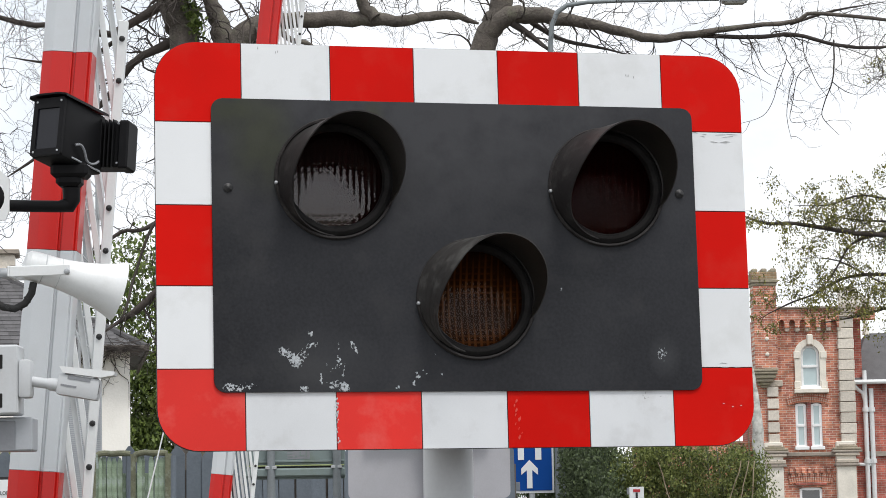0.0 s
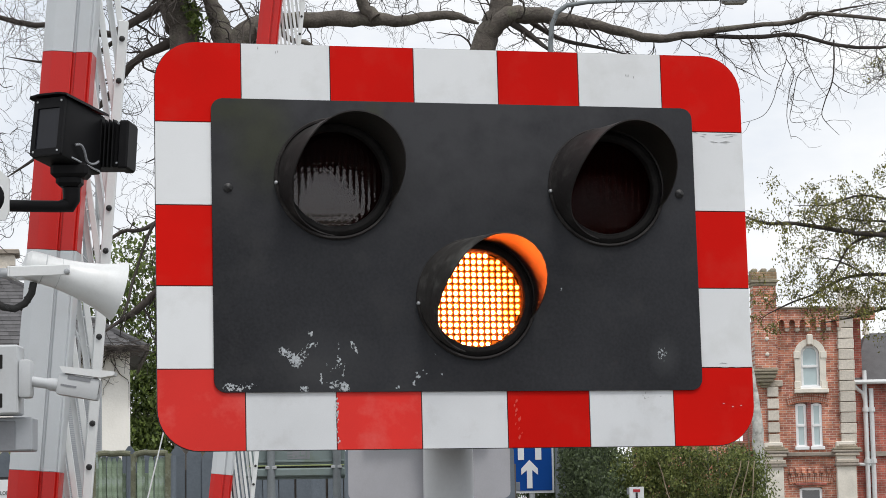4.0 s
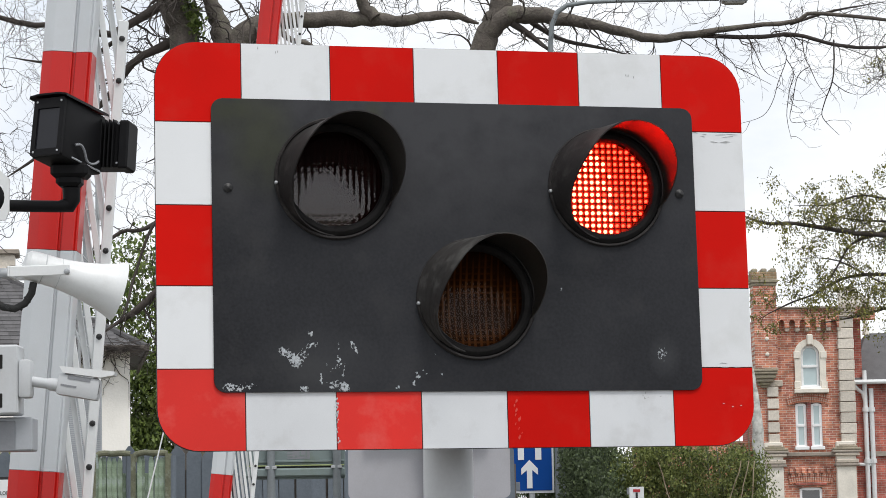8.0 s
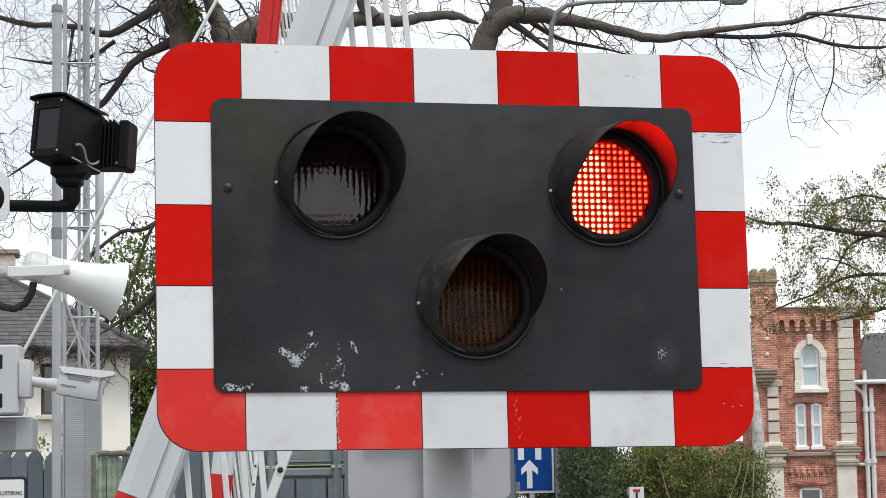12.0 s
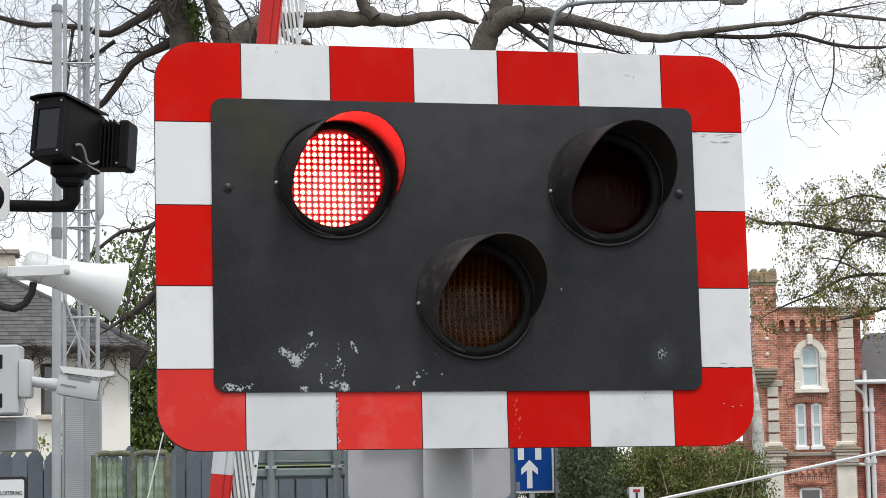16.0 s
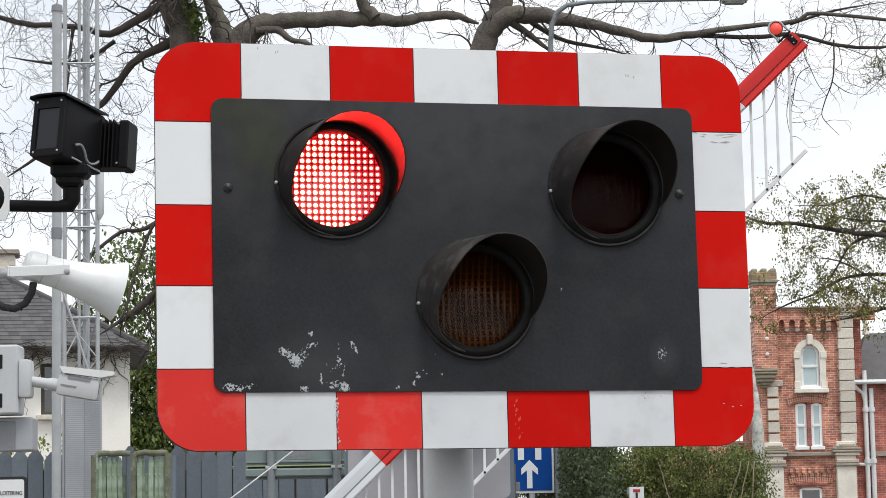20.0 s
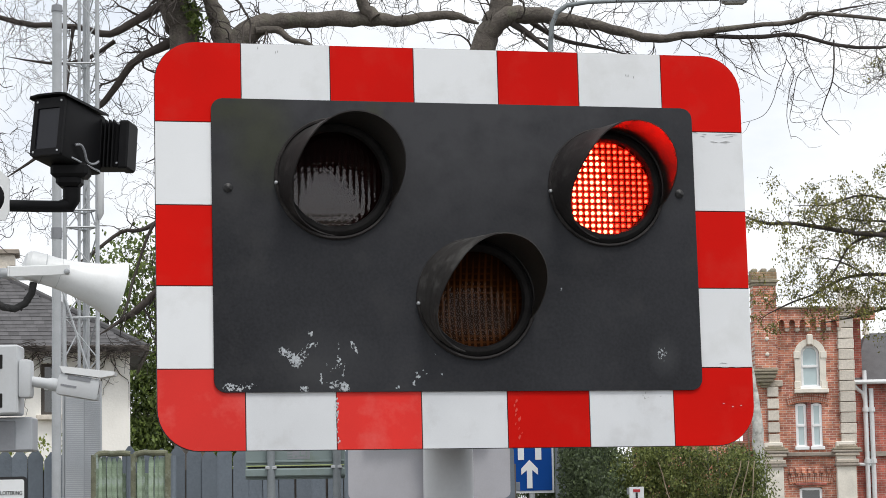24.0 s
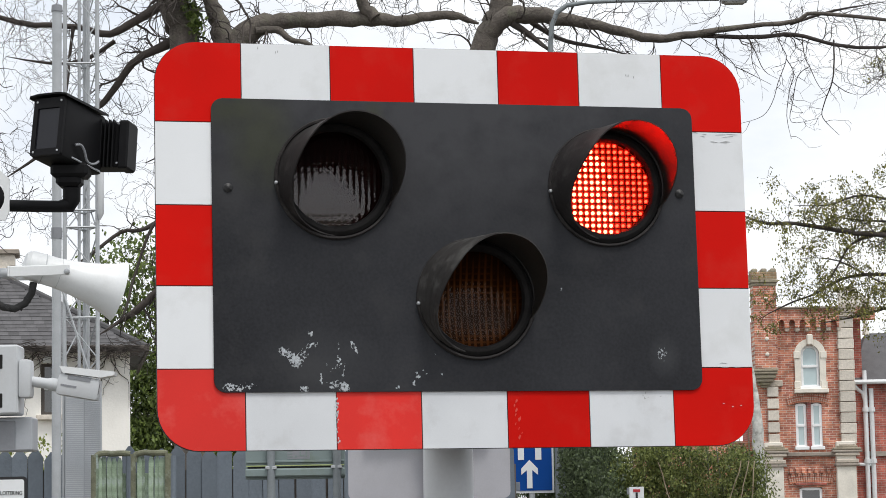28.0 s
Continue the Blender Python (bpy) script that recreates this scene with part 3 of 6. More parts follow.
    for u, v, ru, rv, lean, cover in ((-0.378, -0.221, 0.012, 0.010, -0.7, 0.62), (-0.361, -0.233, 0.026, 0.011, -0.75, 0.55), (-0.352, -0.241, 0.014, 0.016, 0.2, 0.68), (-0.337, -0.226, 0.016, 0.014, 0.3, 0.20),
                                      (-0.321, -0.208, 0.020, 0.012, 0.3, 0.16), (-0.3215, -0.184, 0.0065, 0.008, 0.6, 0.6), (-0.236, -0.207, 0.0035, 0.013, 0.2, 0.5), (-0.228, -0.217, 0.004, 0.014, 0.25, 0.6),
                                      (-0.489, -0.294, 0.016, 0.011, -0.15, 0.52), (-0.470, -0.297, 0.012, 0.009, 0, 0.45), (-0.45, -0.292, 0.02, 0.012, 0, 0.06), (-0.336, -0.298, 0.012, 0.009, 0.1, 0.55),
                                      (-0.301, -0.281, 0.004, 0.019, 0.05, 0.35), (-0.276, -0.290, 0.015, 0.014, 0, 0.28), (-0.253, -0.294, 0.014, 0.012, -0.2, 0.72), (-0.263, -0.241, 0.007, 0.014, 0.2, 0.28),
                                      (-0.2545, -0.264, 0.003, 0.024, -0.2, 0.25), (-0.272, -0.254, 0.016, 0.003, 0.75, 0.22), (-0.263, -0.210, 0.0025, 0.02, 0.1, 0.05), (-0.290, -0.245, 0.004, 0.007, 0, 0.15),
                                      (-0.099, -0.272, 0.007, 0.010, 0.2, 0.42), (-0.107, -0.287, 0.006, 0.008, 0, 0.40), (-0.140, -0.296, 0.009, 0.006, 0, 0.18), (-0.048, -0.269, 0.0035, 0.0035, 0, 0.5), (-0.084, -0.265, 0.008, 0.009, 0, 0.05),
                                      (-0.060, -0.226, 0.003, 0.003, 0, 0.4), (0.4335, -0.226, 0.014, 0.022, 0.2, 0.04), (0.425, -0.232, 0.003, 0.014, 0.15, 0.2), (0.443, -0.222, 0.0025, 0.012, -0.1, 0.18), (0.216, -0.09, 0.002, 0.005, 0, 0.4)):
        flake(u, v, ru, rv, lean, cover)
    # pale rubs on a red square
    for k in range(9):
        n, ph, q = rng.randint(7, 10), rng.uniform(0, 6), rng.uniform(0.0012, 0.0035)
        bm = outline_prism(bmesh.new(), [(q * rng.uniform(0.4, 1) * math.cos(ph + 6.283 * i / n), 2.4 * q * rng.uniform(0.4, 1) * math.sin(ph + 6.283 * i / n)) for i in range(n)], -0.0068, -0.0061)
        part("rub_mark", bm, RUBBED_RED, board, "", pose(0.113 + rng.gauss(0, 0.006), 0, -0.325 - 0.0095 * k, 0, 18, 0), smooth=0)
    # chipped paint along a seam of the border
    for k in range(46):
        n, ph, q = rng.randint(6, 9), rng.uniform(0, 6), rng.uniform(0.0007, 0.0021)
        bm = outline_prism(bmesh.new(), [(q * rng.uniform(0.4, 1) * math.cos(ph + 6.283 * i / n), 1.7 * q * rng.uniform(0.4, 1) * math.sin(ph + 6.283 * i / n)) for i in range(n)], -0.0068, -0.0061)
        part("paint_chip", bm, FLAKE, board, "", pose(-0.2685 + rng.gauss(0, 0.0022), 0, rng.uniform(-0.365, -0.312) if k % 3 else rng.uniform(-0.415, -0.345)), smooth=0)
    hoods = {False: hood_part(0), True: hood_part(1)}
    # shallow case behind the board
    bm = outline_prism(bmesh.new(), round_rect(1.20, 0.76, 0.05, 5), 0.0022, 0.085, [round_rect(1.17, 0.73, 0.04, 5)])
    part("case", bm, INSIDE, sig, "shallow black case behind the board", to_board, smooth=0)
    part("case_back", outline_prism(bmesh.new(), round_rect(1.20, 0.76, 0.05, 5), 0.0855, 0.09), INSIDE, sig, "", to_board, smooth=0)
    drums = {}
    for key, u, v, (du, dv, tip, turn) in LAMPS:
        amber = key == "amber"
        flat, at = to_board @ pose(u, -0.0112, v), to_board @ pose(u + du, -0.0112, v + dv, tip, 0, turn)
        piece("hood", hoods[amber], sig, at, "scuffed ribbed lamp hood" if amber else "black cut-away lamp hood")
        bm = lathe(bmesh.new(), [(0.1285, 0.0), (0.1285, -0.006), (0.1265, -0.0085), (0.1225, -0.0075), (0.1225, 0.0)], 56, close=True)
        flange = part("flange", bm, HOOD, sig, "dull black ring on the panel", flat)
        for a in (185,):
            bm = bmesh.new()
            lathe(bm, [(0.0001, -0.006), (0.003, -0.005), (0.0042, 0.0)], 10)
            part("screw", bm, ZINC, flange, at=pose(0.1265 * math.cos(radians(a)), -0.007, 0.1265 * math.sin(radians(a))))
        # ring that holds the lens
        bm = lathe(bmesh.new(), [(0.1225, 0.0), (0.1205, -0.004), (0.112, -0.009), (0.1035, -0.008), (0.101, -0.002), (0.101, 0.0115), (0.1225, 0.0115)], 56, close=True)
        part("lens_ring", bm, RING, flange, "dull black ring round the lens")
        part("lens", pillow_lens(), LENS[key], sig, "amber lens" if amber else "red lens", flat @ pose(0, 0.009, 0), smooth=60)
        bm = lathe(bmesh.new(), [(0.0005, 0.062), (0.06, 0.056), (0.10, 0.046), (0.1165, 0.036), (0.1185, 0.037), (0.0005, 0.066)], 40)
        part("reflector", bm, DARK_AMBER if amber else DARK_RED, sig, "unlit lamp bowl", flat)
        # the diode disc swings on an arm behind the lens, or aside within the case
        alpha = radians(-44 if amber else 136)
        px, pz = -0.18 * math.cos(alpha), -0.18 * math.sin(alpha)
        spot = flat @ pose(px, 0.020, pz)
        bm = outline_prism(bmesh.new(), circle(0.1015, 48, -px, -pz), 0.0, 0.004)
        outline_prism(bm, [(-0.012, -0.012), (0.012, 0.012), (-px * 0.55 + 0.012, -pz * 0.55 + 0.012), (-px * 0.55 - 0.012, -pz * 0.55 - 0.012)], 0.0045, 0.007)
        drum = part("lamp_unit", bm, INSIDE, sig, "swinging lamp unit with a disc of diodes", spot, smooth=0)
        bm = outline_prism(bmesh.new(), circle(0.1005, 48), -0.0012, -0.0002)
        part("lit_field", bm, FIELD[key], drum, "glowing amber face" if amber else "glowing red face", pose(-px, 0, -pz), smooth=0)
        sizes = {"left": (0.0047, 0.0039), "right": (0.0041, 0.0034), "amber": (0.0047, 0.0042)}[key]
        led, dim = led_mesh(LED[key], sizes[0]), led_mesh(DIM_LED[key], sizes[1])
        edge = {"left": 0.035, "right": 0.012, "amber": 0.055}[key]
        n = int(0.1 / LED_PITCH) + 1
        for i in range(-n, n + 1):
            for j in range(-n, n + 1):
                x, z = i * LED_PITCH, j * LED_PITCH
                if x * x + z * z < 0.097 ** 2:
                    piece("diode", led if x + 0.25 * z + rng.gauss(0, 0.012) < edge else dim, drum, pose(x - px, -0.0012, z - pz))
        # thin fins between the diodes keep their light to the front
        bm = bmesh.new()
        for i in range(-n, n):
            c = (i + 0.5) * LED_PITCH
            half = math.sqrt(max(0.0, 0.0995 ** 2 - c * c))
            if half > 0.01:
                box(bm, (c - px, -0.0054, -pz), (0.0007, 0.0084, 2 * half))
                box(bm, (-px, -0.0054, c - pz), (2 * half, 0.0082, 0.0007))
        lathe(bm, [(0.1005, -0.0002), (0.1005, -0.0100), (0.1015, -0.0100), (0.1015, -0.0002)], 48, pose(-px, 0, -pz), close=True)
        part("louvre", bm, LOUVRE, drum, "fine dull louvre between the diodes", smooth=0)
        # added black plate close before the resting unit, to block its leaking light
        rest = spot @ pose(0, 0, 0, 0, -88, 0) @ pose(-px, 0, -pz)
        part("rest_plate", outline_prism(bmesh.new(), circle(0.1035, 40), -0.0122, -0.0104), BLOCK_BLACK, sig, "added black plate that blocks light of the resting lamp unit", rest, smooth=0)
        drums[key] = (drum, spot, 88)
    return drums


DRUMS = make_signal()


# ---- barriers ----
def boom_profile():
    """A broad section with a rounded back, joined to a flared lower one that ends in a lip, with a groove between."""
    half = [(0.010, 0.096), (0.019, 0.0945), (0.0425, 0.058), (0.0445, 0.052), (0.0445, -0.019), (0.028, -0.021), (0.028, -0.029),
            (0.040, -0.032), (0.061, -0.080), (0.056, -0.084), (0.060, -0.087), (0.055, -0.093)]
    return half + [(-y, z) for y, z in half[::-1]]


def rod_angle(theta, slack):
    """Lean of the hanging rods: they fold up short of the boom by the slack."""
    return 90 - theta + max(0.0, slack * (theta - 45) / 40)


def boom_rows(angles, base):
    """Angles (seconds, degrees above level) as rows of poses about the hinge."""
    return [(t, pose(*base, 0, -a, 0)) for t, a in angles]


def make_boom(base, drop, lift, bands, light_at, rod_from, rod_to, wire, angles, label, hang=-0.085, behind=0.0):
    """bands: ends of the coloured lengths from the hinge outwards, the first red; lift: boom's centre above the hinge line."""
    boom = thing("barrier_boom", pose(*base, 0, -angles[0][1], 0), label, "barrier", "crossing barriers")
    prof = boom_profile()
    for i, (a, b) in enumerate(zip(bands, bands[1:])):
        red = i % 2 == 0
        bm = outline_prism(bmesh.new(), prof, a + 0.001, b - 0.001, m=Matrix.Rotation(radians(-90), 4, "Z") @ Matrix.Diagonal((1, 1, 1, 1)))
        part("band", bm, BOOM_RED if red else BOOM_WHITE, boom, "red reflective length" if red else "white length", pose(0, 0, lift), smooth=25)
    bm = bmesh.new()
    box(bm, (0.0, 0, 0.0), (1.1, 0.16, 0.20), 0.02)
    box(bm, (-0.62, 0, -0.02), (0.36, 0.30, 0.34), 0.02)
    part("hinge_arm", bm, DARK_GREY, boom, "grey hinge arm with counterweight")
    # tip lamp: a round lens in a hoop, on a bent black bracket bolted to the boom's face
    bm = bmesh.new()
    box(bm, (0, -0.053, -0.055), (0.052, 0.008, 0.095), 0.004)
    box(bm, (0, -0.02, 0.006), (0.052, 0.07, 0.008), 0.003)
    box(bm, (-0.02, 0.0, 0.016), (0.145, 0.06, 0.016), 0.005)
    lamp = part("tip_lamp", bm, BLACK, boom, "black lamp bracket", pose(light_at, 0, lift + 0.096))
    for x, z in ((-0.012, -0.08), (0.014, -0.035)):
        part("rivet", lathe(bmesh.new(), [(0.0003, -0.061), (0.006, -0.060), (0.007, -0.057)], 10, pose(x, 0, z)), ZINC, lamp)
    hoop = [(0.066 * math.cos(radians(a)), 0.066 * math.sin(radians(a))) for a in range(-20, 201, 10)]
    hoop = [(0.066, -0.095)] + hoop + [(-0.066, -0.095)]
    part("hoop", tube(bmesh.new(), [(x - 0.02, -0.012, z + 0.118) for x, z in hoop], 0.009, 8), ZINC, lamp, "bright metal hoop")
    part("back_shell", lathe(bmesh.new(), [(0.060, -0.012), (0.060, 0.02), (0.04, 0.035), (0.0005, 0.04)], 24, pose(-0.02, 0, 0.118)), BLACK, lamp)
    part("lamp_lens", lathe(bmesh.new(), [(0.0005, -0.044), (0.025, -0.040), (0.045, -0.028), (0.0535, -0.010), (0.0535, 0.0)], 24, pose(-0.02, 0, 0.118)), TIP_RED, lamp, "round red lens")
    # stay wire
    bm = tube(bmesh.new(), [(wire[0], 0.02, wire[1]), (wire[2], 0.02, wire[3])], 0.0065, 6)
    part("stay_wire", bm, WHITE_PAINT, boom, "thin white stay wire")
    bm = tube(bmesh.new(), [(wire[0], 0.02, -0.05), (wire[0], 0.02, wire[1] + 0.02)], 0.02, 8)
    part("stay_post", bm, ZINC, boom, "short steel post for the stay wire")
    # folding skirt of hanging rods
    z0 = lift + hang
    rod_me = finish(box(bmesh.new(), (0, 0, -drop / 2), (0.022, 0.010, drop), 0.002), "skirt_rod", WHITE_PAINT, 0)
    n = int((rod_to - rod_from) / 0.158)
    rods = []
    for i in range(n + 1):
        s = rod_from + i * 0.158
        y = behind + (0.018 if i % 2 else -0.018)
        rods.append((piece("skirt_rod", rod_me, boom, pose(s, y, z0)), (s, y, z0)))
    bm = bmesh.new()
    box(bm, ((rod_from + rod_to) / 2, 0, 0), (rod_to - rod_from + 0.05, 0.024, 0.036), 0.003)
    rail = part("skirt_rail", bm, WHITE_PAINT, boom, "white bottom rail of the skirt", pose(0, behind, z0 - drop), smooth=0)
    bolt_me = finish(lathe(bmesh.new(), [(0.0003, -0.022), (0.008, -0.02), (0.0115, -0.012)], 10), "rail_bolt", SCREW)
    for i in range(0, n + 1):
        piece("rail_bolt", bolt_me, rail, pose(rod_from + i * 0.158, 0, 0))
    return boom, rods, rail, drop


TIP_RED = glow("tip_lamp_red", (1.0, 0.10, 0.075), 0.45, 0.55)
NEAR_BASE, FAR_BASE = (-1.666, 8.8, 0.998), (-1.867, 21.0, 1.223)
NEAR_ANGLES = [(0.0, 85.55), (10.4, 85.55), (10.6, 85.2), (10.8, 84.2), (11.0, 82.6), (11.2, 80.4), (11.4, 77.8), (11.7, 73.8), (12.0, 69.2), (12.4, 63.8), (12.8, 58.9), (13.2, 53.8),
               (13.6, 48.7), (14.0, 43.6), (14.5, 37.45), (14.8, 33.7), (15.1, 30.2), (15.4, 26.5), (15.8, 21.5), (16.2, 16.6), (16.6, 12.0), (17.0, 8.2), (17.5, 4.6), (18.0, 2.4), (18.6, 1.2), (28.0, 1.2)]
FAR_ANGLES = [(0.0, 83.63), (16.5, 83.63), (16.8, 83.2), (17.0, 82.4), (17.3, 80.3), (17.6, 77.0), (18.0, 71.3), (18.5, 64.3), (19.0, 57.2), (19.5, 50.5), (20.0, 43.9), (20.5, 37.1), (21.0, 30.3),
              (21.5, 23.9), (22.0, 17.4), (22.4, 12.4), (22.8, 8.0), (23.2, 4.6), (23.6, 2.4), (24.2, 1.2), (28.0, 1.2)]
NEAR_BOOM = make_boom(NEAR_BASE, 1.115, -0.076, (0.6, 1.4, 2.2, 2.932, 3.82, 4.22), 4.06, 0.62, 4.14, (0.35, 0.72, 4.03, 0.20), NEAR_ANGLES,
                      "red and white lifting barrier boom with folding white skirt", 0.05, 0.072)
FAR_BOOM = make_boom(FAR_BASE, 0.89, 0.225, (0.6, 1.42, 2.0, 2.62, 3.35, 4.1, 4.85, 5.68, 6.42, 7.2), 7.14, 0.65, 7.12, (0.5, 0.93, 5.2, 0.32), FAR_ANGLES,
                     "red and white lifting barrier boom beyond the tracks")


def make_pedestal(base, label):
    p = thing("barrier_machine", pose(base[0] - 0.05, base[1], rise(base[1])), label, "barrier machine", "barrier machines")
    h = base[2] - rise(base[1]) - 0.02
    for sx in (-1, 1):
        bm = bmesh.new()
        box(bm, (0, sx * 0.22, (h + 0.2) / 2), (0.42, 0.12, h + 0.2), 0.015)
        part("side_frame", bm, GREY_PAINT, p)
    bm = bmesh.new()
    box(bm, (0, 0, 0.06), (0.8, 0.7, 0.12), 0.012)
    part("base_plate", bm, DARK_GREY, p)
    bm = tube(bmesh.new(), [(0.05, -0.26, h + 0.02), (0.05, 0.26, h + 0.02)], 0.05, 16)
    part("hinge_pin", bm, ZINC, p)


make_pedestal(NEAR_BASE, "grey steel barrier machine beside the road")
make_pedestal(FAR_BASE, "grey steel barrier machine beyond the tracks")


def smooth_pts(pts, steps=4):
    """Eases a coarse line of points."""
    P = [Vector(p) for p in pts]
    out = []
    for i in range(len(P) - 1):
        a, b, c, d = P[max(i - 1, 0)], P[i], P[i + 1], P[min(i + 2, len(P) - 1)]
        for k in range(steps):
            t = k / steps
            out.append(0.5 * ((2 * b) + (c - a) * t + (2 * a - 5 * b + 4 * c - d) * t * t + (3 * b - a - 3 * c + d) * t ** 3))
    return out + [P[-1]]


# ---- roadside equipment on the pole by the pavement ----
def make_equipment():
    pole = thing("equipment_pole", pose(-1.62, 8.02, 0), "grey steel equipment pole beside the pavement", "pole")
    part("pole", tube(bmesh.new(), [(0, 0, 0), (0, 0, 3.75)], 0.057, 20), ZINC, pole)
    part("base_plate", box(bmesh.new(), (0, 0, 0.02), (0.3, 0.3, 0.04), 0.006), ZINC, pole)
    part("cap", tube(bmesh.new(), [(0, 0, 3.75), (0, 0, 3.78)], [0.06, 0.03], 20), BLACK, pole)

    # black camera housing with a finned rear, on an elbow bracket
    cam_box = thing("surveillance_camera", pose(-1.225, 8.0, 3.26), "black boxy surveillance camera with finned rear on elbow bracket", "camera")
    turn = pose(-0.016, 0.01, 0.213) @ pose(0, 0, 0, 0, 0, -25) @ pose(0, 0, 0, -9, 0, 0)
    # housing: long axis from glass front (local -Y) to finned rear
    bm = bmesh.new()
    box(bm, (0, 0.0, 0), (0.125, 0.235, 0.205), 0.012, seg=2)
    part("housing", bm, BLACK, cam_box, "black metal housing", turn)
    bm = outline_prism(bmesh.new(), [(-0.074, 0.099), (-0.071, 0.109), (-0.04, 0.1145), (0.04, 0.1145), (0.071, 0.109), (0.074, 0.099), (0.068, 0.104), (0.04, 0.1085), (-0.04, 0.1085), (-0.068, 0.104)], -0.138, 0.118)
    part("sun_shield", bm, BLACK, cam_box, "curved black sun shield", turn @ pose(0, 0, 0, 1.0, 0, 0))
    bm = outline_prism(bmesh.new(), round_rect(0.120, 0.198, 0.008, 4), -0.128, -0.116, [round_rect(0.086, 0.140, 0.004, 3, 0, -0.006)])
    part("front_frame", bm, BLACK, cam_box, "screwed black front frame", turn, smooth=0)
    bm = outline_prism(bmesh.new(), round_rect(0.086, 0.140, 0.004, 3, 0, -0.006), -0.1225, -0.116)
    part("front_glass", bm, BLACK_GLASS, cam_box, "dark front glass", turn, smooth=0)
    for sx in (-1, 1):
        for sz in (-1, 1):
            part("screw", lathe(bmesh.new(), [(0.0002, -0.1315), (0.0036, -0.1305), (0.0042, -0.127)], 10), ZINC, cam_box, at=turn @ pose(sx * 0.047, 0, 0.0 + sz * 0.086))
    rear = turn @ pose(0.062, 0.135, 0.008) @ pose(0, 0, 0, 5, 0, 14)
    part("rear_block", box(bmesh.new(), (0.0, 0.03, 0), (0.165, 0.09, 0.156), 0.006), BLACK, cam_box, "", rear)
    for i in range(8):
        part("fin", box(bmesh.new(), (-0.066 + i * 0.0140, -0.028, 0), (0.005, 0.026, 0.162), 0.0012), BLACK, cam_box, "", rear)
    part("rear_cover", box(bmesh.new(), (0.066, 0.016, -0.002), (0.036, 0.095, 0.166), 0.006), BLACK, cam_box, "", rear)
    for z in (0.065, -0.07):
        part("screw", lathe(bmesh.new(), [(0.0002, -0.046), (0.0036, -0.045), (0.0042, -0.042)], 10, pose(0.052, 0, z)), DARK_GREY, cam_box, "", rear)
    side = turn @ pose(0.066, 0, 0)
    part("edge_trim", box(bmesh.new(), (0.001, 0.02, -0.094), (0.006, 0.17, 0.006), 0.002), GREY_PAINT, cam_box, "worn bright lower edge", turn @ pose(0.0625, 0, 0))
    bm = tube(bmesh.new(), smooth_pts([(0.004, -0.06, -0.05), (0.012, -0.04, -0.045), (0.014, -0.02, -0.06), (0.012, 0.0, -0.085), (0.014, 0.02, -0.092), (0.016, 0.045, -0.085), (0.012, 0.07, -0.07)]), 0.0042, 8)
    part("cable", bm, DARK_GREY, cam_box, "thin grey cable loop", side)
    bm = bmesh.new()
    box(bm, (-0.008, 0.0, 0.098), (0.125, 0.10, 0.05), 0.012)
    box(bm, (-0.012, 0.0, 0.064), (0.085, 0.08, 0.04), 0.012)
    part("swivel", bm, BLACK, cam_box, "black swivel joint")
    bm = tube(bmesh.new(), [(-0.006, 0, 0.07), (-0.006, 0, 0.045), (-0.006, 0, 0.04), (-0.006, 0, 0.0), (-0.012, 0, -0.016), (-0.05, 0, -0.02), (-0.34, 0.0, -0.010)], [0.024, 0.024, 0.030, 0.029, 0.026, 0.020, 0.020], 16)
    part("bracket_arm", bm, BLACK, cam_box, "black tubular bracket arm")
    bm = bmesh.new()
    box(bm, (-0.335, 0, 0.0), (0.03, 0.10, 0.11), 0.006)
    part("pole_clamp", bm, BLACK, cam_box, "")

    plate = thing("bracket_plate", pose(-1.455, 7.93, 3.263), "white faceted steel bracket plate on equipment pole", "bracket")
    pts = [(-0.06, 0.105), (-0.015, 0.105), (0.030, 0.062), (0.030, -0.045), (0.018, -0.075), (-0.06, -0.075)]
    part("plate", outline_prism(bmesh.new(), pts, -0.006, 0.006), WHITE_PAINT, plate, smooth=0)
    part("hub", lathe(bmesh.new(), [(0.0005, -0.02), (0.045, -0.018), (0.06, -0.006)], 20, pose(-0.045, 0, 0.0)), BLACK, plate)
    part("clamp_band", tube(bmesh.new(), [(-0.145, 0.09, -0.05), (-0.145, 0.09, 0.05)], 0.064, 20), ZINC, plate)

    # horn loudspeaker, aimed to the side and down
    horn = thing("horn_loudspeaker", pose(-1.36, 8.03, 3.045), "white horn loudspeaker with bracket and black cable", "loudspeaker")
    aim = pose(0, 0, 0, 0, 0, 20) @ pose(0, 0, 0, 0, 15.5, 0)
    prof = [(0.001, -0.036), (0.036, -0.034), (0.048, -0.022), (0.050, 0.0), (0.0505, 0.075), (0.054, 0.11), (0.061, 0.16), (0.073, 0.215), (0.088, 0.262), (0.1005, 0.292),
            (0.103, 0.296), (0.098, 0.294), (0.085, 0.262), (0.069, 0.215), (0.05, 0.15), (0.03, 0.12), (0.001, 0.12)]
    bm = lathe(bmesh.new(), prof, 40, Matrix.Rotation(radians(-90), 4, "Z"))
    part("horn", bm, WHITE_PAINT, horn, "white flared plastic horn", aim)
    for y in (0.03, 0.085):
        part("ring", lathe(bmesh.new(), [(0.0505, y - 0.002), (0.0525, y), (0.0505, y + 0.002)], 40, Matrix.Rotation(radians(-90), 4, "Z")), LIGHT_GREY, horn, at=aim)
    bm = bmesh.new()
    box(bm, (0.028, -0.062, -0.022), (0.20, 0.006, 0.036), 0.003, m=pose(0, 0, 0, 0, -1, 0))
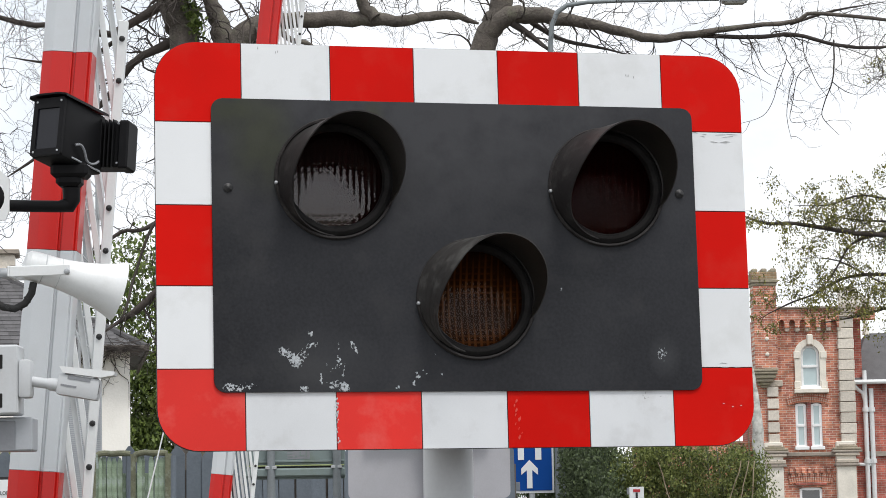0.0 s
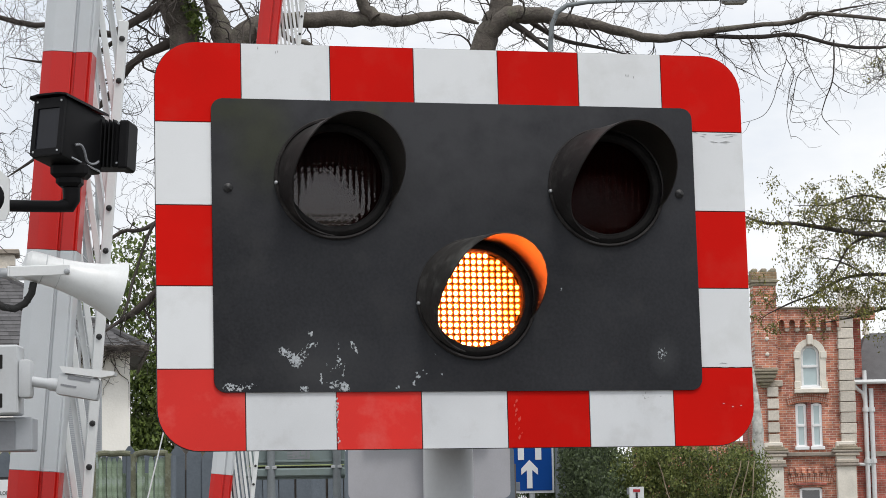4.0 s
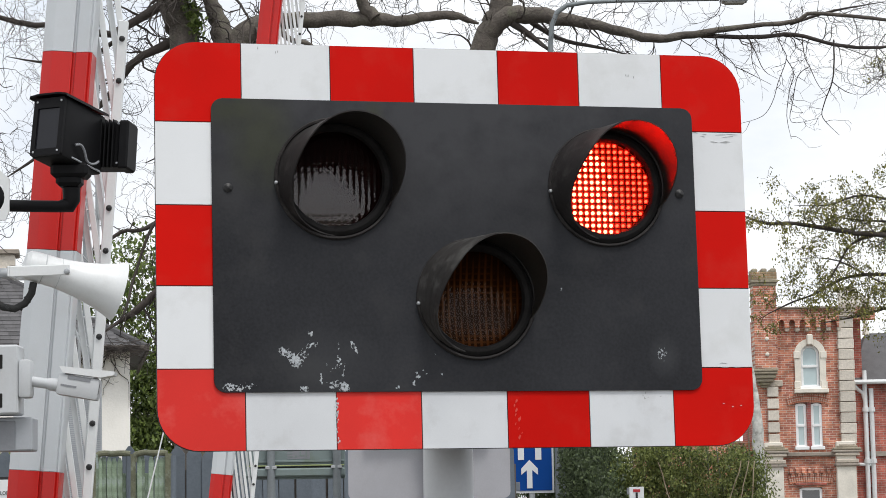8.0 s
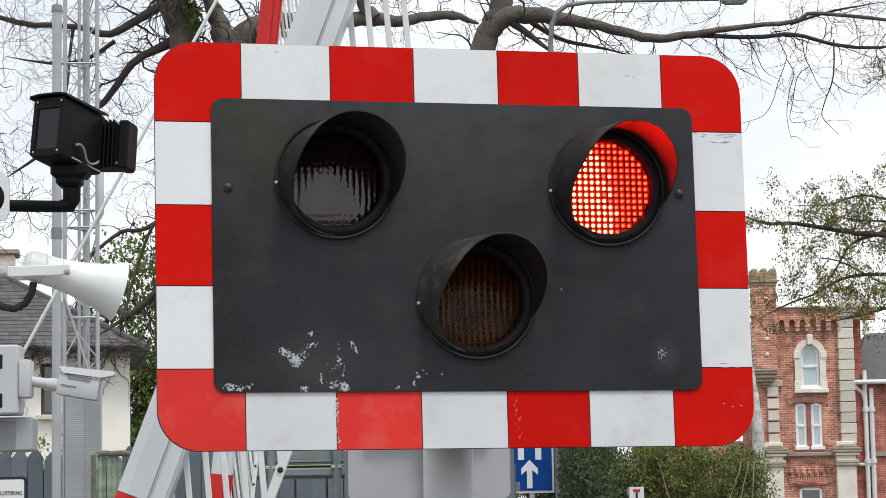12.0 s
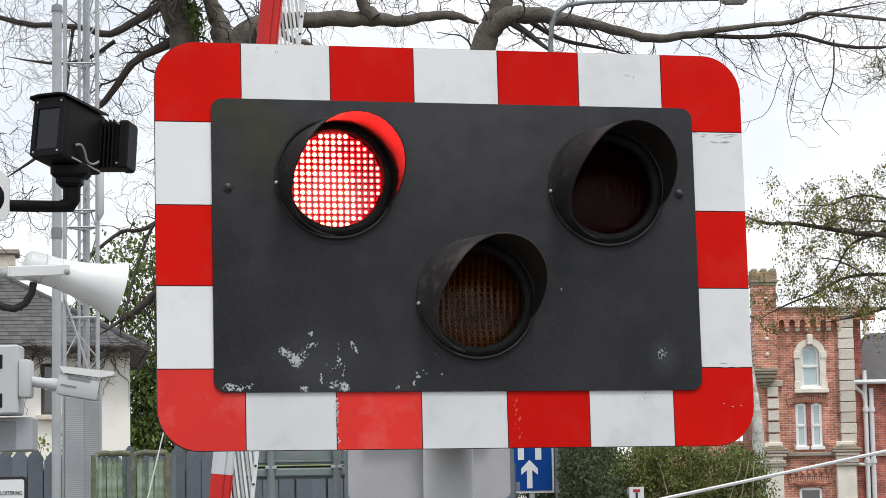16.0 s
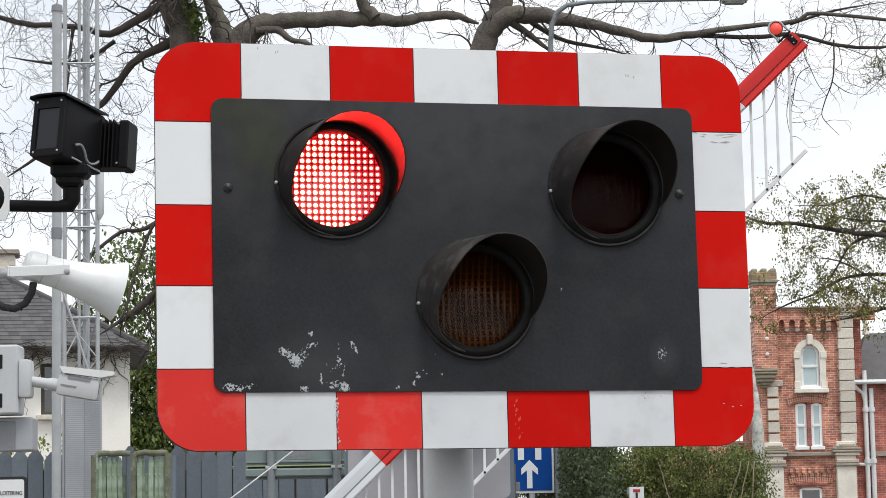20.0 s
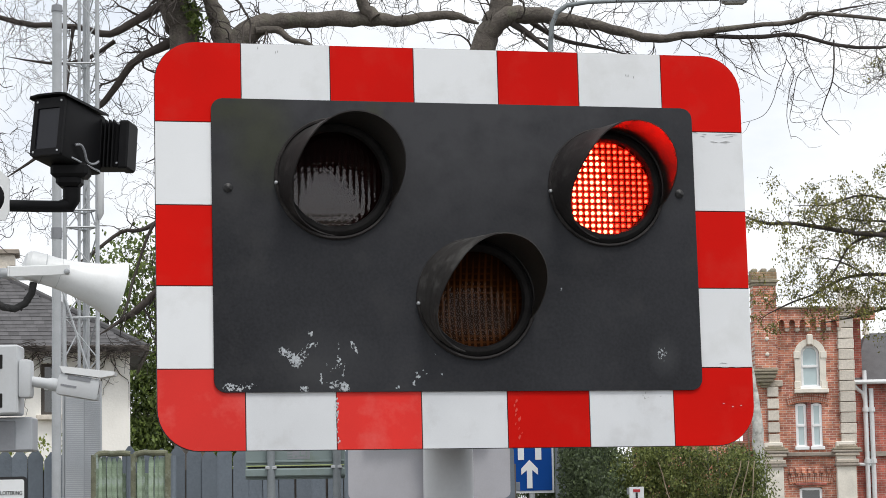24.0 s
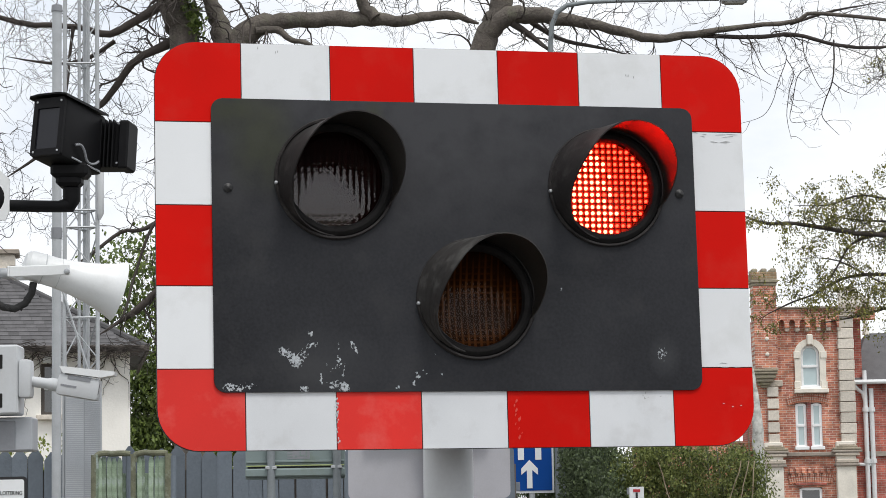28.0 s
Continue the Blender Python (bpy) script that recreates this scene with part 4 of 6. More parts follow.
    box(bm, (0.028, 0.062, -0.022), (0.20, 0.006, 0.036), 0.003)
    box(bm, (-0.075, 0, -0.022), (0.008, 0.13, 0.036), 0.003)
    part("bracket", bm, WHITE_PAINT, horn, "white U-shaped bracket")
    part("pivot_bolt", lathe(bmesh.new(), [(0.0003, -0.078), (0.008, -0.076), (0.0105, -0.066), (0.0105, -0.062)], 14, pose(0.119, 0, -0.026)), ZINC, horn, "steel pivot bolt")
    part("cable", tube(bmesh.new(), [(0.0, -0.01, -0.055), (-0.006, -0.012, -0.09), (-0.028, -0.012, -0.125), (-0.062, -0.012, -0.142), (-0.10, -0.006, -0.135), (-0.16, 0.0, -0.10)], 0.0125, 12), RUBBER, horn, "ribbed black cable")
    for i, (x, z) in enumerate(((-0.003, -0.08), (-0.018, -0.11), (-0.045, -0.135), (-0.08, -0.139))):
        part("cable_rib", tube(bmesh.new(), [(x, -0.012, z), (x - 0.005, -0.012, z - 0.005)], 0.0142, 12), RUBBER, horn)
    part("support_arm", tube(bmesh.new(), [(-0.08, 0, -0.022), (-0.26, 0, -0.022)], 0.018, 12), ZINC, horn)

    # bullet camera
    bullet = thing("bullet_camera", pose(-1.345, 7.9, 2.65), "pale grey bullet camera on a wall mount", "camera")
    bm = bmesh.new()
    box(bm, (-0.018, 0, 0.012), (0.042, 0.07, 0.125), 0.012, seg=2)
    part("mount", bm, LIGHT_GREY, bullet, "rounded grey mount")
    bm = tube(bmesh.new(), [(0.0, 0, 0.004), (0.05, 0, -0.004), (0.062, 0, -0.006), (0.095, 0, -0.012)], [0.017, 0.017, 0.021, 0.021], 16)
    part("arm", bm, LIGHT_GREY, bullet)
    body = pose(0.155, 0, -0.014, 0, 10.5, 0)
    bm = bmesh.new()
    box(bm, (0, 0, -0.004), (0.138, 0.062, 0.070), 0.012, seg=2)
    part("camera_body", bm, LIGHT_GREY, bullet, "grey camera body", body)
    part("front_window", box(bmesh.new(), (0.0655, 0, 0), (0.006, 0.05, 0.04), 0.002), BLACK_GLASS, bullet, "", body)
    shield = outline_prism(bmesh.new(), [(-0.070, 0.054), (0.112, 0.062), (0.110, 0.050), (0.070, 0.036), (-0.055, 0.034)], -0.036, 0.036)
    part("sun_shield", shield, WHITE_PAINT, bullet, "white sun shield", body @ pose(0, 0, 0, 0, -1, 0), smooth=0)
    # shade of the overhanging shield, laid on the body as a dark strip
    part("shade_strip", box(bmesh.new(), (0.0, -0.0318, 0.0225), (0.075, 0.0016, 0.012)), DARK_GREY, bullet, "dark strip painted as the shade under the shield", body)
    part("lettering", box(bmesh.new(), (-0.030, -0.0318, -0.006), (0.052, 0.0012, 0.006)), DARK_GREY, bullet, "", body)

    # control boxes
    cab = thing("control_box", pose(-1.462, 7.93, 2.66), "light grey control box with dark slots on the pole", "box")
    bm = bmesh.new()
    box(bm, (-0.005, 0, 0), (0.166, 0.12, 0.226), 0.006)
    part("body", bm, LIGHT_GREY, cab)
    for z in (0.058, -0.068):
        part("slot", box(bmesh.new(), (0.020, -0.0605, z), (0.014, 0.004, 0.046), 0.0015), INSIDE, cab, "dark slot")
    low = thing("junction_box", pose(-1.42, 7.98, 2.485), "mid grey junction box below the control box", "box")
    bm = bmesh.new()
    box(bm, (0.005, 0.0, 0), (0.136, 0.11, 0.11), 0.005)
    part("body", bm, GREY_PAINT, low)
    part("lid", box(bmesh.new(), (-0.022, -0.0575, -0.006), (0.080, 0.006, 0.098), 0.002), DARK_GREY, low, "darker grey lid")


make_equipment()


# ---- across the tracks: sign, poles, fences ----
def text_mesh(body, size, mat, name):
    cu = bpy.data.curves.new(name, "FONT")
    cu.body, cu.size, cu.extrude = body, size, 0.002
    cu.align_x, cu.align_y = "RIGHT", "CENTER"
    ob = bpy.data.objects.new("tmp_text", cu)
    me = bpy.data.meshes.new_from_object(ob)
    bpy.data.objects.remove(ob)
    me.materials.append(mat)
    return me


POST_GREY = material("weathered_grey_post", (0.21, 0.235, 0.25), 0.6, 0.2, vary=0.2, scale=8, fine=60)


FAR_BOARD_FOOT = 2.425


def make_far_side():
    s = thing("notice_sign", pose(-3.62, 19.0, rise(19)), "white notice sign with black border and lettering", "sign")
    h = 2.62 - rise(19)
    part("post", tube(bmesh.new(), [(0, 0.05, 0), (0, 0.05, h - 0.04)], 0.03, 12), ZINC, s)
    part("border", outline_prism(bmesh.new(), round_rect(0.70, 0.45, 0.03, 5, 0, h - 0.222), 0.004, 0.012), SIGN_BLACK, s, smooth=0)
    part("face", outline_prism(bmesh.new(), round_rect(0.655, 0.405, 0.02, 5, 0, h - 0.222), 0.0, 0.0045), SIGN_WHITE, s, smooth=0)
    me = text_mesh("LOITERING", 0.042, SIGN_BLACK, "lettering")
    piece("lettering", me, s, pose(0.315, -0.002, h - 0.125, 90, 0, 0) @ Matrix.Diagonal((0.82, 1, 1, 1)), "black capital letters")

    p = thing("signal_pole", pose(-3.60, 22.5, rise(22.5)), "slim grey steel pole beyond the tracks", "pole")
    part("pole", tube(bmesh.new(), [(0, 0, 0), (0, 0, 6.395)], 0.045, 16), ZINC, p)
    part("cap", tube(bmesh.new(), [(0, 0, 6.395), (0, 0, 6.455)], [0.055, 0.05], 16), DARK_GREY, p)
    part("collar", tube(bmesh.new(), [(0, 0, 4.24), (0, 0, 4.34)], 0.052, 16), DARK_GREY, p)

    m = thing("lattice_mast", pose(-3.59, 24.0, rise(24)), "galvanised triangular lattice radio mast", "mast")
    legs = [(-0.16, -0.10), (0.17, -0.08), (0.0, 0.20)]
    top = 13.0
    for x, y in legs:
        part("leg", tube(bmesh.new(), [(x, y, 0), (x * 0.93, y * 0.93, top)], 0.021, 8), ZINC, m)
    k, z = 0, 0.2
    while z < top - 0.6:
        for i in range(3):
            a, b = legs[i], legs[(i + 1) % 3]
            if k % 2:
                a, b = b, a
            part("brace", tube(bmesh.new(), [(a[0], a[1], z), (b[0], b[1], z + 0.42)], 0.007, 5), ZINC, m)
        k, z = k + 1, z + 0.42
    for z in (2.0, 3.55, 4.45, 4.62, 6.1):
        for i in range(3):
            part("ring_bar", tube(bmesh.new(), [(*legs[i], z), (*legs[(i + 1) % 3], z)], 0.010, 5), ZINC, m)
    for x in (-0.03, 0.06):
        part("cable", tube(bmesh.new(), [(x, 0.02, 0), (x, 0.02, top)], 0.016, 8), ZINC, m)
    part("antenna", tube(bmesh.new(), [(0.19, -0.10, 4.52), (0.20, -0.10, 4.58), (0.20, -0.10, 5.02), (0.19, -0.10, 5.08)], [0.012, 0.034, 0.034, 0.012], 10), LIGHT_GREY, m, "pale grey stick antenna")
    part("stay", tube(bmesh.new(), [(-0.25, -0.12, 4.05), (0.17, -0.12, 2.75)], 0.012, 6), ZINC, m)
    cage = thing("mesh_guard", pose(-3.55, 23.85, rise(23.85)), "pale galvanised mesh guard round the mast foot", "guard")
    for sx in (-1, 1):
        part("panel", box(bmesh.new(), (0, 0, 1.44), (0.175, 0.012, 2.88), 0.003), GREY_PAINT, cage, "pale mesh panel", pose(sx * 0.088, 0, 0, 0, 0, -sx * 14))
        strand = finish(box(bmesh.new(), (0, -0.008, 0), (0.165, 0.004, 0.0032), 0.0008), "strand", LIGHT_GREY, 0)
        for i in range(64):
            piece("strand", strand, cage, pose(sx * 0.088, 0, 1.60 + i * 0.0198, 0, 0, -sx * 14))
    for x in (-0.172, 0.172):
        part("upright", box(bmesh.new(), (x, -0.01, 1.44), (0.014, 0.02, 2.88), 0.003), ZINC, cage)

    # close-boarded fence with pointed tops
    fence = thing("board_fence", pose(-5.2, 24.3, rise(24.3)), "grey stained close-boarded fence with pointed tops", "fence")
    w, g = 0.150, 0.157
    hgt = 3.02 - rise(24.3)
    pale = finish(outline_prism(bmesh.new(), [(-w / 2, 0), (w / 2, 0), (w / 2, hgt - 0.085), (0.012, hgt), (-0.012, hgt), (-w / 2, hgt - 0.085)], -0.011, 0.011), "board", FENCE_GREY, 0)
    rng = random.Random(3)
    for i in range(38):
        piece("board", pale, fence, pose(i * g, (0.013 if i % 2 else 0.0) + rng.uniform(-0.002, 0.002), rng.uniform(-0.03, 0.02), 0, rng.uniform(-0.35, 0.35), 0))
    # added dark sheet: shuts out sky and gives the slits their shade
    part("backing", box(bmesh.new(), (18.5 * g, 0.028, hgt / 2 - 0.1), (38 * g, 0.006, hgt - 0.25)), TIMBER_DARK, fence, "dark sheet added for the shaded gaps between boards")
    for z in (0.5, hgt - 0.45):
        part("rail", box(bmesh.new(), (18.5 * g, 0.06, z), (38.5 * g, 0.05, 0.09), 0.004), FENCE_GREY, fence)
    part("knot", lathe(bmesh.new(), [(0.0005, -0.0125), (0.014, -0.0125), (0.02, -0.0113)], 9, pose(13 * g + 0.025, 0, hgt - 0.30)), TIMBER_DARK, fence, "dark knot in a board")
    # old green gate panel
    gate = thing("palisade_panel", pose(-2.99, 23.2, rise(23.2)), "old flaking green palisade panel with mossy top rails", "fence")
    hgt = 2.93 - rise(23.2)
    for sx, xa, xb in ((-1, -0.345, -0.02), (1, 0.02, 0.335)):
        pts = [Vector((xa, -0.02, hgt - 0.085)), Vector((xa + 0.012, -0.02, hgt - 0.02))]
        pts += [Vector((xa + (xb - xa) * k / 6, -0.02 + rng.uniform(-0.004, 0.004), hgt + rng.uniform(-0.004, 0.004) - 0.010 * (k == 6))) for k in range(1, 7)]
        bm = tube(bmesh.new(), smooth_pts(pts), 0.029, 10)
        part("top_rail", bm, MOSS, gate, "rounded mossy top rail")
    for i in range(13):
        x = -0.315 + i * 0.0525
        if abs(x) > 0.02:
            w, h = 0.0245 + rng.uniform(-0.003, 0.002), hgt - 0.028 - rng.uniform(0.0, 0.02)
            q = rng.uniform(0.006, 0.016)
            bm = outline_prism(bmesh.new(), [(-w, 0), (w, 0), (w, h - 0.045), (w - q, h), (q - w, h), (-w, h - 0.045)], -0.009, 0.009)
            part("slat", bm, FENCE_GREEN, gate, "", pose(x, rng.uniform(-0.012, 0.012), 0, 0, rng.uniform(-0.7, 0.7), 0), smooth=0)
    for x, r, m in ((-0.365, 0.030, MOSS), (-0.345, 0.022, FENCE_GREEN), (0.0, 0.030, MOSS), (-0.03, 0.030, FENCE_GREY), (0.34, 0.034, MOSS), (0.385, 0.030, FENCE_GREY)):
        part("post", tube(bmesh.new(), [(x, -0.035, 0), (x, -0.03, hgt * 0.6), (x + 0.006, -0.035, hgt - 0.01 - 0.02 * (m is FENCE_GREY))], [r, r * 1.05, r], 8), m, gate, "mossy upright" if m is MOSS else "flaking painted upright")
    part("backing", box(bmesh.new(), (0, 0.03, hgt / 2 - 0.08), (0.70, 0.02, hgt - 0.22), 0.003), FENCE_GREEN, gate)

    # back of a road sign on two posts
    b = thing("sign_on_posts", pose(-1.365, 22.0, rise(22)), "back of a grey-green road sign on two posts", "sign")
    g0 = rise(22)
    part("panel", box(bmesh.new(), (0, 0, 3.08 - g0), (0.90, 0.02, 0.90), 0.004), SIGN_BACK, b)
    part("channel", box(bmesh.new(), (0, -0.035, 2.69 - g0), (0.90, 0.06, 0.075), 0.012), SIGN_BACK, b, "folded channel")
    part("trim", box(bmesh.new(), (0, -0.036, 2.752 - g0), (0.88, 0.012, 0.010), 0.003), YELLOW_LINE, b, "thin yellow-green trim")
    part("slot", box(bmesh.new(), (0, -0.030, 2.738 - g0), (0.86, 0.010, 0.014), 0.002), INSIDE, b, "dark slot under the trim")
    for z in (2.79, 3.2):
        part("rib", box(bmesh.new(), (0, -0.018, z - g0), (0.88, 0.016, 0.02), 0.003), SIGN_BACK, b)
    for x in (-0.215, 0.375):
        part("post", tube(bmesh.new(), [(x, -0.06, 0), (x, -0.06, 3.4 - g0)], 0.037, 14), POST_GREY, b)
        part("clip", box(bmesh.new(), (x, -0.05, 2.735 - g0), (0.10, 0.09, 0.03), 0.004), ZINC, b)
    part("label", box(bmesh.new(), (0.03, -0.0115, 2.855 - g0), (0.20, 0.003, 0.085)), DARK_GREY, b, "grey stencilled label")
    for x, w, z, h in ((-0.045, 0.042, 2.884, 0.010), (-0.045, 0.042, 2.858, 0.010), (-0.045, 0.042, 2.832, 0.010), (0.008, 0.020, 2.835, 0.016), (0.046, 0.014, 2.862, 0.05), (0.066, 0.036, 2.842, 0.012), (0.10, 0.012, 2.858, 0.06)):
        part("label_mark", box(bmesh.new(), (x, -0.0135, z - g0), (w, 0.002, h)), SIGN_BACK, b)

    # back of the crossing signal that faces the other way
    c = thing("crossing_signal", pose(-0.157, 21.62, rise(21.62)), "grey back of a crossing signal board on a post", "signal")
    g0 = rise(21.62)
    part("backing_board", outline_prism(bmesh.new(), round_rect(1.435, 0.93, 0.06, 8, 0, FAR_BOARD_FOOT + 0.465 - g0), -0.003, 0.012), CABINET_GREY, c, "plain grey back of the board", smooth=0)
    part("post", tube(bmesh.new(), [(0, -0.09, 0), (0, -0.09, FAR_BOARD_FOOT + 0.8 - g0)], 0.0535, 20), POST_PAINT, c)
    part("base_plate", box(bmesh.new(), (0, -0.09, 0.03), (0.36, 0.36, 0.05), 0.008), ZINC, c)
    part("case", box(bmesh.new(), (0, -0.046, FAR_BOARD_FOOT + 0.70 - g0), (1.1, 0.085, 0.40), 0.02), CABINET_GREY, c, "shallow grey case on the back")
    for z in (0.55, 0.75):
        part("clamp", box(bmesh.new(), (0, -0.1, FAR_BOARD_FOOT + z - g0), (0.16, 0.14, 0.05), 0.006), ZINC, c)

    # blue road sign with white arrows
    r = thing("road_sign", pose(1.08, 31.0, rise(31)), "blue road sign with white arrow and lane bars", "sign")
    z0 = 2.60 - rise(31)
    part("post", tube(bmesh.new(), [(0.0, 0.05, 0), (0.0, 0.05, z0 + 0.78)], 0.038, 12), ZINC, r)
    part("border", box(bmesh.new(), (0.0, 0.012, z0 + 0.42), (0.56, 0.008, 0.84), 0.0), SIGN_WHITE, r, "white border")
    part("face", box(bmesh.new(), (-0.006, 0.004, z0 + 0.43), (0.522, 0.010, 0.80), 0.0), BLUE, r, "blue face")
    part("arrow", outline_prism(bmesh.new(), [(-0.034, 0.06), (0.034, 0.06), (0.034, 0.29), (0.105, 0.23), (0.105, 0.31), (0.0, 0.42), (-0.105, 0.31), (-0.105, 0.23), (-0.034, 0.29)], -0.007, -0.001), SIGN_WHITE, r, "white up arrow", pose(-0.03, 0, z0))
    for x in (-0.135, 0.085):
        part("lane_bar", box(bmesh.new(), (x, -0.004, z0 + 0.555), (0.078, 0.006, 0.27)), SIGN_WHITE, r, "white bar")
    t = thing("dead_end_sign", pose(2.79, 36.0, rise(36)), "small white sign with a red bar on a post", "sign")
    z0 = 2.735 - rise(36)
    part("post", tube(bmesh.new(), [(0, 0.06, 0), (0, 0.06, z0)], 0.04, 10), ZINC, t)
    part("face", box(bmesh.new(), (0, 0, z0 - 0.27), (0.215, 0.012, 0.45), 0.004), SIGN_WHITE, t, "", pose(0, 0, 0.045))
    part("side_flap", box(bmesh.new(), (-0.125, 0.03, z0 - 0.06), (0.03, 0.07, 0.10), 0.003), DARK_GREY, t)
    part("bar", box(bmesh.new(), (0, -0.008, z0 - 0.055), (0.10, 0.006, 0.042)), SIGN_RED, t, "red crossbar")
    part("stem", box(bmesh.new(), (0, -0.008, z0 - 0.19), (0.032, 0.006, 0.22)), SIGN_BLACK, t, "dark stem")


make_far_side()


def make_street_lamp():
    s = thing("street_lamp", pose(1.44, 31.0, rise(31)), "grey street lamp with curved arm and flat lantern", "street lamp")
    g = rise(31)
    line = [(0, 0, 0), (0, 0, 4.0), (0.0, 0, 8.37 - g), (0.02, 0, 8.62 - g), (0.09, 0, 8.80 - g), (0.225, 0, 8.895 - g), (0.50, 0, 8.93 - g), (0.95, 0, 8.94 - g), (2.2, 0, 8.94 - g)]
    part("column", tube(bmesh.new(), line, [0.075, 0.06, 0.034, 0.034, 0.034, 0.032, 0.026, 0.024, 0.022], 12), POST_GREY, s, "grey curved column")
    bm = bmesh.new()
    box(bm, (2.40, 0, 8.935 - g), (0.34, 0.2, 0.085), 0.03, seg=2)
    part("lantern", bm, GREY_PAINT, s, "flat grey lantern")
    part("bowl", box(bmesh.new(), (2.40, 0, 8.888 - g), (0.26, 0.15, 0.03), 0.012), CURTAIN, s, "dull glass bowl")


make_street_lamp()


# ---- white house ----
def make_house():
    g = rise(42)
    h = thing("white_house", pose(-5.45, 42.0, g, 0, 0, 9), "white rendered house with grey slate hipped roof", "house")
    x0, d, eave = -9.0, 5.2, 5.37 - g
    win = (-1.52, -1.18, 4.24 - g, 5.12 - g)
    bm = outline_prism(bmesh.new(), [(x0, 0), (0, 0), (0, eave), (x0, eave)], 0, 0.3, [[(win[0], win[2]), (win[1], win[2]), (win[1], win[3]), (win[0], win[3])]])
    part("front_wall", bm, RENDER, h, smooth=0)
    part("side_wall", box(bmesh.new(), (-0.15, d / 2 + 0.15, eave / 2), (0.3, d - 0.3, eave)), RENDER, h)
    part("side_wall", box(bmesh.new(), (x0 + 0.15, d / 2 + 0.15, eave / 2), (0.3, d - 0.3, eave)), RENDER, h)
    part("rear_wall", box(bmesh.new(), (x0 / 2, d - 0.15, eave / 2), (-x0 - 0.6, 0.3, eave)), RENDER, h)
    w = part("window", outline_prism(bmesh.new(), [(win[0], win[2]), (win[1], win[2]), (win[1], win[3]), (win[0], win[3])], 0.12, 0.16,
             [[(win[0] + 0.06, win[2] + 0.05), (win[1] - 0.06, win[2] + 0.05), (win[1] - 0.06, win[3] - 0.05), (win[0] + 0.06, win[3] - 0.05)]]), TIMBER_DARK, h, "narrow dark-framed window", smooth=0)
    part("pane", box(bmesh.new(), ((win[0] + win[1]) / 2, 0.15, (win[2] + win[3]) / 2), (0.25, 0.006, 0.8)), GLASS_DARK, w)
    part("glazing_bar", box(bmesh.new(), ((win[0] + win[1]) / 2, 0.13, 4.72 - g), (0.24, 0.03, 0.09)), WHITE_PAINT, w)
    part("sill", box(bmesh.new(), ((win[0] + win[1]) / 2, -0.03, win[2] - 0.05), (0.5, 0.2, 0.09), 0.01), STONE, h, "grey stone sill")
    part("lamp_bracket", box(bmesh.new(), (-1.42, -0.06, 5.18 - g), (0.14, 0.12, 0.12), 0.02), WHITE_PAINT, h, "small white wall light")
    # roof: hipped, with courses of slates
    ov, rz = 0.28, 7.05 - g
    ry, rx = d / 2, -2.55
    a, b, c, e = (x0 - ov, -ov, eave), (ov, -ov, eave), (ov, d + ov, eave), (x0 - ov, d + ov, eave)
    t1, t2 = (rx, ry, rz), (x0 + 2.5, ry, rz)
    bm = bmesh.new()
    v = [bm.verts.new(q) for q in (a, b, c, e, t1, t2)]
    for f in ((0, 1, 4, 5), (1, 2, 4), (2, 3, 5, 4), (3, 0, 5), (3, 2, 1, 0)):
        bm.faces.new([v[i] for i in f])
    roof = part("roof", bm, SLATE, h, "grey slate hipped roof", smooth=0)
    part("fascia", box(bmesh.new(), (x0 / 2, -ov - 0.02, eave - 0.02), (-x0 + 2 * ov, 0.05, 0.11), 0.006), TIMBER_DARK, h, "dark timber fascia")
    part("fascia", box(bmesh.new(), (ov + 0.02, d / 2, eave - 0.02), (0.05, d + 2 * ov, 0.11), 0.006), TIMBER_DARK, h, "dark timber fascia")
    # slates on the front slope
    slope = math.atan2(rz - eave, ry + ov)
    slate = finish(box(bmesh.new(), (0, 0, 0), (0.176, 0.22, 0.012)), "slate", SLATE, 0)
    rng = random.Random(8)
    for row in range(21):
        s = 0.08 + row * 0.152
        y, z = -ov + s * math.cos(slope), eave + s * math.sin(slope)
        edge = ov - (ov - rx) * (s * math.cos(slope)) / (ry + ov)
        for k in range(17):
            x = edge - 0.10 - k * 0.18 - (0.09 if row % 2 else 0)
            if x > -2.75 and edge - x > 0.1:
                piece("slate", slate, roof, pose(x, y, z + 0.022, math.degrees(slope) - 3 + rng.uniform(-0.7, 0.7), rng.uniform(-0.4, 0.4), rng.uniform(-0.8, 0.8)))
    bm = tube(bmesh.new(), [b, t1, t2], 0.07, 8)
    part("ridge_tiles", bm, SLATE, roof, "rounded ridge tiles")
    ch = part("chimney", box(bmesh.new(), (-2.32, ry, rz - 0.5), (0.62, 0.6, 1.5), 0.01), STONE, h, "rendered chimney stack")
    part("chimney_cap", box(bmesh.new(), (-2.32, ry, rz - 0.45 + 0.72), (0.78, 0.74, 0.10), 0.02), STONE_DARK, ch)
    part("chimney_pot", tube(bmesh.new(), [(-2.45, ry, rz + 0.3), (-2.45, ry, rz + 0.72)], [0.13, 0.11], 14), TIMBER_DARK, ch)
    # bare creeper on the wall
    rng = random.Random(11)
    bm = bmesh.new()
    for k in range(26):
        x, z = rng.uniform(-2.9, -0.05), eave - rng.uniform(0.0, 0.15)
        pts = [Vector((x, -0.03, z))]
        dx = rng.uniform(-0.09, 0.09)
        for i in range(rng.randint(4, 11)):
            dx = max(-0.16, min(0.16, dx + rng.uniform(-0.09, 0.09)))
            pts.append(pts[-1] + Vector((dx, 0, -rng.uniform(0.05, 0.13))))
        pts = [p if p.x < -0.02 else Vector((-0.02, p.y, p.z)) for p in pts]
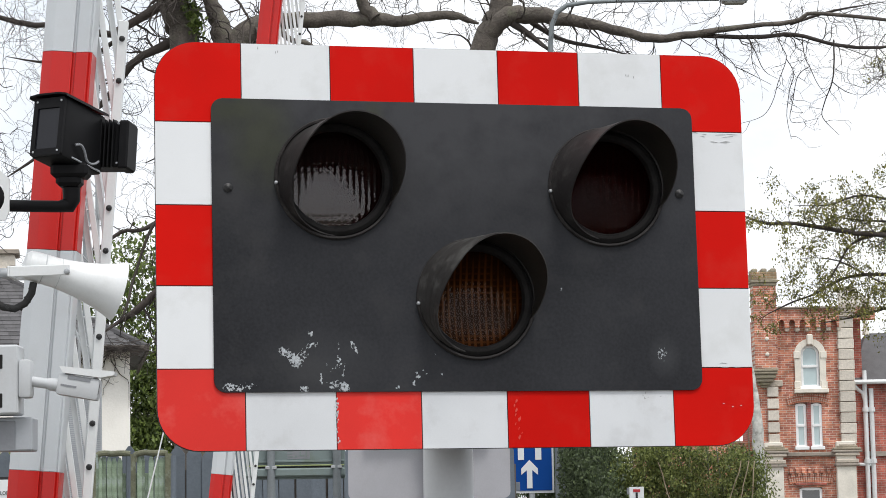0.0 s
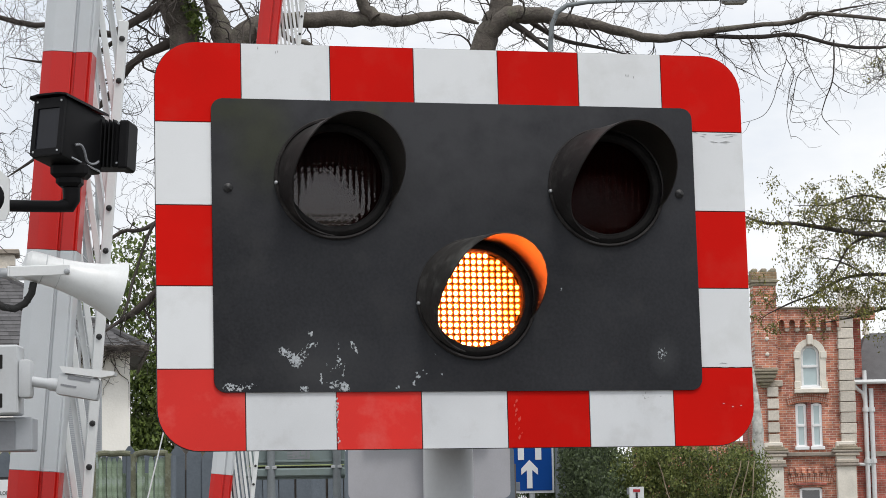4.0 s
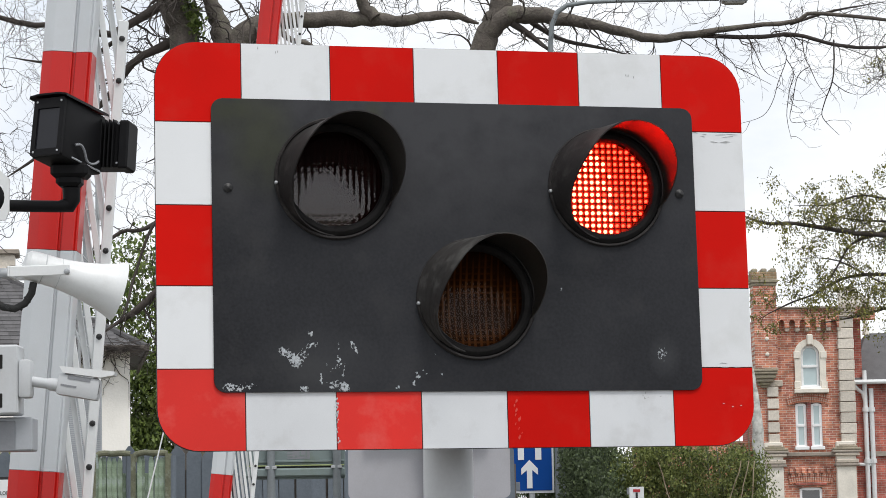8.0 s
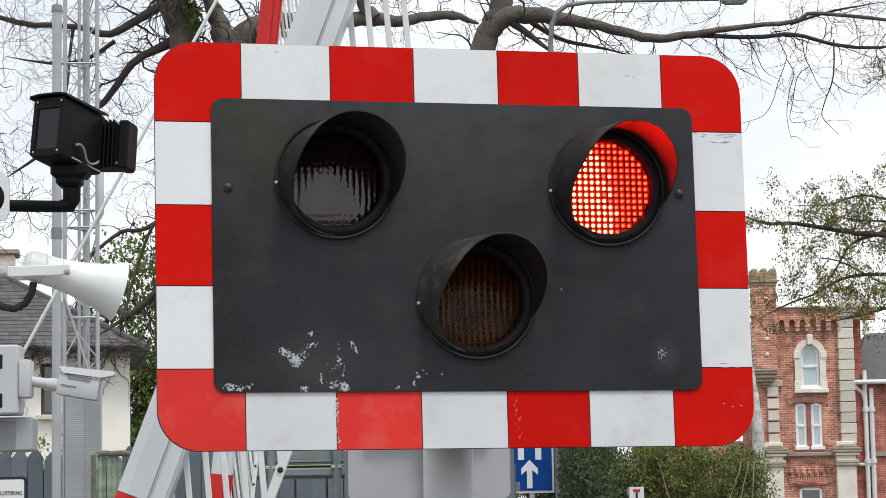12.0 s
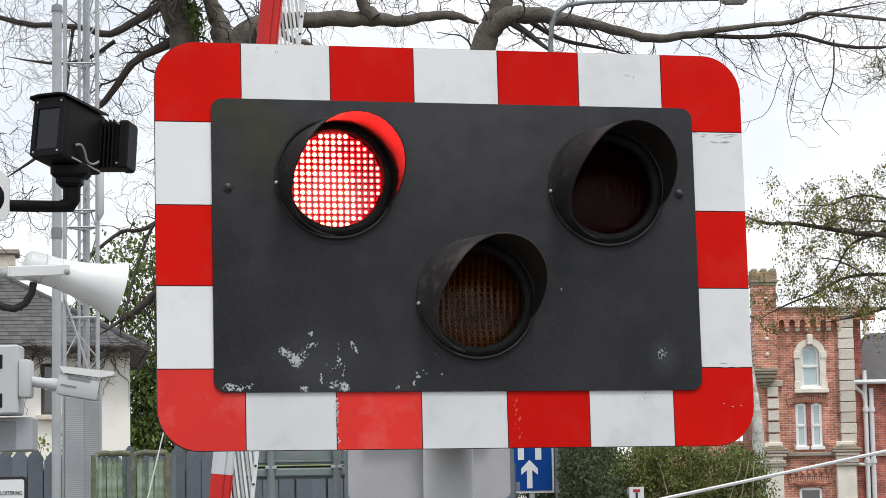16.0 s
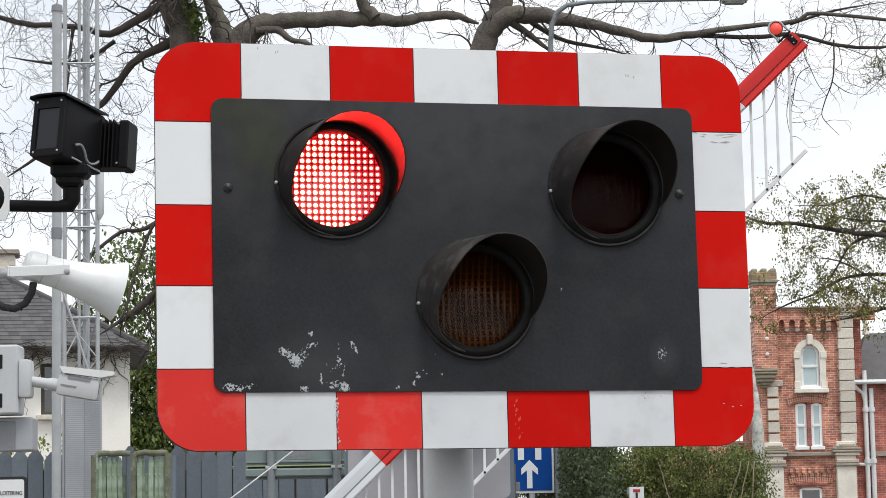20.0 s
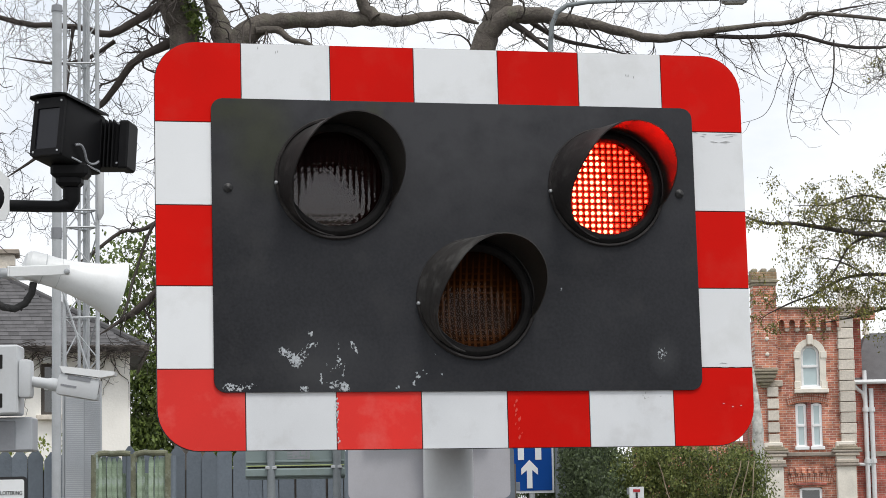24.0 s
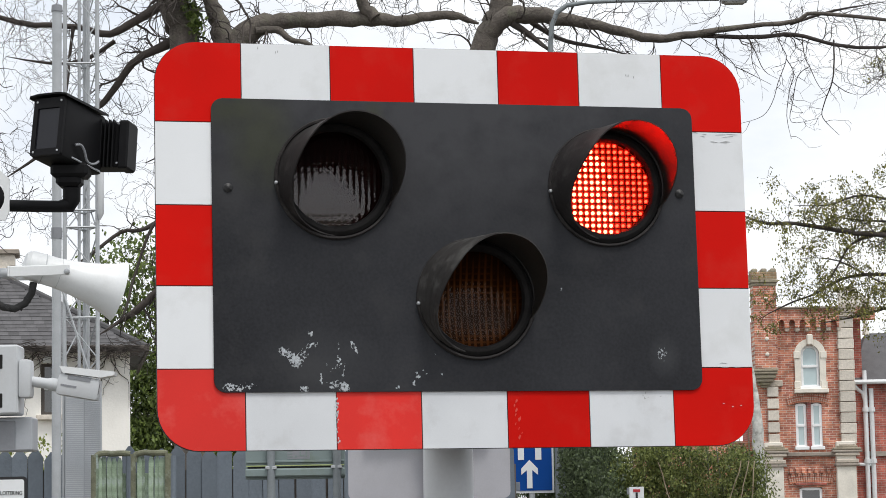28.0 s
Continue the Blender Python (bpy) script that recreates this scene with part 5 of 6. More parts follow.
        tube(bm, pts, [0.011 * (1 - 0.7 * i / len(pts)) for i in range(len(pts))], 4, caps=False)
    for k in range(110):
        x, z = rng.uniform(-2.9, 0.25), eave - 0.02 + rng.uniform(-0.1, 0.06)
        pts = [Vector((x, -ov - 0.07, z))]
        for i in range(6):
            pts.append(pts[-1] + Vector((rng.uniform(-0.2, 0.2), rng.uniform(-0.03, 0.02), rng.uniform(-0.07, 0.06))))
        tube(bm, pts, 0.006, 4, caps=False)
    tagged(part("creeper", bm, TWIG, h, "bare creeper stems on the wall"), kind="stuff")


make_house()


# ---- brick villa with a tower ----
def sash(parent, x0, x1, z0, z1, y, arched=False, dark=False):
    """A sash window in its opening."""
    n = 12
    rise_h = (x1 - x0) / 2 if arched else 0.06
    def outl(i):
        pts = [(x0 + i, z0 + i), (x1 - i, z0 + i), (x1 - i, z1 - rise_h)]
        cx, r = (x0 + x1) / 2, (x1 - x0) / 2 - i
        for k in range(1, n):
            a = math.pi * k / n
            pts.append((cx + r * math.cos(a), z1 - rise_h + (rise_h - i) * math.sin(a)))
        pts.append((x0 + i, z1 - rise_h))
        return pts
    w = part("window", outline_prism(bmesh.new(), outl(0.0), y - 0.03, y + 0.04, [outl(0.085)]), SASH_WHITE, parent, "white sash window", smooth=0)
    part("pane", outline_prism(bmesh.new(), outl(0.06), y, y + 0.01), GLASS_DARK if dark else GLASS, w, smooth=0)
    part("meeting_rail", box(bmesh.new(), ((x0 + x1) / 2, y - 0.02, (z0 + z1) / 2), (x1 - x0 - 0.08, 0.06, 0.085), 0.006), SASH_WHITE, w)
    part("sill", box(bmesh.new(), ((x0 + x1) / 2, y - 0.08, z0 - 0.02), (x1 - x0 + 0.10, 0.16, 0.11), 0.01), SASH_WHITE, w)
    return w, outl


def make_villa():
    g = rise(78)
    v = thing("brick_villa", pose(0, 78.0, g), "orange brick villa with stone quoins and battlemented tower", "house")
    arch = (11.42, 12.02, 6.50 - g, 7.86 - g)
    twin = ((11.20, 11.55, 4.58 - g, 5.99 - g), (11.70, 12.05, 4.58 - g, 5.99 - g))
    low = (11.25, 11.98, 1.4, 3.30 - g)
    holes = [[(a, c), (b, c), (b, d), (a, d)] for a, b, c, d in (*twin, low)]
    cx, r = (arch[0] + arch[1]) / 2, (arch[1] - arch[0]) / 2
    holes.append([(arch[0], arch[2]), (arch[1], arch[2])] + [(cx + r * math.cos(math.pi * k / 12), arch[3] - r + r * math.sin(math.pi * k / 12)) for k in range(13)])
    top = 8.72 - g
    part("tower_wall", outline_prism(bmesh.new(), [(10.0, 0), (13.12, 0), (13.12, top), (10.0, top)], 0, 0.4, holes), BRICK, v, "orange brick tower front", smooth=0)
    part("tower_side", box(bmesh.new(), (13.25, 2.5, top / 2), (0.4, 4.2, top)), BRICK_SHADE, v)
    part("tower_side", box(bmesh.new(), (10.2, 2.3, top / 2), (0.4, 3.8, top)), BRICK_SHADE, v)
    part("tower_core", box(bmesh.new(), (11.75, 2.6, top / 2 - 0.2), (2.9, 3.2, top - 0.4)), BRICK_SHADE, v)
    # parapet over a table of small corbelled arches
    part("parapet", box(bmesh.new(), (11.65, 0.02, 8.90 - g), (2.1, 0.5, 0.26), 0.01), BRICK, v)
    part("coping", box(bmesh.new(), (11.65, 0.0, 9.05 - g), (2.15, 0.62, 0.06), 0.015), STONE_DARK, v, "dark stone coping")
    arches = [(10.66, 8.42 - g), (10.66, 8.78 - g), (12.66, 8.78 - g), (12.66, 8.42 - g)]
    foot = []
    for i in range(6):
        ax = 12.50 - i * 0.335
        foot += [(ax + 0.09, 8.42 - g)] + [(ax + 0.09 * math.cos(math.pi * k / 6), 8.58 - g + 0.09 * math.sin(math.pi * k / 6)) for k in range(7)] + [(ax - 0.09, 8.42 - g)]
    part("corbel_table", outline_prism(bmesh.new(), arches + foot, -0.23, -0.005), BRICK, v, "brick arches under the parapet", smooth=0)
    for i in range(7):
        part("corbel", box(bmesh.new(), (10.66 + i * 0.335, -0.10, 8.36 - g), (0.15, 0.2, 0.14), 0.03), STONE_WORN, v, "stone corbel")
    # square turret at the corner: weathered cap with merlons, string of stone bosses, moulded corbel foot
    t = part("turret", box(bmesh.new(), (10.27, -0.1, 8.50 - g), (0.74, 0.74, 2.80), 0.02), BRICK, v, "square brick corner turret")
    for z, w, h, m in ((9.80, 0.80, 0.10, STONE_MOSSY), (9.90, 0.88, 0.10, STONE_MOSSY), (10.07, 0.82, 0.24, BRICK_MOSSY)):
        part("turret_cap", box(bmesh.new(), (10.27, -0.1, z - g), (w, w, h), 0.02), m, t, "mossy moulded cap")
    for x in (9.97, 10.27, 10.57):
        for y in (-0.40, 0.2):
            part("merlon", box(bmesh.new(), (x, y, 10.24 - g), (0.2, 0.2, 0.15), 0.04), STONE_MOSSY, t, "mossy merlon")
    for z in (9.33, 8.05, 7.55):
        part("turret_boss", lathe(bmesh.new(), [(0.0005, -0.05), (0.045, -0.04), (0.065, -0.015), (0.065, 0.0)], 12, pose(10.30, -0.465, z - g)), STONE_PALE, t, "small pale stone boss")
    for k, (z, w, h) in enumerate(((7.05, 0.84, 0.10), (6.96, 0.80, 0.09), (6.85, 0.70, 0.13), (6.73, 0.56, 0.12), (6.62, 0.40, 0.10), (6.54, 0.24, 0.08))):
        part("turret_corbel", box(bmesh.new(), (10.22, -0.12, z - g), (w, w * 0.9, h), 0.03), STONE_MOSSY, t, "moulded stone corbel")
    # stone piers of quoin blocks
    block = {}
    def quoins(x, w, z0, z1, mat, name):
        n = int((z1 - z0) / 0.335)
        for i in range(n):
            ww = w if i % 2 else w * 0.96
            key = (round(ww, 3), name)
            if key not in block:
                block[key] = finish(box(bmesh.new(), (0, 0, 0), (ww, 0.24, 0.318), 0.014), "quoin", mat, 0)
            piece("quoin", block[key], v, pose(x, -0.06, z0 + (i + 0.5) * (z1 - z0) / n))
    quoins(10.48, 0.36, 4.66 - g, 6.56 - g, STONE, "l")
    part("quoin_neck", box(bmesh.new(), (10.56, -0.04, 6.64 - g), (0.50, 0.2, 0.20), 0.02), STONE_WORN, v)
    quoins(12.87, 0.51, 4.66 - g, 8.72 - g, STONE, "r")
    for k in range(3):
        part("pier_top", box(bmesh.new(), (12.92, -0.03, 8.80 + 0.13 * k - g), (0.52 + 0.05 * k, 0.42 + 0.04 * k, 0.12), 0.02), STONE_WORN, v, "stepped stone pier top")
    part("pinnacle", box(bmesh.new(), (12.96, 0.0, 9.36 - g), (0.50, 0.46, 0.50), 0.05), STONE_PALE, v, "pale stone pinnacle")
    part("pinnacle_cap", box(bmesh.new(), (12.96, 0.0, 9.64 - g), (0.56, 0.52, 0.07), 0.025), STONE_WORN, v)
    for x, h in ((13.36, 0.44), (13.62, 0.32)):
        part("battlement", box(bmesh.new(), (x, 0.0, 9.03 + h / 2 - g), (0.21, 0.4, h), 0.03), STONE_PALE, v, "stone battlement")
    part("battlement_wall", box(bmesh.new(), (13.42, 0.06, 8.85 - g), (0.85, 0.4, 0.4), 0.01), BRICK, v)
    # lower stage: pale piers with moulded caps
    for x, w in ((10.44, 0.58), (12.74, 0.62)):
        part("pier", box(bmesh.new(), (x, -0.1, 2.0), (w, 0.34, 4.0), 0.02), STONE_PALE, v, "pale stone pier")
        for dz, ww, h, m in ((4.64, 0.70, 0.06, STONE_WORN), (4.58, 0.98, 0.07, STONE_MOSSY), (4.51, 1.34, 0.08, STONE_MOSSY), (4.43, 1.44, 0.07, STONE_DARK), (4.34, 1.16, 0.10, STONE_WORN), (4.12, 1.06, 0.12, STONE_WORN), (4.00, 1.14, 0.08, STONE_DARK)):
            part("pier_cap", box(bmesh.new(), (x + 0.03, -0.12, dz - g), (w * ww + 0.06, 0.26 + 0.16 * ww, h), 0.02), m, v, "moulded stone cap")
    part("ledge", box(bmesh.new(), (11.7, -0.06, 4.36 - g), (1.9, 0.2, 0.12), 0.015), STONE_DARK, v, "dark stone ledge")
    for i in range(8):
        part("dentil", box(bmesh.new(), (10.98 + i * 0.2, -0.05, 3.83 - g), (0.10, 0.14, 0.16), 0.01), BRICK, v)
    part("lintel", box(bmesh.new(), (11.62, -0.02, 3.42 - g), (1.0, 0.12, 0.08), 0.01), BRICK_SHADE, v)
    brick_head = finish(box(bmesh.new(), (0, 0, 0.14), (0.062, 0.07, 0.27), 0.004), "arch_brick", BRICK, 0)
    for i in range(19):
        piece("arch_brick", brick_head, v, pose(11.62 + (i - 9) * 0.072, -0.02, 3.47 - g - 0.0006 * (i - 9) ** 2, 0, (i - 9) * 1.1, 0))
    for i in range(19):
        piece("arch_brick", brick_head, v, pose(11.62 + (i - 9) * 0.068, -0.01, 6.03 - g - 0.0012 * (i - 9) ** 2, 0, (i - 9) * 1.6, 0))
    part("mullion", box(bmesh.new(), (11.625, -0.02, 5.28 - g), (0.13, 0.08, 1.44), 0.01), BRICK_PURPLE, v, "dark red brick mullion")
    # windows
    sash(v, *arch, 0.07, True)
    for q in twin:
        w, _ = sash(v, *q, 0.06)
        part("curtain", box(bmesh.new(), ((q[0] + q[1]) / 2, 0.16, q[2] + 0.5), (q[1] - q[0], 0.02, 0.9)), CURTAIN, w, "net curtain")
    sash(v, *low, 0.07, dark=True)
    # stone surround of the arched window
    ring = [(cx + (r + 0.20) * math.cos(math.pi * k / 14), arch[3] - r + (r + 0.20) * math.sin(math.pi * k / 14)) for k in range(15)]
    inner = [(cx + (r + 0.0) * math.cos(math.pi * k / 14), arch[3] - r + r * math.sin(math.pi * k / 14)) for k in range(15)]
    outl = ring + [(arch[0] - 0.20, arch[2] - 0.1)] + [(arch[0], arch[2] - 0.1)] + inner[::-1] + [(arch[1], arch[2] - 0.1), (arch[1] + 0.20, arch[2] - 0.1)]
    part("arch_surround", outline_prism(bmesh.new(), outl, -0.08, 0.06), STONE_PALE, v, "cream stone arch surround", smooth=0)
    for sx in (-1, 1):
        for k in (0, 4):
            part("arch_block", box(bmesh.new(), (cx + sx * (r + 0.13), -0.06, arch[2] + 0.08 + k * 0.24), (0.24 if k % 2 else 0.20, 0.10, 0.225), 0.012), STONE_PALE, v, "cream stone block")
    part("arch_key", box(bmesh.new(), (cx, -0.1, arch[3] + 0.17), (0.2, 0.16, 0.34), 0.03), STONE_PALE, v, "stone keystone")
    part("arch_sill", box(bmesh.new(), (cx, -0.08, arch[2] - 0.12), (1.1, 0.3, 0.14), 0.02), STONE_PALE, v, "stone sill")
    part("rear_wing_wall", box(bmesh.new(), (8.0, 1.2, (4.85 - g) / 2), (3.9, 0.4, 4.85 - g)), BRICK, v, "low brick rear wing")
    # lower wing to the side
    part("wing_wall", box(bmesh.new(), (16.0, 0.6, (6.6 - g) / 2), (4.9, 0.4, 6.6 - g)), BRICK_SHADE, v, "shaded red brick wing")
    part("wing_band", box(bmesh.new(), (16.0, 0.37, 4.35 - g), (4.9, 0.06, 0.16), 0.01), STONE_DARK, v)
    bm = bmesh.new()
    e = 6.68 - g
    vs = [bm.verts.new(q) for q in ((13.10, 0.2, e), (18.8, 0.2, e), (18.8, 6.0, e), (13.10, 6.0, e), (14.05, 2.9, e + 1.75), (18.0, 2.9, e + 1.75))]
    for f in ((0, 1, 5, 4), (1, 2, 5), (2, 3, 4, 5), (3, 0, 4), (3, 2, 1, 0)):
        bm.faces.new([vs[i] for i in f])
    part("wing_roof", bm, SLATE, v, "dark slate roof", smooth=0)
    part("gutter", tube(bmesh.new(), [(13.12, 0.12, e - 0.03), (18.8, 0.12, e - 0.03)], 0.075, 8), WHITE_PAINT, v, "white gutter")
    part("finial", tube(bmesh.new(), [(14.05, 2.9, e + 1.7), (14.05, 2.9, e + 2.25)], [0.12, 0.05], 8), STONE_PALE, v)
    for x, z1 in ((13.50, 7.03), (13.70, 6.45)):
        part("drainpipe", tube(bmesh.new(), [(x, 0.3, 0), (x, 0.3, z1 - g)], 0.078, 10), WHITE_PAINT, v, "white drainpipe")
        for z in (2.5, 4.05, 5.7):
            part("pipe_collar", tube(bmesh.new(), [(x, 0.3, z - g), (x, 0.3, z + 0.14 - g)], 0.11, 10), WHITE_PAINT, v)
    part("drainpipe", tube(bmesh.new(), [(13.14, 0.20, 6.66 - g), (13.18, 0.22, 6.50 - g), (13.42, 0.28, 6.30 - g), (13.49, 0.3, 6.05 - g)], 0.06, 8), WHITE_PAINT, v, "white swan-neck pipe")
    part("pipe_branch", tube(bmesh.new(), [(13.2, 0.3, 4.02 - g), (13.72, 0.3, 4.0 - g)], 0.055, 8), WHITE_PAINT, v)


make_villa()


# ---- trees and hedges ----
def leaf_material(name, dark, light):
    m = bpy.data.materials.new(name)
    m.use_nodes = True
    nt = m.node_tree
    b = nt.nodes["Principled BSDF"]
    b.inputs["Roughness"].default_value = 0.55
    geo = nt.nodes.new("ShaderNodeNewGeometry")
    ramp = nt.nodes.new("ShaderNodeValToRGB")
    ramp.color_ramp.elements[0].color, ramp.color_ramp.elements[1].color = (*dark, 1), (*light, 1)
    nt.links.new(geo.outputs["Random Per Island"], ramp.inputs[0])
    nt.links.new(ramp.outputs[0], b.inputs["Base Color"])
    tl = nt.nodes.new("ShaderNodeBsdfTranslucent")
    nt.links.new(ramp.outputs[0], tl.inputs[0])
    mix = nt.nodes.new("ShaderNodeMixShader")
    mix.inputs[0].default_value = 0.25
    nt.links.new(b.outputs[0], mix.inputs[1])
    nt.links.new(tl.outputs[0], mix.inputs[2])
    nt.links.new(mix.outputs[0], nt.nodes["Material Output"].inputs[0])
    return m


SPRING = leaf_material("spring_leaves", (0.075, 0.075, 0.022), (0.33, 0.32, 0.075))
FRESH = leaf_material("fresh_green_leaves", (0.04, 0.065, 0.014), (0.20, 0.27, 0.06))
IVY = leaf_material("dark_ivy_leaves", (0.022, 0.036, 0.016), (0.13, 0.175, 0.075))
HEDGE_GREEN = leaf_material("mixed_hedge_leaves", (0.04, 0.06, 0.016), (0.27, 0.31, 0.085))
PALE_STEM = material("pale_brown_stem", (0.34, 0.27, 0.19), 0.9, vary=0.25, scale=5, fine=30)


def leaves(name, parent, spots, size, mat, label, rng, flat=0.0):
    """One bent leaf of two quads at each spot, turned at random."""
    n = len(spots)
    base = np.array([[-0.5, 0, 0], [0, 0.28, 0.10], [0.5, 0, 0], [0, -0.28, 0.10], [0.0, 0.0, -0.04]])
    verts = np.zeros((n, 5, 3))
    for i, p in enumerate(spots):
        q = Euler((rng.uniform(0, 6.28), rng.uniform(0, 6.28), rng.uniform(0, 6.28))).to_matrix()
        s = size * rng.uniform(0.55, 1.35)
        verts[i] = base @ np.array(q).T * s + np.array(p)
    faces = []
    for i in range(n):
        k = 5 * i
        faces += [(k, k + 4, k + 1), (k + 4, k + 2, k + 1), (k, k + 3, k + 4), (k + 4, k + 3, k + 2)]
    me = bpy.data.meshes.new(name)
    me.from_pydata(verts.reshape(-1, 3).tolist(), [], faces)
    me.materials.append(mat)
    ob = new(name, me)
    ob.parent = parent
    return tagged(ob, label, kind="stuff")


def smooth_line(pts, steps=4):
    """Eases a coarse line of (x, y, z, radius) into a flowing one."""
    P = [Vector(p) for p in pts]
    out = []
    for i in range(len(P) - 1):
        a, b, c, d = P[max(i - 1, 0)], P[i], P[i + 1], P[min(i + 2, len(P) - 1)]
        for k in range(steps):
            t = k / steps
            out.append(0.5 * ((2 * b) + (c - a) * t + (2 * a - 5 * b + 4 * c - d) * t * t + (3 * b - a - 3 * c + d) * t ** 3))
    out.append(P[-1])
    return out


def limb(bm, flat, y, rng, depth=0.25, n=10, wobble=0.0):
    """A limb from (x, z, radius) stations at about the depth y; returns its stations for twigs."""
    dy, pts = 0.0, []
    for x, z, r in flat:
        pts.append((x, y + dy, z, r))
        dy += rng.uniform(-depth, depth)
    line = smooth_line([Vector(p) for p in pts])
    for p in line[1:-1]:
        p += Vector((rng.uniform(-0.16, 0.16) * p[3], 0, rng.uniform(-0.22, 0.22) * p[3], rng.uniform(-0.05, 0.08) * p[3]))
    for k, f in ((-1, 0.3), (-2, 0.5), (-3, 0.7), (-4, 0.85)):
        line[k][3] *= f
    tube(bm, [p.to_3d() for p in line], [max(0.003, p[3]) for p in line], n)
    return line


def sprout(bm, start, way, r, length, rng, level, droop, store, fork=0.55):
    """A crooked twig that forks as it goes."""
    seg = max(4, int(length / 0.065))
    curl = Vector((rng.gauss(0, 0.06), rng.gauss(0, 0.04), rng.gauss(0, 0.06)))
    p, d = Vector(start), Vector(way).normalized()
    pts, rad = [p.copy()], [r]
    for i in range(seg):
        d = (d + Vector((rng.gauss(0, 0.32), rng.gauss(0, 0.2), rng.gauss(0, 0.30) - droop)) + curl).normalized()
        curl = curl * 0.9 + Vector((rng.gauss(0, 0.045), 0, rng.gauss(0, 0.045)))
        p = p + d * (length / seg)
        pts.append(p.copy())
        rad.append(max(0.0019, r * (1 - 0.68 * (i + 1) / seg)))
        if level > 0 and rng.random() < fork * 0.76:
            side = Vector((rng.gauss(0, 1), rng.gauss(0, 0.7), rng.gauss(0, 1)))
            side = (side - d * side.dot(d)).normalized()
            sprout(bm, p, d * 0.85 + side * 0.75, rad[-1] * 0.7, length * rng.uniform(0.3, 0.62), rng, level - 1, droop, store, fork)
    tube(bm, pts, rad, 4 if r < 0.012 else 6, caps=False)
    store.append(pts)


def clothe(bm, line, rng, every, length, level, droop, store, r_share=0.32, up=0.0, fork=0.55):
    """Twigs along a limb."""
    for i in range(1, len(line)):
        a, b = line[i - 1], line[i]
        seg = (b.to_3d() - a.to_3d())
        m = seg.length / every
        for _ in range(int(m) + (rng.random() < m % 1)):
            t = rng.random()
            p = a.to_3d().lerp(b.to_3d(), t)
            d = seg.normalized()
            side = Vector((rng.gauss(0, 1), rng.gauss(0, 0.8), rng.gauss(0, 1) + up))
            side = (side - d * side.dot(d)).normalized()
            sprout(bm, p, d * 0.5 + side, max(0.0045, min(0.018, a[3] * r_share)), length * rng.uniform(0.5, 1.2), rng, level, droop, store, fork)


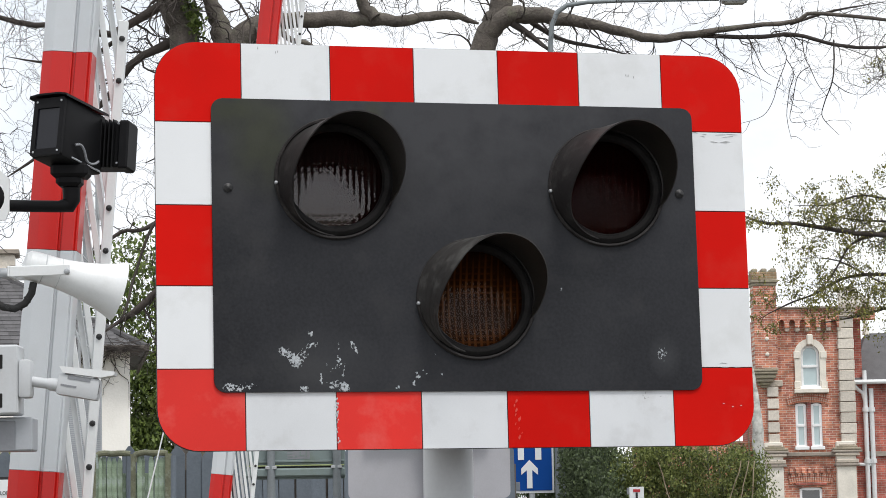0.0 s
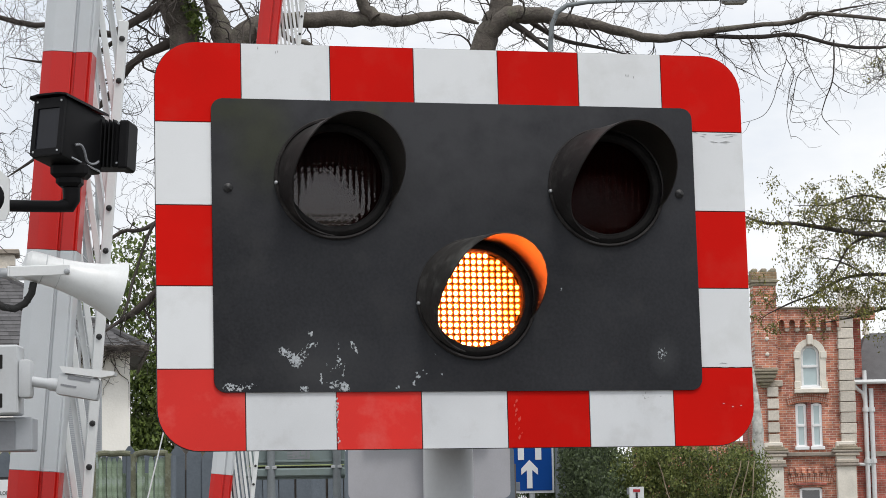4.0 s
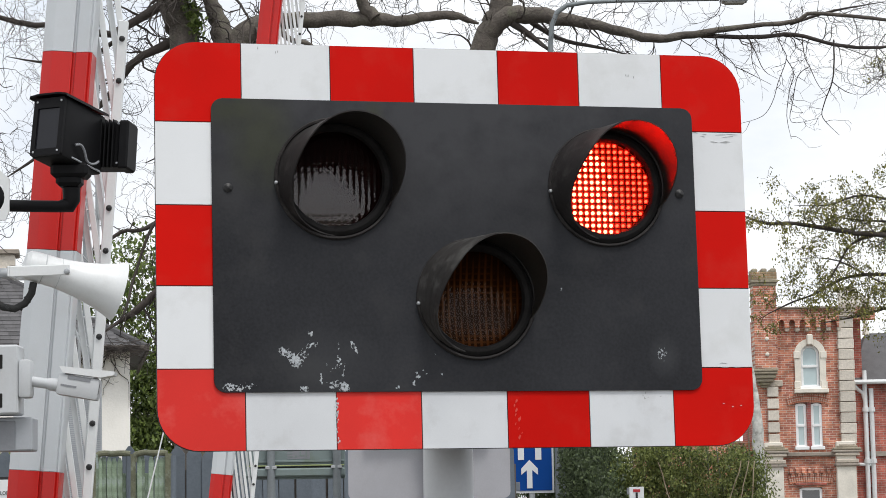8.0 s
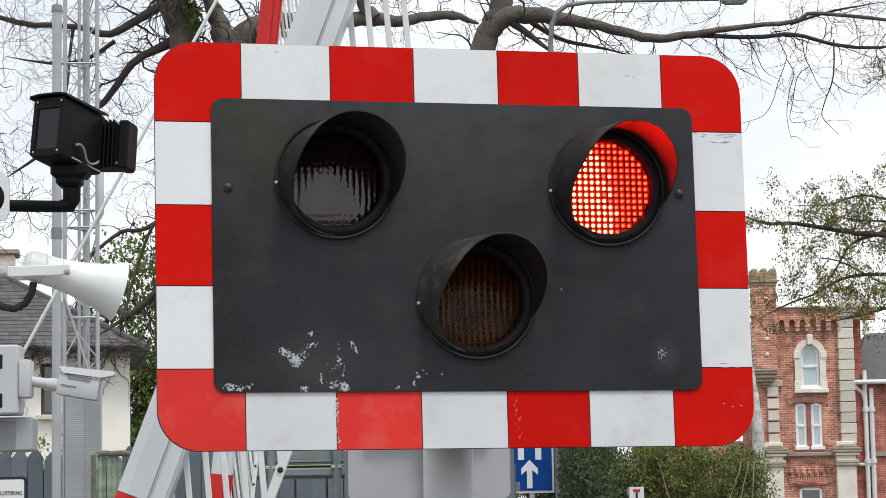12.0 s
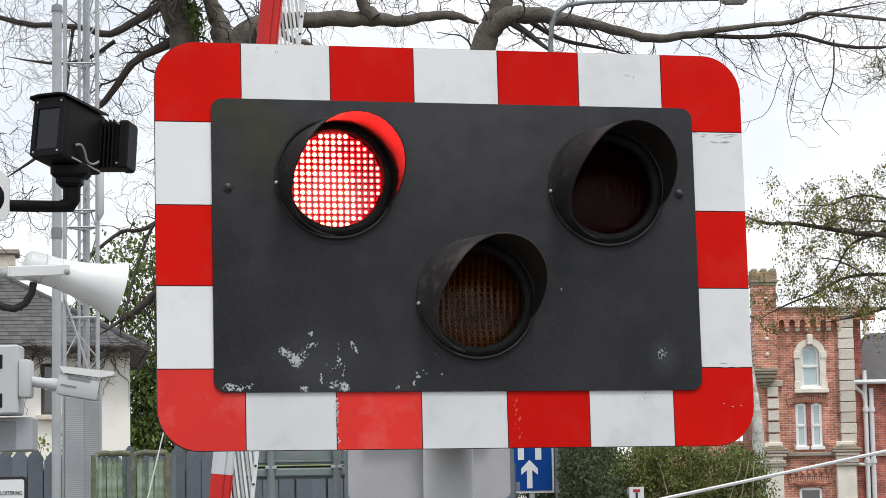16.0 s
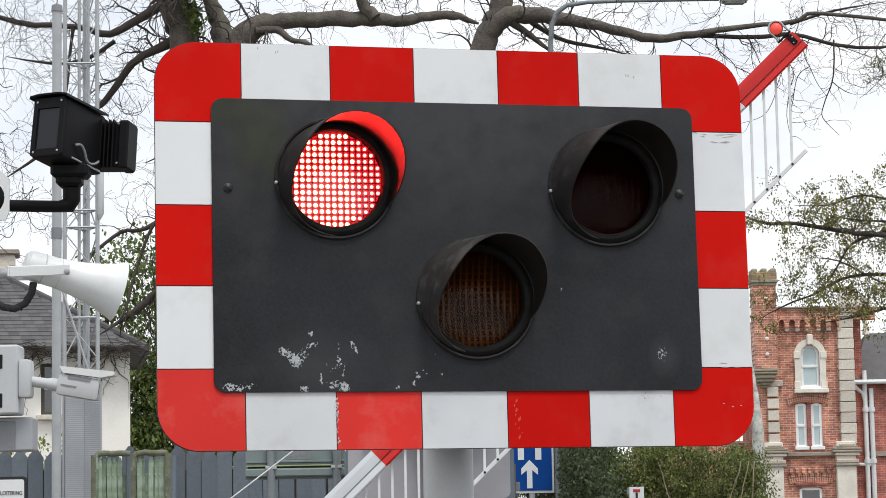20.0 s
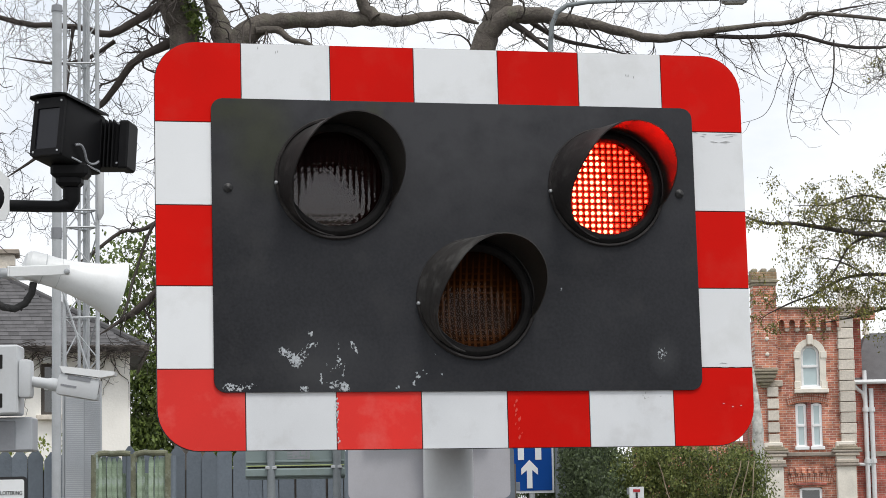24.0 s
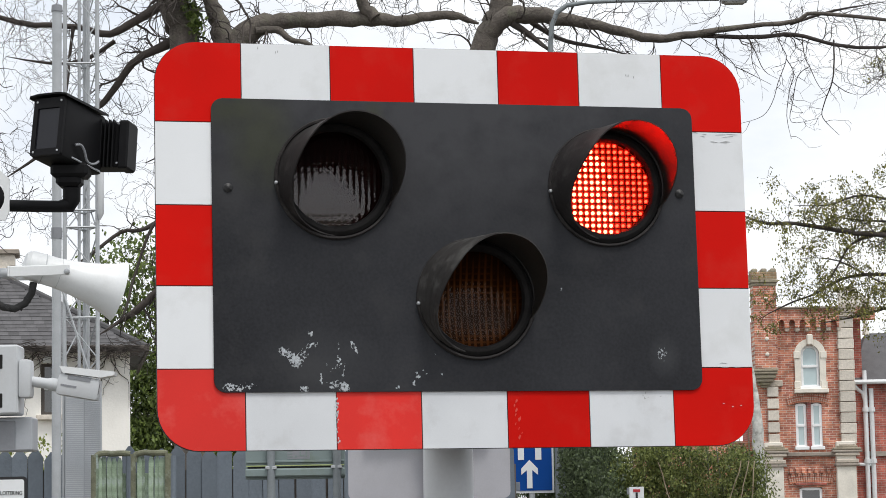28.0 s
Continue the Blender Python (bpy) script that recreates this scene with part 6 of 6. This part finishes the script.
def make_bare_trees():
    rng = random.Random(21)
    # ivy-grown tree beside the mast
    t = thing("bare_tree", pose(-3.1, 30.0, rise(30)), "large bare tree with spreading limbs and ivy on trunk", "tree", "bare trees")
    off = t.matrix_basis.inverted()
    bm = bmesh.new()
    trunk = [(-3.05, rise(30), 0.36), (-3.08, 1.8, 0.26), (-3.1, 3.2, 0.225), (-3.13, 6.0, 0.215), (-3.19, 8.29, 0.19), (-3.26, 8.55, 0.20), (-3.38, 9.13, 0.188), (-3.52, 10.0, 0.153), (-3.6, 12.0, 0.10)]
    limbs = [limb(bm, trunk, 30.0, rng, 0.04, 14)]
    second = [(-3.1, 6.4, 0.20), (-2.84, 7.6, 0.185), (-2.70, 8.1, 0.165), (-2.76, 8.54, 0.125), (-2.87, 8.83, 0.091), (-2.96, 9.26, 0.07), (-3.0, 10.5, 0.04)]
    limbs.append(limb(bm, second, 30.05, rng, 0.04, 12))
    reach = [(-2.84, 7.5, 0.19), (-2.57, 8.16, 0.185), (-2.36, 8.44, 0.155), (-1.97, 8.54, 0.105), (-1.54, 8.54, 0.098), (-0.97, 8.58, 0.098), (-0.55, 8.52, 0.072), (-0.12, 8.58, 0.063), (0.17, 8.59, 0.058), (0.50, 8.48, 0.05)]
    limbs.append(limb(bm, reach, 30.0, rng, 0.06, 12))
    limbs.append(limb(bm, [(-0.80, 8.56, 0.085), (-0.95, 8.74, 0.075), (-1.05, 9.09, 0.06), (-1.2, 10.2, 0.03)], 30.0, rng, 0.05, 10))
    limbs.append(limb(bm, [(-2.3, 8.40, 0.05), (-2.05, 8.42, 0.05), (-1.85, 8.28, 0.035), (-1.66, 8.22, 0.028), (-1.5, 8.14, 0.02)], 29.9, rng, 0.05, 8))
    part("trunk", bm, BARK, t, "grey-brown mossy trunk and limbs", off, smooth=60)
    bm = bmesh.new()
    side = [limb(bm, [(-3.3, 8.9, 0.075), (-3.81, 8.59, 0.055), (-4.13, 8.4, 0.048), (-4.59, 8.53, 0.034), (-5.09, 8.56, 0.035), (-5.52, 8.67, 0.031), (-5.95, 8.81, 0.028)], 30.0, rng, 0.12, 8),
            limb(bm, [(-3.2, 8.40, 0.07), (-3.74, 8.16, 0.052), (-3.92, 8.02, 0.05), (-4.24, 7.63, 0.040), (-4.52, 7.38, 0.028), (-5.09, 6.93, 0.024), (-5.51, 6.68, 0.021)], 30.1, rng, 0.12, 8),
            limb(bm, [(-3.13, 6.3, 0.05), (-3.68, 5.94, 0.028), (-4.0, 5.9, 0.024), (-4.38, 5.6, 0.021), (-4.66, 5.43, 0.014)], 30.0, rng, 0.1, 7),
            limb(bm, [(-3.4, 6.1, 0.026), (-3.61, 5.94, 0.021), (-3.82, 5.34, 0.017), (-3.95, 4.85, 0.016), (-4.17, 4.64, 0.010)], 29.9, rng, 0.1, 7),
            limb(bm, [(-3.13, 5.5, 0.05), (-3.55, 5.15, 0.04), (-3.8, 4.92, 0.045), (-4.3, 4.62, 0.02)], 29.8, rng, 0.1, 7),
            limb(bm, [(-4.59, 8.53, 0.026), (-4.65, 8.15, 0.02), (-4.68, 7.7, 0.014), (-4.8, 7.55, 0.01)], 30.0, rng, 0.1, 6),
            limb(bm, [(-4.1, 8.36, 0.03), (-4.45, 8.14, 0.024), (-4.9, 8.1, 0.02), (-5.5, 8.22, 0.014)], 30.2, rng, 0.1, 6)]
    store = []
    for line in side:
        clothe(bm, line, rng, 0.24, 0.75, 2, 0.02, store)
    for line in limbs:
        clothe(bm, [p for p in line if p.z > 5.0], rng, 0.36, 0.8, 2, 0.03, store, 0.12)
    for k in range(9):
        a = rng.uniform(0, 6.28)
        sprout(bm, (-3.4 + rng.uniform(-0.2, 0.2), 30.0, rng.uniform(8.6, 11.6)), (math.cos(a), 0.6 * math.sin(a), 0.5), 0.03, rng.uniform(1.4, 2.6), rng, 3, 0.0, store, 0.5)
    # fine outer twigs that hang before the sky
    for k in range(64):
        sprout(bm, (rng.uniform(-6.0, -3.3), 30.3 + rng.uniform(-0.8, 0.8), rng.uniform(5.9, 9.3)), (rng.gauss(-0.3, 0.7), rng.gauss(0, 0.3), rng.gauss(-0.2, 0.5)), 0.006, rng.uniform(0.5, 1.2), rng, 2, 0.03, store, 0.5)
    tagged(part("twig_mass", bm, TWIG, t, "dark bare branches and twigs", off, smooth=60), kind="stuff")
    spots = []
    for _ in range(150):
        z = rng.gauss(8.56, 0.13)
        spots.append((-3.05 - 0.30 * (z - 8.5) + rng.gauss(0, 0.055), 29.76 + rng.uniform(-0.05, 0.05), z))
    ob = leaves("ivy", t, spots, 0.105, FRESH, "green ivy on the trunk", rng)
    ob.matrix_basis = off
    # second tree with a long limb
    t = thing("bare_tree", pose(0.1, 32.0, rise(32)), "bare tree with one long arching limb", "tree", "bare trees")
    off = t.matrix_basis.inverted()
    bm = bmesh.new()
    limbs = [limb(bm, [(-0.1, rise(32), 0.36), (0.0, 2.2, 0.26), (0.1, 4.5, 0.235), (0.25, 6.92, 0.215), (0.54, 8.40, 0.168), (0.69, 8.80, 0.162), (0.82, 9.09, 0.15), (0.95, 9.67, 0.12), (1.1, 11.5, 0.06)], 32.0, rng, 0.04, 14)]
    arch = [(0.66, 8.72, 0.12), (0.86, 8.93, 0.125), (1.16, 8.96, 0.112), (1.69, 8.91, 0.089), (2.29, 8.75, 0.067), (2.82, 8.61, 0.060), (3.27, 8.64, 0.052), (3.88, 8.73, 0.037), (4.72, 8.81, 0.030), (5.02, 8.91, 0.026), (5.99, 8.79, 0.022), (6.53, 8.64, 0.015)]
    limbs.append(limb(bm, arch, 31.95, rng, 0.06, 12))
    part("trunk", bm, BARK, t, "grey-brown trunk and long limb", off, smooth=60)
    bm = bmesh.new()
    side = [limb(bm, [(3.4, 8.66, 0.034), (4.2, 8.62, 0.03), (4.75, 8.66, 0.028), (5.3, 8.52, 0.024), (5.9, 8.47, 0.02), (6.5, 8.60, 0.012)], 31.9, rng, 0.08, 7),
            limb(bm, [(0.95, 8.88, 0.055), (1.3, 8.62, 0.037), (1.57, 8.40, 0.03)], 31.9, rng, 0.05, 7),
            limb(bm, [(1.2, 8.95, 0.04), (1.6, 8.68, 0.03), (2.1, 8.55, 0.022), (2.7, 8.4, 0.015)], 32.1, rng, 0.08, 7),
            limb(bm, [(4.7, 8.80, 0.02), (5.3, 8.98, 0.016), (6.0, 9.1, 0.012)], 32.0, rng, 0.08, 6),
            limb(bm, [(5.26, 8.56, 0.011), (5.25, 8.26, 0.010), (5.22, 7.99, 0.009), (5.10, 7.69, 0.007), (5.08, 7.50, 0.006), (5.29, 7.27, 0.004)], 31.9, rng, 0.03, 6)]
    for line in side[:4]:
        clothe(bm, line, rng, 0.15, 0.6, 2, 0.05, store)
    clothe(bm, side[4], rng, 0.16, 0.35, 1, 0.08, store)
    clothe(bm, limbs[1], rng, 0.18, 0.75, 2, 0.06, store, 0.16)
    clothe(bm, [p for p in limbs[0] if p.z > 7.5], rng, 0.18, 0.8, 2, 0.02, store, 0.1)
    # crooked twigs that hang from the long limb
    hung = [[(4.5, 8.62), (4.57, 8.46), (4.62, 8.31), (4.5, 8.0), (4.42, 7.74), (4.28, 7.55), (3.99, 7.46)], [(4.62, 8.31), (4.71, 8.11), (4.65, 7.89), (4.6, 7.54), (4.65, 7.23)],
            [(4.84, 8.59), (4.86, 8.34), (4.92, 8.19), (5.01, 7.96), (5.13, 7.79)], [(4.92, 8.2), (4.77, 8.08), (4.7, 7.77), (4.67, 7.47), (5.03, 7.51)],
            [(5.22, 7.99), (5.38, 7.87), (5.55, 7.81)], [(4.11, 8.65), (4.2, 8.43), (4.32, 8.16), (4.49, 8.04)], [(3.93, 8.22), (4.15, 8.11), (4.41, 7.97)],
            [(5.28, 8.5), (5.59, 8.37), (5.95, 8.23)], [(5.96, 8.63), (5.82, 8.4), (5.9, 8.09), (5.72, 7.87), (5.57, 7.76)], [(5.31, 8.87), (5.54, 8.96), (5.76, 9.0)]]
    for line in hung:
        m = len(line)
        stem = limb(bm, [(x, z, 0.0065 - 0.003 * i / m) for i, (x, z) in enumerate(line)], 31.9, rng, 0.03, 5)
        clothe(bm, stem, rng, 0.20, 0.26, 1, 0.03, store, 0.5, fork=0.35)
    for k in range(16):
        x = rng.uniform(5.5, 6.4)
        sprout(bm, (x, 32 + rng.uniform(-0.5, 0.5), rng.uniform(7.9, 9.2)), (rng.gauss(0, 0.8), rng.gauss(0, 0.2), rng.gauss(0, 0.6)), 0.005, rng.uniform(0.4, 0.8), rng, 2, 0.0, store, 0.5)
    for k in range(38):
        x = rng.uniform(-2.4, 3.6)
        sprout(bm, (x, 31 + rng.uniform(-0.6, 0.6), rng.uniform(8.9, 9.6)), (rng.gauss(0, 0.7), rng.gauss(0, 0.2), -0.5), 0.007, rng.uniform(0.5, 1.1), rng, 2, 0.06, store, 0.5)
    tagged(part("twig_mass", bm, TWIG, t, "dark bare branches and twigs", off, smooth=60), kind="stuff")


make_bare_trees()


def make_spring_tree():
    rng = random.Random(33)
    t = thing("spring_tree", pose(8.3, 33.0, rise(33)), "tree in young yellow-green spring leaf", "tree")
    off = t.matrix_basis.inverted()
    bm = bmesh.new()
    limbs = [limb(bm, [(8.3, rise(33), 0.30), (8.25, 3.0, 0.24), (8.2, 6.0, 0.20), (8.1, 9.0, 0.14), (8.0, 12.0, 0.07)], 33.0, rng, 0.04, 12)]
    part("trunk", bm, BARK, t, "grey-brown trunk", off, smooth=60)
    bm = bmesh.new()
    arms = [[(8.2, 5.5, 0.10), (7.07, 5.85, 0.054), (6.06, 6.03, 0.038), (5.54, 6.07, 0.031), (5.15, 6.13, 0.031), (4.77, 6.19, 0.027), (4.38, 6.19, 0.023), (4.0, 6.33, 0.012)],
            [(8.2, 5.2, 0.08), (7.06, 5.62, 0.038), (6.44, 5.54, 0.031), (5.59, 5.52, 0.023), (5.12, 5.3, 0.015), (4.73, 5.16, 0.012), (4.34, 4.97, 0.009)],
            [(6.07, 6.10, 0.031), (5.77, 6.03, 0.027), (5.53, 5.88, 0.015), (5.28, 5.49, 0.012), (5.04, 5.27, 0.008)],
            [(8.2, 6.6, 0.07), (7.11, 6.71, 0.038), (6.33, 6.49, 0.023), (5.71, 6.58, 0.015), (5.24, 6.45, 0.012), (4.77, 6.45, 0.008)],
            [(8.2, 4.6, 0.06), (7.03, 4.92, 0.031), (6.27, 5.09, 0.023), (5.65, 4.95, 0.015), (5.03, 4.84, 0.009)],
            [(8.2, 6.9, 0.06), (7.0, 7.05, 0.03), (6.4, 6.85, 0.02), (6.0, 6.7, 0.010)],
            [(8.1, 7.6, 0.08), (7.2, 8.1, 0.04), (6.5, 8.3, 0.02), (6.0, 8.25, 0.012)],
            [(8.2, 7.0, 0.06), (7.1, 7.25, 0.03), (6.5, 7.3, 0.014), (6.2, 7.25, 0.008)],
            [(8.2, 6.2, 0.06), (7.05, 6.3, 0.03), (6.3, 6.25, 0.02), (5.6, 6.3, 0.012), (5.0, 6.45, 0.007)],
            [(8.2, 5.0, 0.05), (7.0, 5.3, 0.025), (6.2, 5.3, 0.016), (5.4, 5.7, 0.010), (4.9, 5.75, 0.006)]]
    store = []
    lines = [limb(bm, a, 33.0, rng, 0.12, 7) for a in arms]
    for i, line in enumerate(lines):
        clothe(bm, line, rng, 0.12, 0.55, 2, 0.02, store, 0.28)
    tagged(part("twig_mass", bm, TWIG, t, "thin dark branches and twigs", off, smooth=60), kind="stuff")
    spots = []
    for pts in store:
        if pts[0].x > 7.6:
            continue
        for p in pts[1:]:
            k = 9 if p.z < 6.6 else (9 if p.z < 7.4 else 5)
            for _ in range(k):
                if rng.random() < 0.32:
                    spots.append((p.x + rng.gauss(0, 0.045), p.y + rng.gauss(0, 0.05), p.z + rng.gauss(0, 0.04) - 0.015))
    rng.shuffle(spots)
    spots = spots[:42000]
    ob = leaves("crown", t, spots, 0.040, SPRING, "sparse small yellow-green leaves", rng)
    ob.matrix_basis = off


make_spring_tree()


def make_bushes():
    rng = random.Random(40)
    # leafy tree beside the white house
    t = thing("leafy_tree", pose(-6.2, 50.5, rise(50)), "dense green leafy tree behind the white house", "tree")
    off = t.matrix_basis.inverted()
    bm = bmesh.new()
    stems = [limb(bm, [(-6.2 + a, rise(50), 0.14), (-6.3 + a, 3.0, 0.11), (-6.4 + 1.4 * a, 6.0, 0.06), (-6.6 + 1.7 * a, 8.0, 0.02)], 50.5, rng, 0.1, 8) for a in (-0.4, 0.3, 1.1)]
    store = []
    for line in stems:
        clothe(bm, line, rng, 0.3, 1.0, 2, 0.0, store)
    tagged(part("trunk", bm, TWIG, t, "thin dark stems", off, smooth=60))
    spots = []
    for _ in range(1700):
        x, z = rng.uniform(-7.6, -3.9), rng.uniform(2.0, 8.4)
        top = 8.3 - 1.0 * max(0.0, abs(x + 6.3) - 0.6) if x < -6.3 else 8.2 - 0.35 * max(0.0, x + 5.8)
        if z > top + rng.gauss(0, 0.15):
            continue
        y = 50.5 + rng.gauss(0, 0.5)
        dense = 1.0 if z < 5.8 else (0.30 if x < -5.6 else 0.5)
        for _ in range(36):
            if rng.random() < dense:
                spots.append((x + rng.gauss(0, 0.16), y + rng.gauss(0, 0.16), z + rng.gauss(0, 0.13)))
    ob = leaves("crown", t, spots, 0.115, FRESH, "mid-green leaves with gaps", rng)
    ob.matrix_basis = off
    # ivy bank and hedge under the villa
    h = thing("ivy_hedge", pose(3.2, 38.5, rise(38)), "tall mixed hedge of dark ivy and shrubs", "hedge")
    off = h.matrix_basis.inverted()
    bm = bmesh.new()
    for k in range(40):
        x = rng.uniform(0.6, 4.8)
        pts = [Vector((x, 38.6, rise(38)))]
        for i in range(7):
            pts.append(pts[-1] + Vector((rng.gauss(0, 0.08), rng.gauss(0, 0.06), 0.42)))
        tube(bm, pts, [0.025 * (1 - 0.1 * i) for i in range(8)], 5, caps=False)
    tagged(part("stem_mass", bm, MOSS, h, "bare stems among the leaves", off, smooth=60), kind="stuff")
    for k in range(4):
        x = 3.75 + 0.27 * k + rng.uniform(-0.08, 0.08)
        pts = [Vector((x, 37.5, 1.6))]
        dx = rng.uniform(-0.06, 0.09)
        for i in range(9):
            pts.append(pts[-1] + Vector((dx + rng.gauss(0, 0.009), rng.gauss(0, 0.03), 0.17)))
        part("stem", tube(bmesh.new(), smooth_line(pts), 0.0075, 6, caps=False), PALE_STEM, h, "bare pale-brown stem", off, smooth=60)
    def bank(x0, x1, ztop, n, per, y0):
        out = []
        for _ in range(n):
            x, z = rng.uniform(x0, x1), rng.uniform(1.2, ztop)
            y = y0 + rng.gauss(0, 0.34)
            for _ in range(per):
                out.append((x + rng.gauss(0, 0.12), y + rng.gauss(0, 0.10), z + rng.gauss(0, 0.07)))
        return out
    ob = leaves("ivy_leaves", h, bank(0.2, 2.6, 3.5, 520, 120, 38.3) + [q for q in bank(1.4, 2.0, 3.45, 210, 60, 30.5) if q[0] > 1.39], 0.052, IVY, "dark glossy ivy leaves", rng)
    ob.matrix_basis = off
    ob = leaves("shrub_leaves", h, bank(2.0, 4.95, 3.36, 560, 130, 38.6), 0.050, HEDGE_GREEN, "mixed green shrub leaves", rng)
    ob.matrix_basis = off
    # low yellow-green shrub behind the board fence
    s = thing("garden_shrub", pose(-4.3, 25.0, rise(25)), "yellow-green shrub peeping over the fence", "shrub")
    off = s.matrix_basis.inverted()
    bm = bmesh.new()
    for k in range(14):
        x = rng.uniform(-4.7, -3.7)
        tube(bm, [(x, 25.0, rise(25)), (x + rng.gauss(0, 0.05), 25, 2.2), (x + rng.gauss(0, 0.1), 25, 2.95)], [0.012, 0.009, 0.004], 5, caps=False)
    tagged(part("stem_mass", bm, TWIG, s, "thin stems", off), kind="stuff")
    spots = []
    for _ in range(70):
        x = rng.uniform(-4.75, -3.55)
        z = rng.uniform(2.2, 3.10 + 0.10 * math.sin(9 * x))
        spots += [(x + rng.gauss(0, 0.05), 25.0 + rng.gauss(0, 0.08), z + rng.gauss(0, 0.04)) for _ in range(22)]
    ob = leaves("leaves", s, spots, 0.05, leaf_material("yellow_shrub_leaves", (0.10, 0.13, 0.02), (0.36, 0.42, 0.08)), "bright yellow-green leaves", rng)
    ob.matrix_basis = off
    # pale mottled trunk before the villa
    p = thing("pale_tree_trunk", pose(9.95, 74.0, rise(74)), "pale mottled tree trunk before the villa", "tree")
    off = p.matrix_basis.inverted()
    bm = bmesh.new()
    line = limb(bm, [(9.52, rise(74), 0.26), (9.50, 3.0, 0.19), (9.47, 4.7, 0.17), (9.44, 5.6, 0.15), (9.36, 6.3, 0.12), (9.26, 7.4, 0.08), (9.2, 8.6, 0.03)], 74.0, rng, 0.02, 12)
    part("trunk", bm, PALE_BARK, p, "pale bark in mottled patches", off, smooth=60)


make_bushes()


# ---- motion of barriers and lamps ----
def lamp_rows(spans, at, swing):
    """spans: (on, off) seconds; the unit swings behind the lens in one step and back."""
    dt = 1.0 / FPS
    away, facing = at @ pose(0, 0, 0, 0, -swing, 0), at
    rows = [(0.0, away)]
    for on, off in spans:
        rows += [(on - dt, away), (on, facing), (off - dt, facing), (off, away)]
    rows.append((28.0, away if spans[-1][1] < 28.0 else facing))
    return [r for r in rows if r[0] <= 28.0]


FLASH = 0.7668


def motions():
    for (boom, rods, rail, drop), base, angles, slack in ((NEAR_BOOM, NEAR_BASE, NEAR_ANGLES, 7.6), (FAR_BOOM, FAR_BASE, FAR_ANGLES, 6.5)):
        walk(boom, boom_rows(angles, base))
        for rod, (s, y, z) in rods:
            walk(rod, [(t, pose(s, y, z, 0, 90 - rod_angle(a, slack), 0)) for t, a in angles])
        y, z = rods[0][1][1:]
        walk(rail, [(t, pose(-drop * math.cos(radians(rod_angle(a, slack))), y - 0.012, z - drop * math.sin(radians(rod_angle(a, slack))))) for t, a in angles])
    left = [(5.80, 6.24)]
    right = [(5.567, 5.867)]
    k = 0
    while 6.655 + FLASH * k < 28.0:
        on = 6.655 + FLASH * k
        right.append((round((on - 0.385) * FPS) / FPS, math.ceil((on - 0.005) * FPS) / FPS))
        left.append((round(on * FPS) / FPS, round((on + 0.372) * FPS) / FPS))
        k += 1
    right.append((round((6.655 + FLASH * k - 0.385) * FPS) / FPS, 28.2))
    left = [s for s in left if s[0] < 27.95]
    right = [s for s in right if s[0] < 27.95]
    for key, spans in (("left", left), ("right", right), ("amber", [(1.1, 5.4)])):
        drum, at, swing = DRUMS[key]
        walk(drum, lamp_rows(spans, at, swing))


motions()
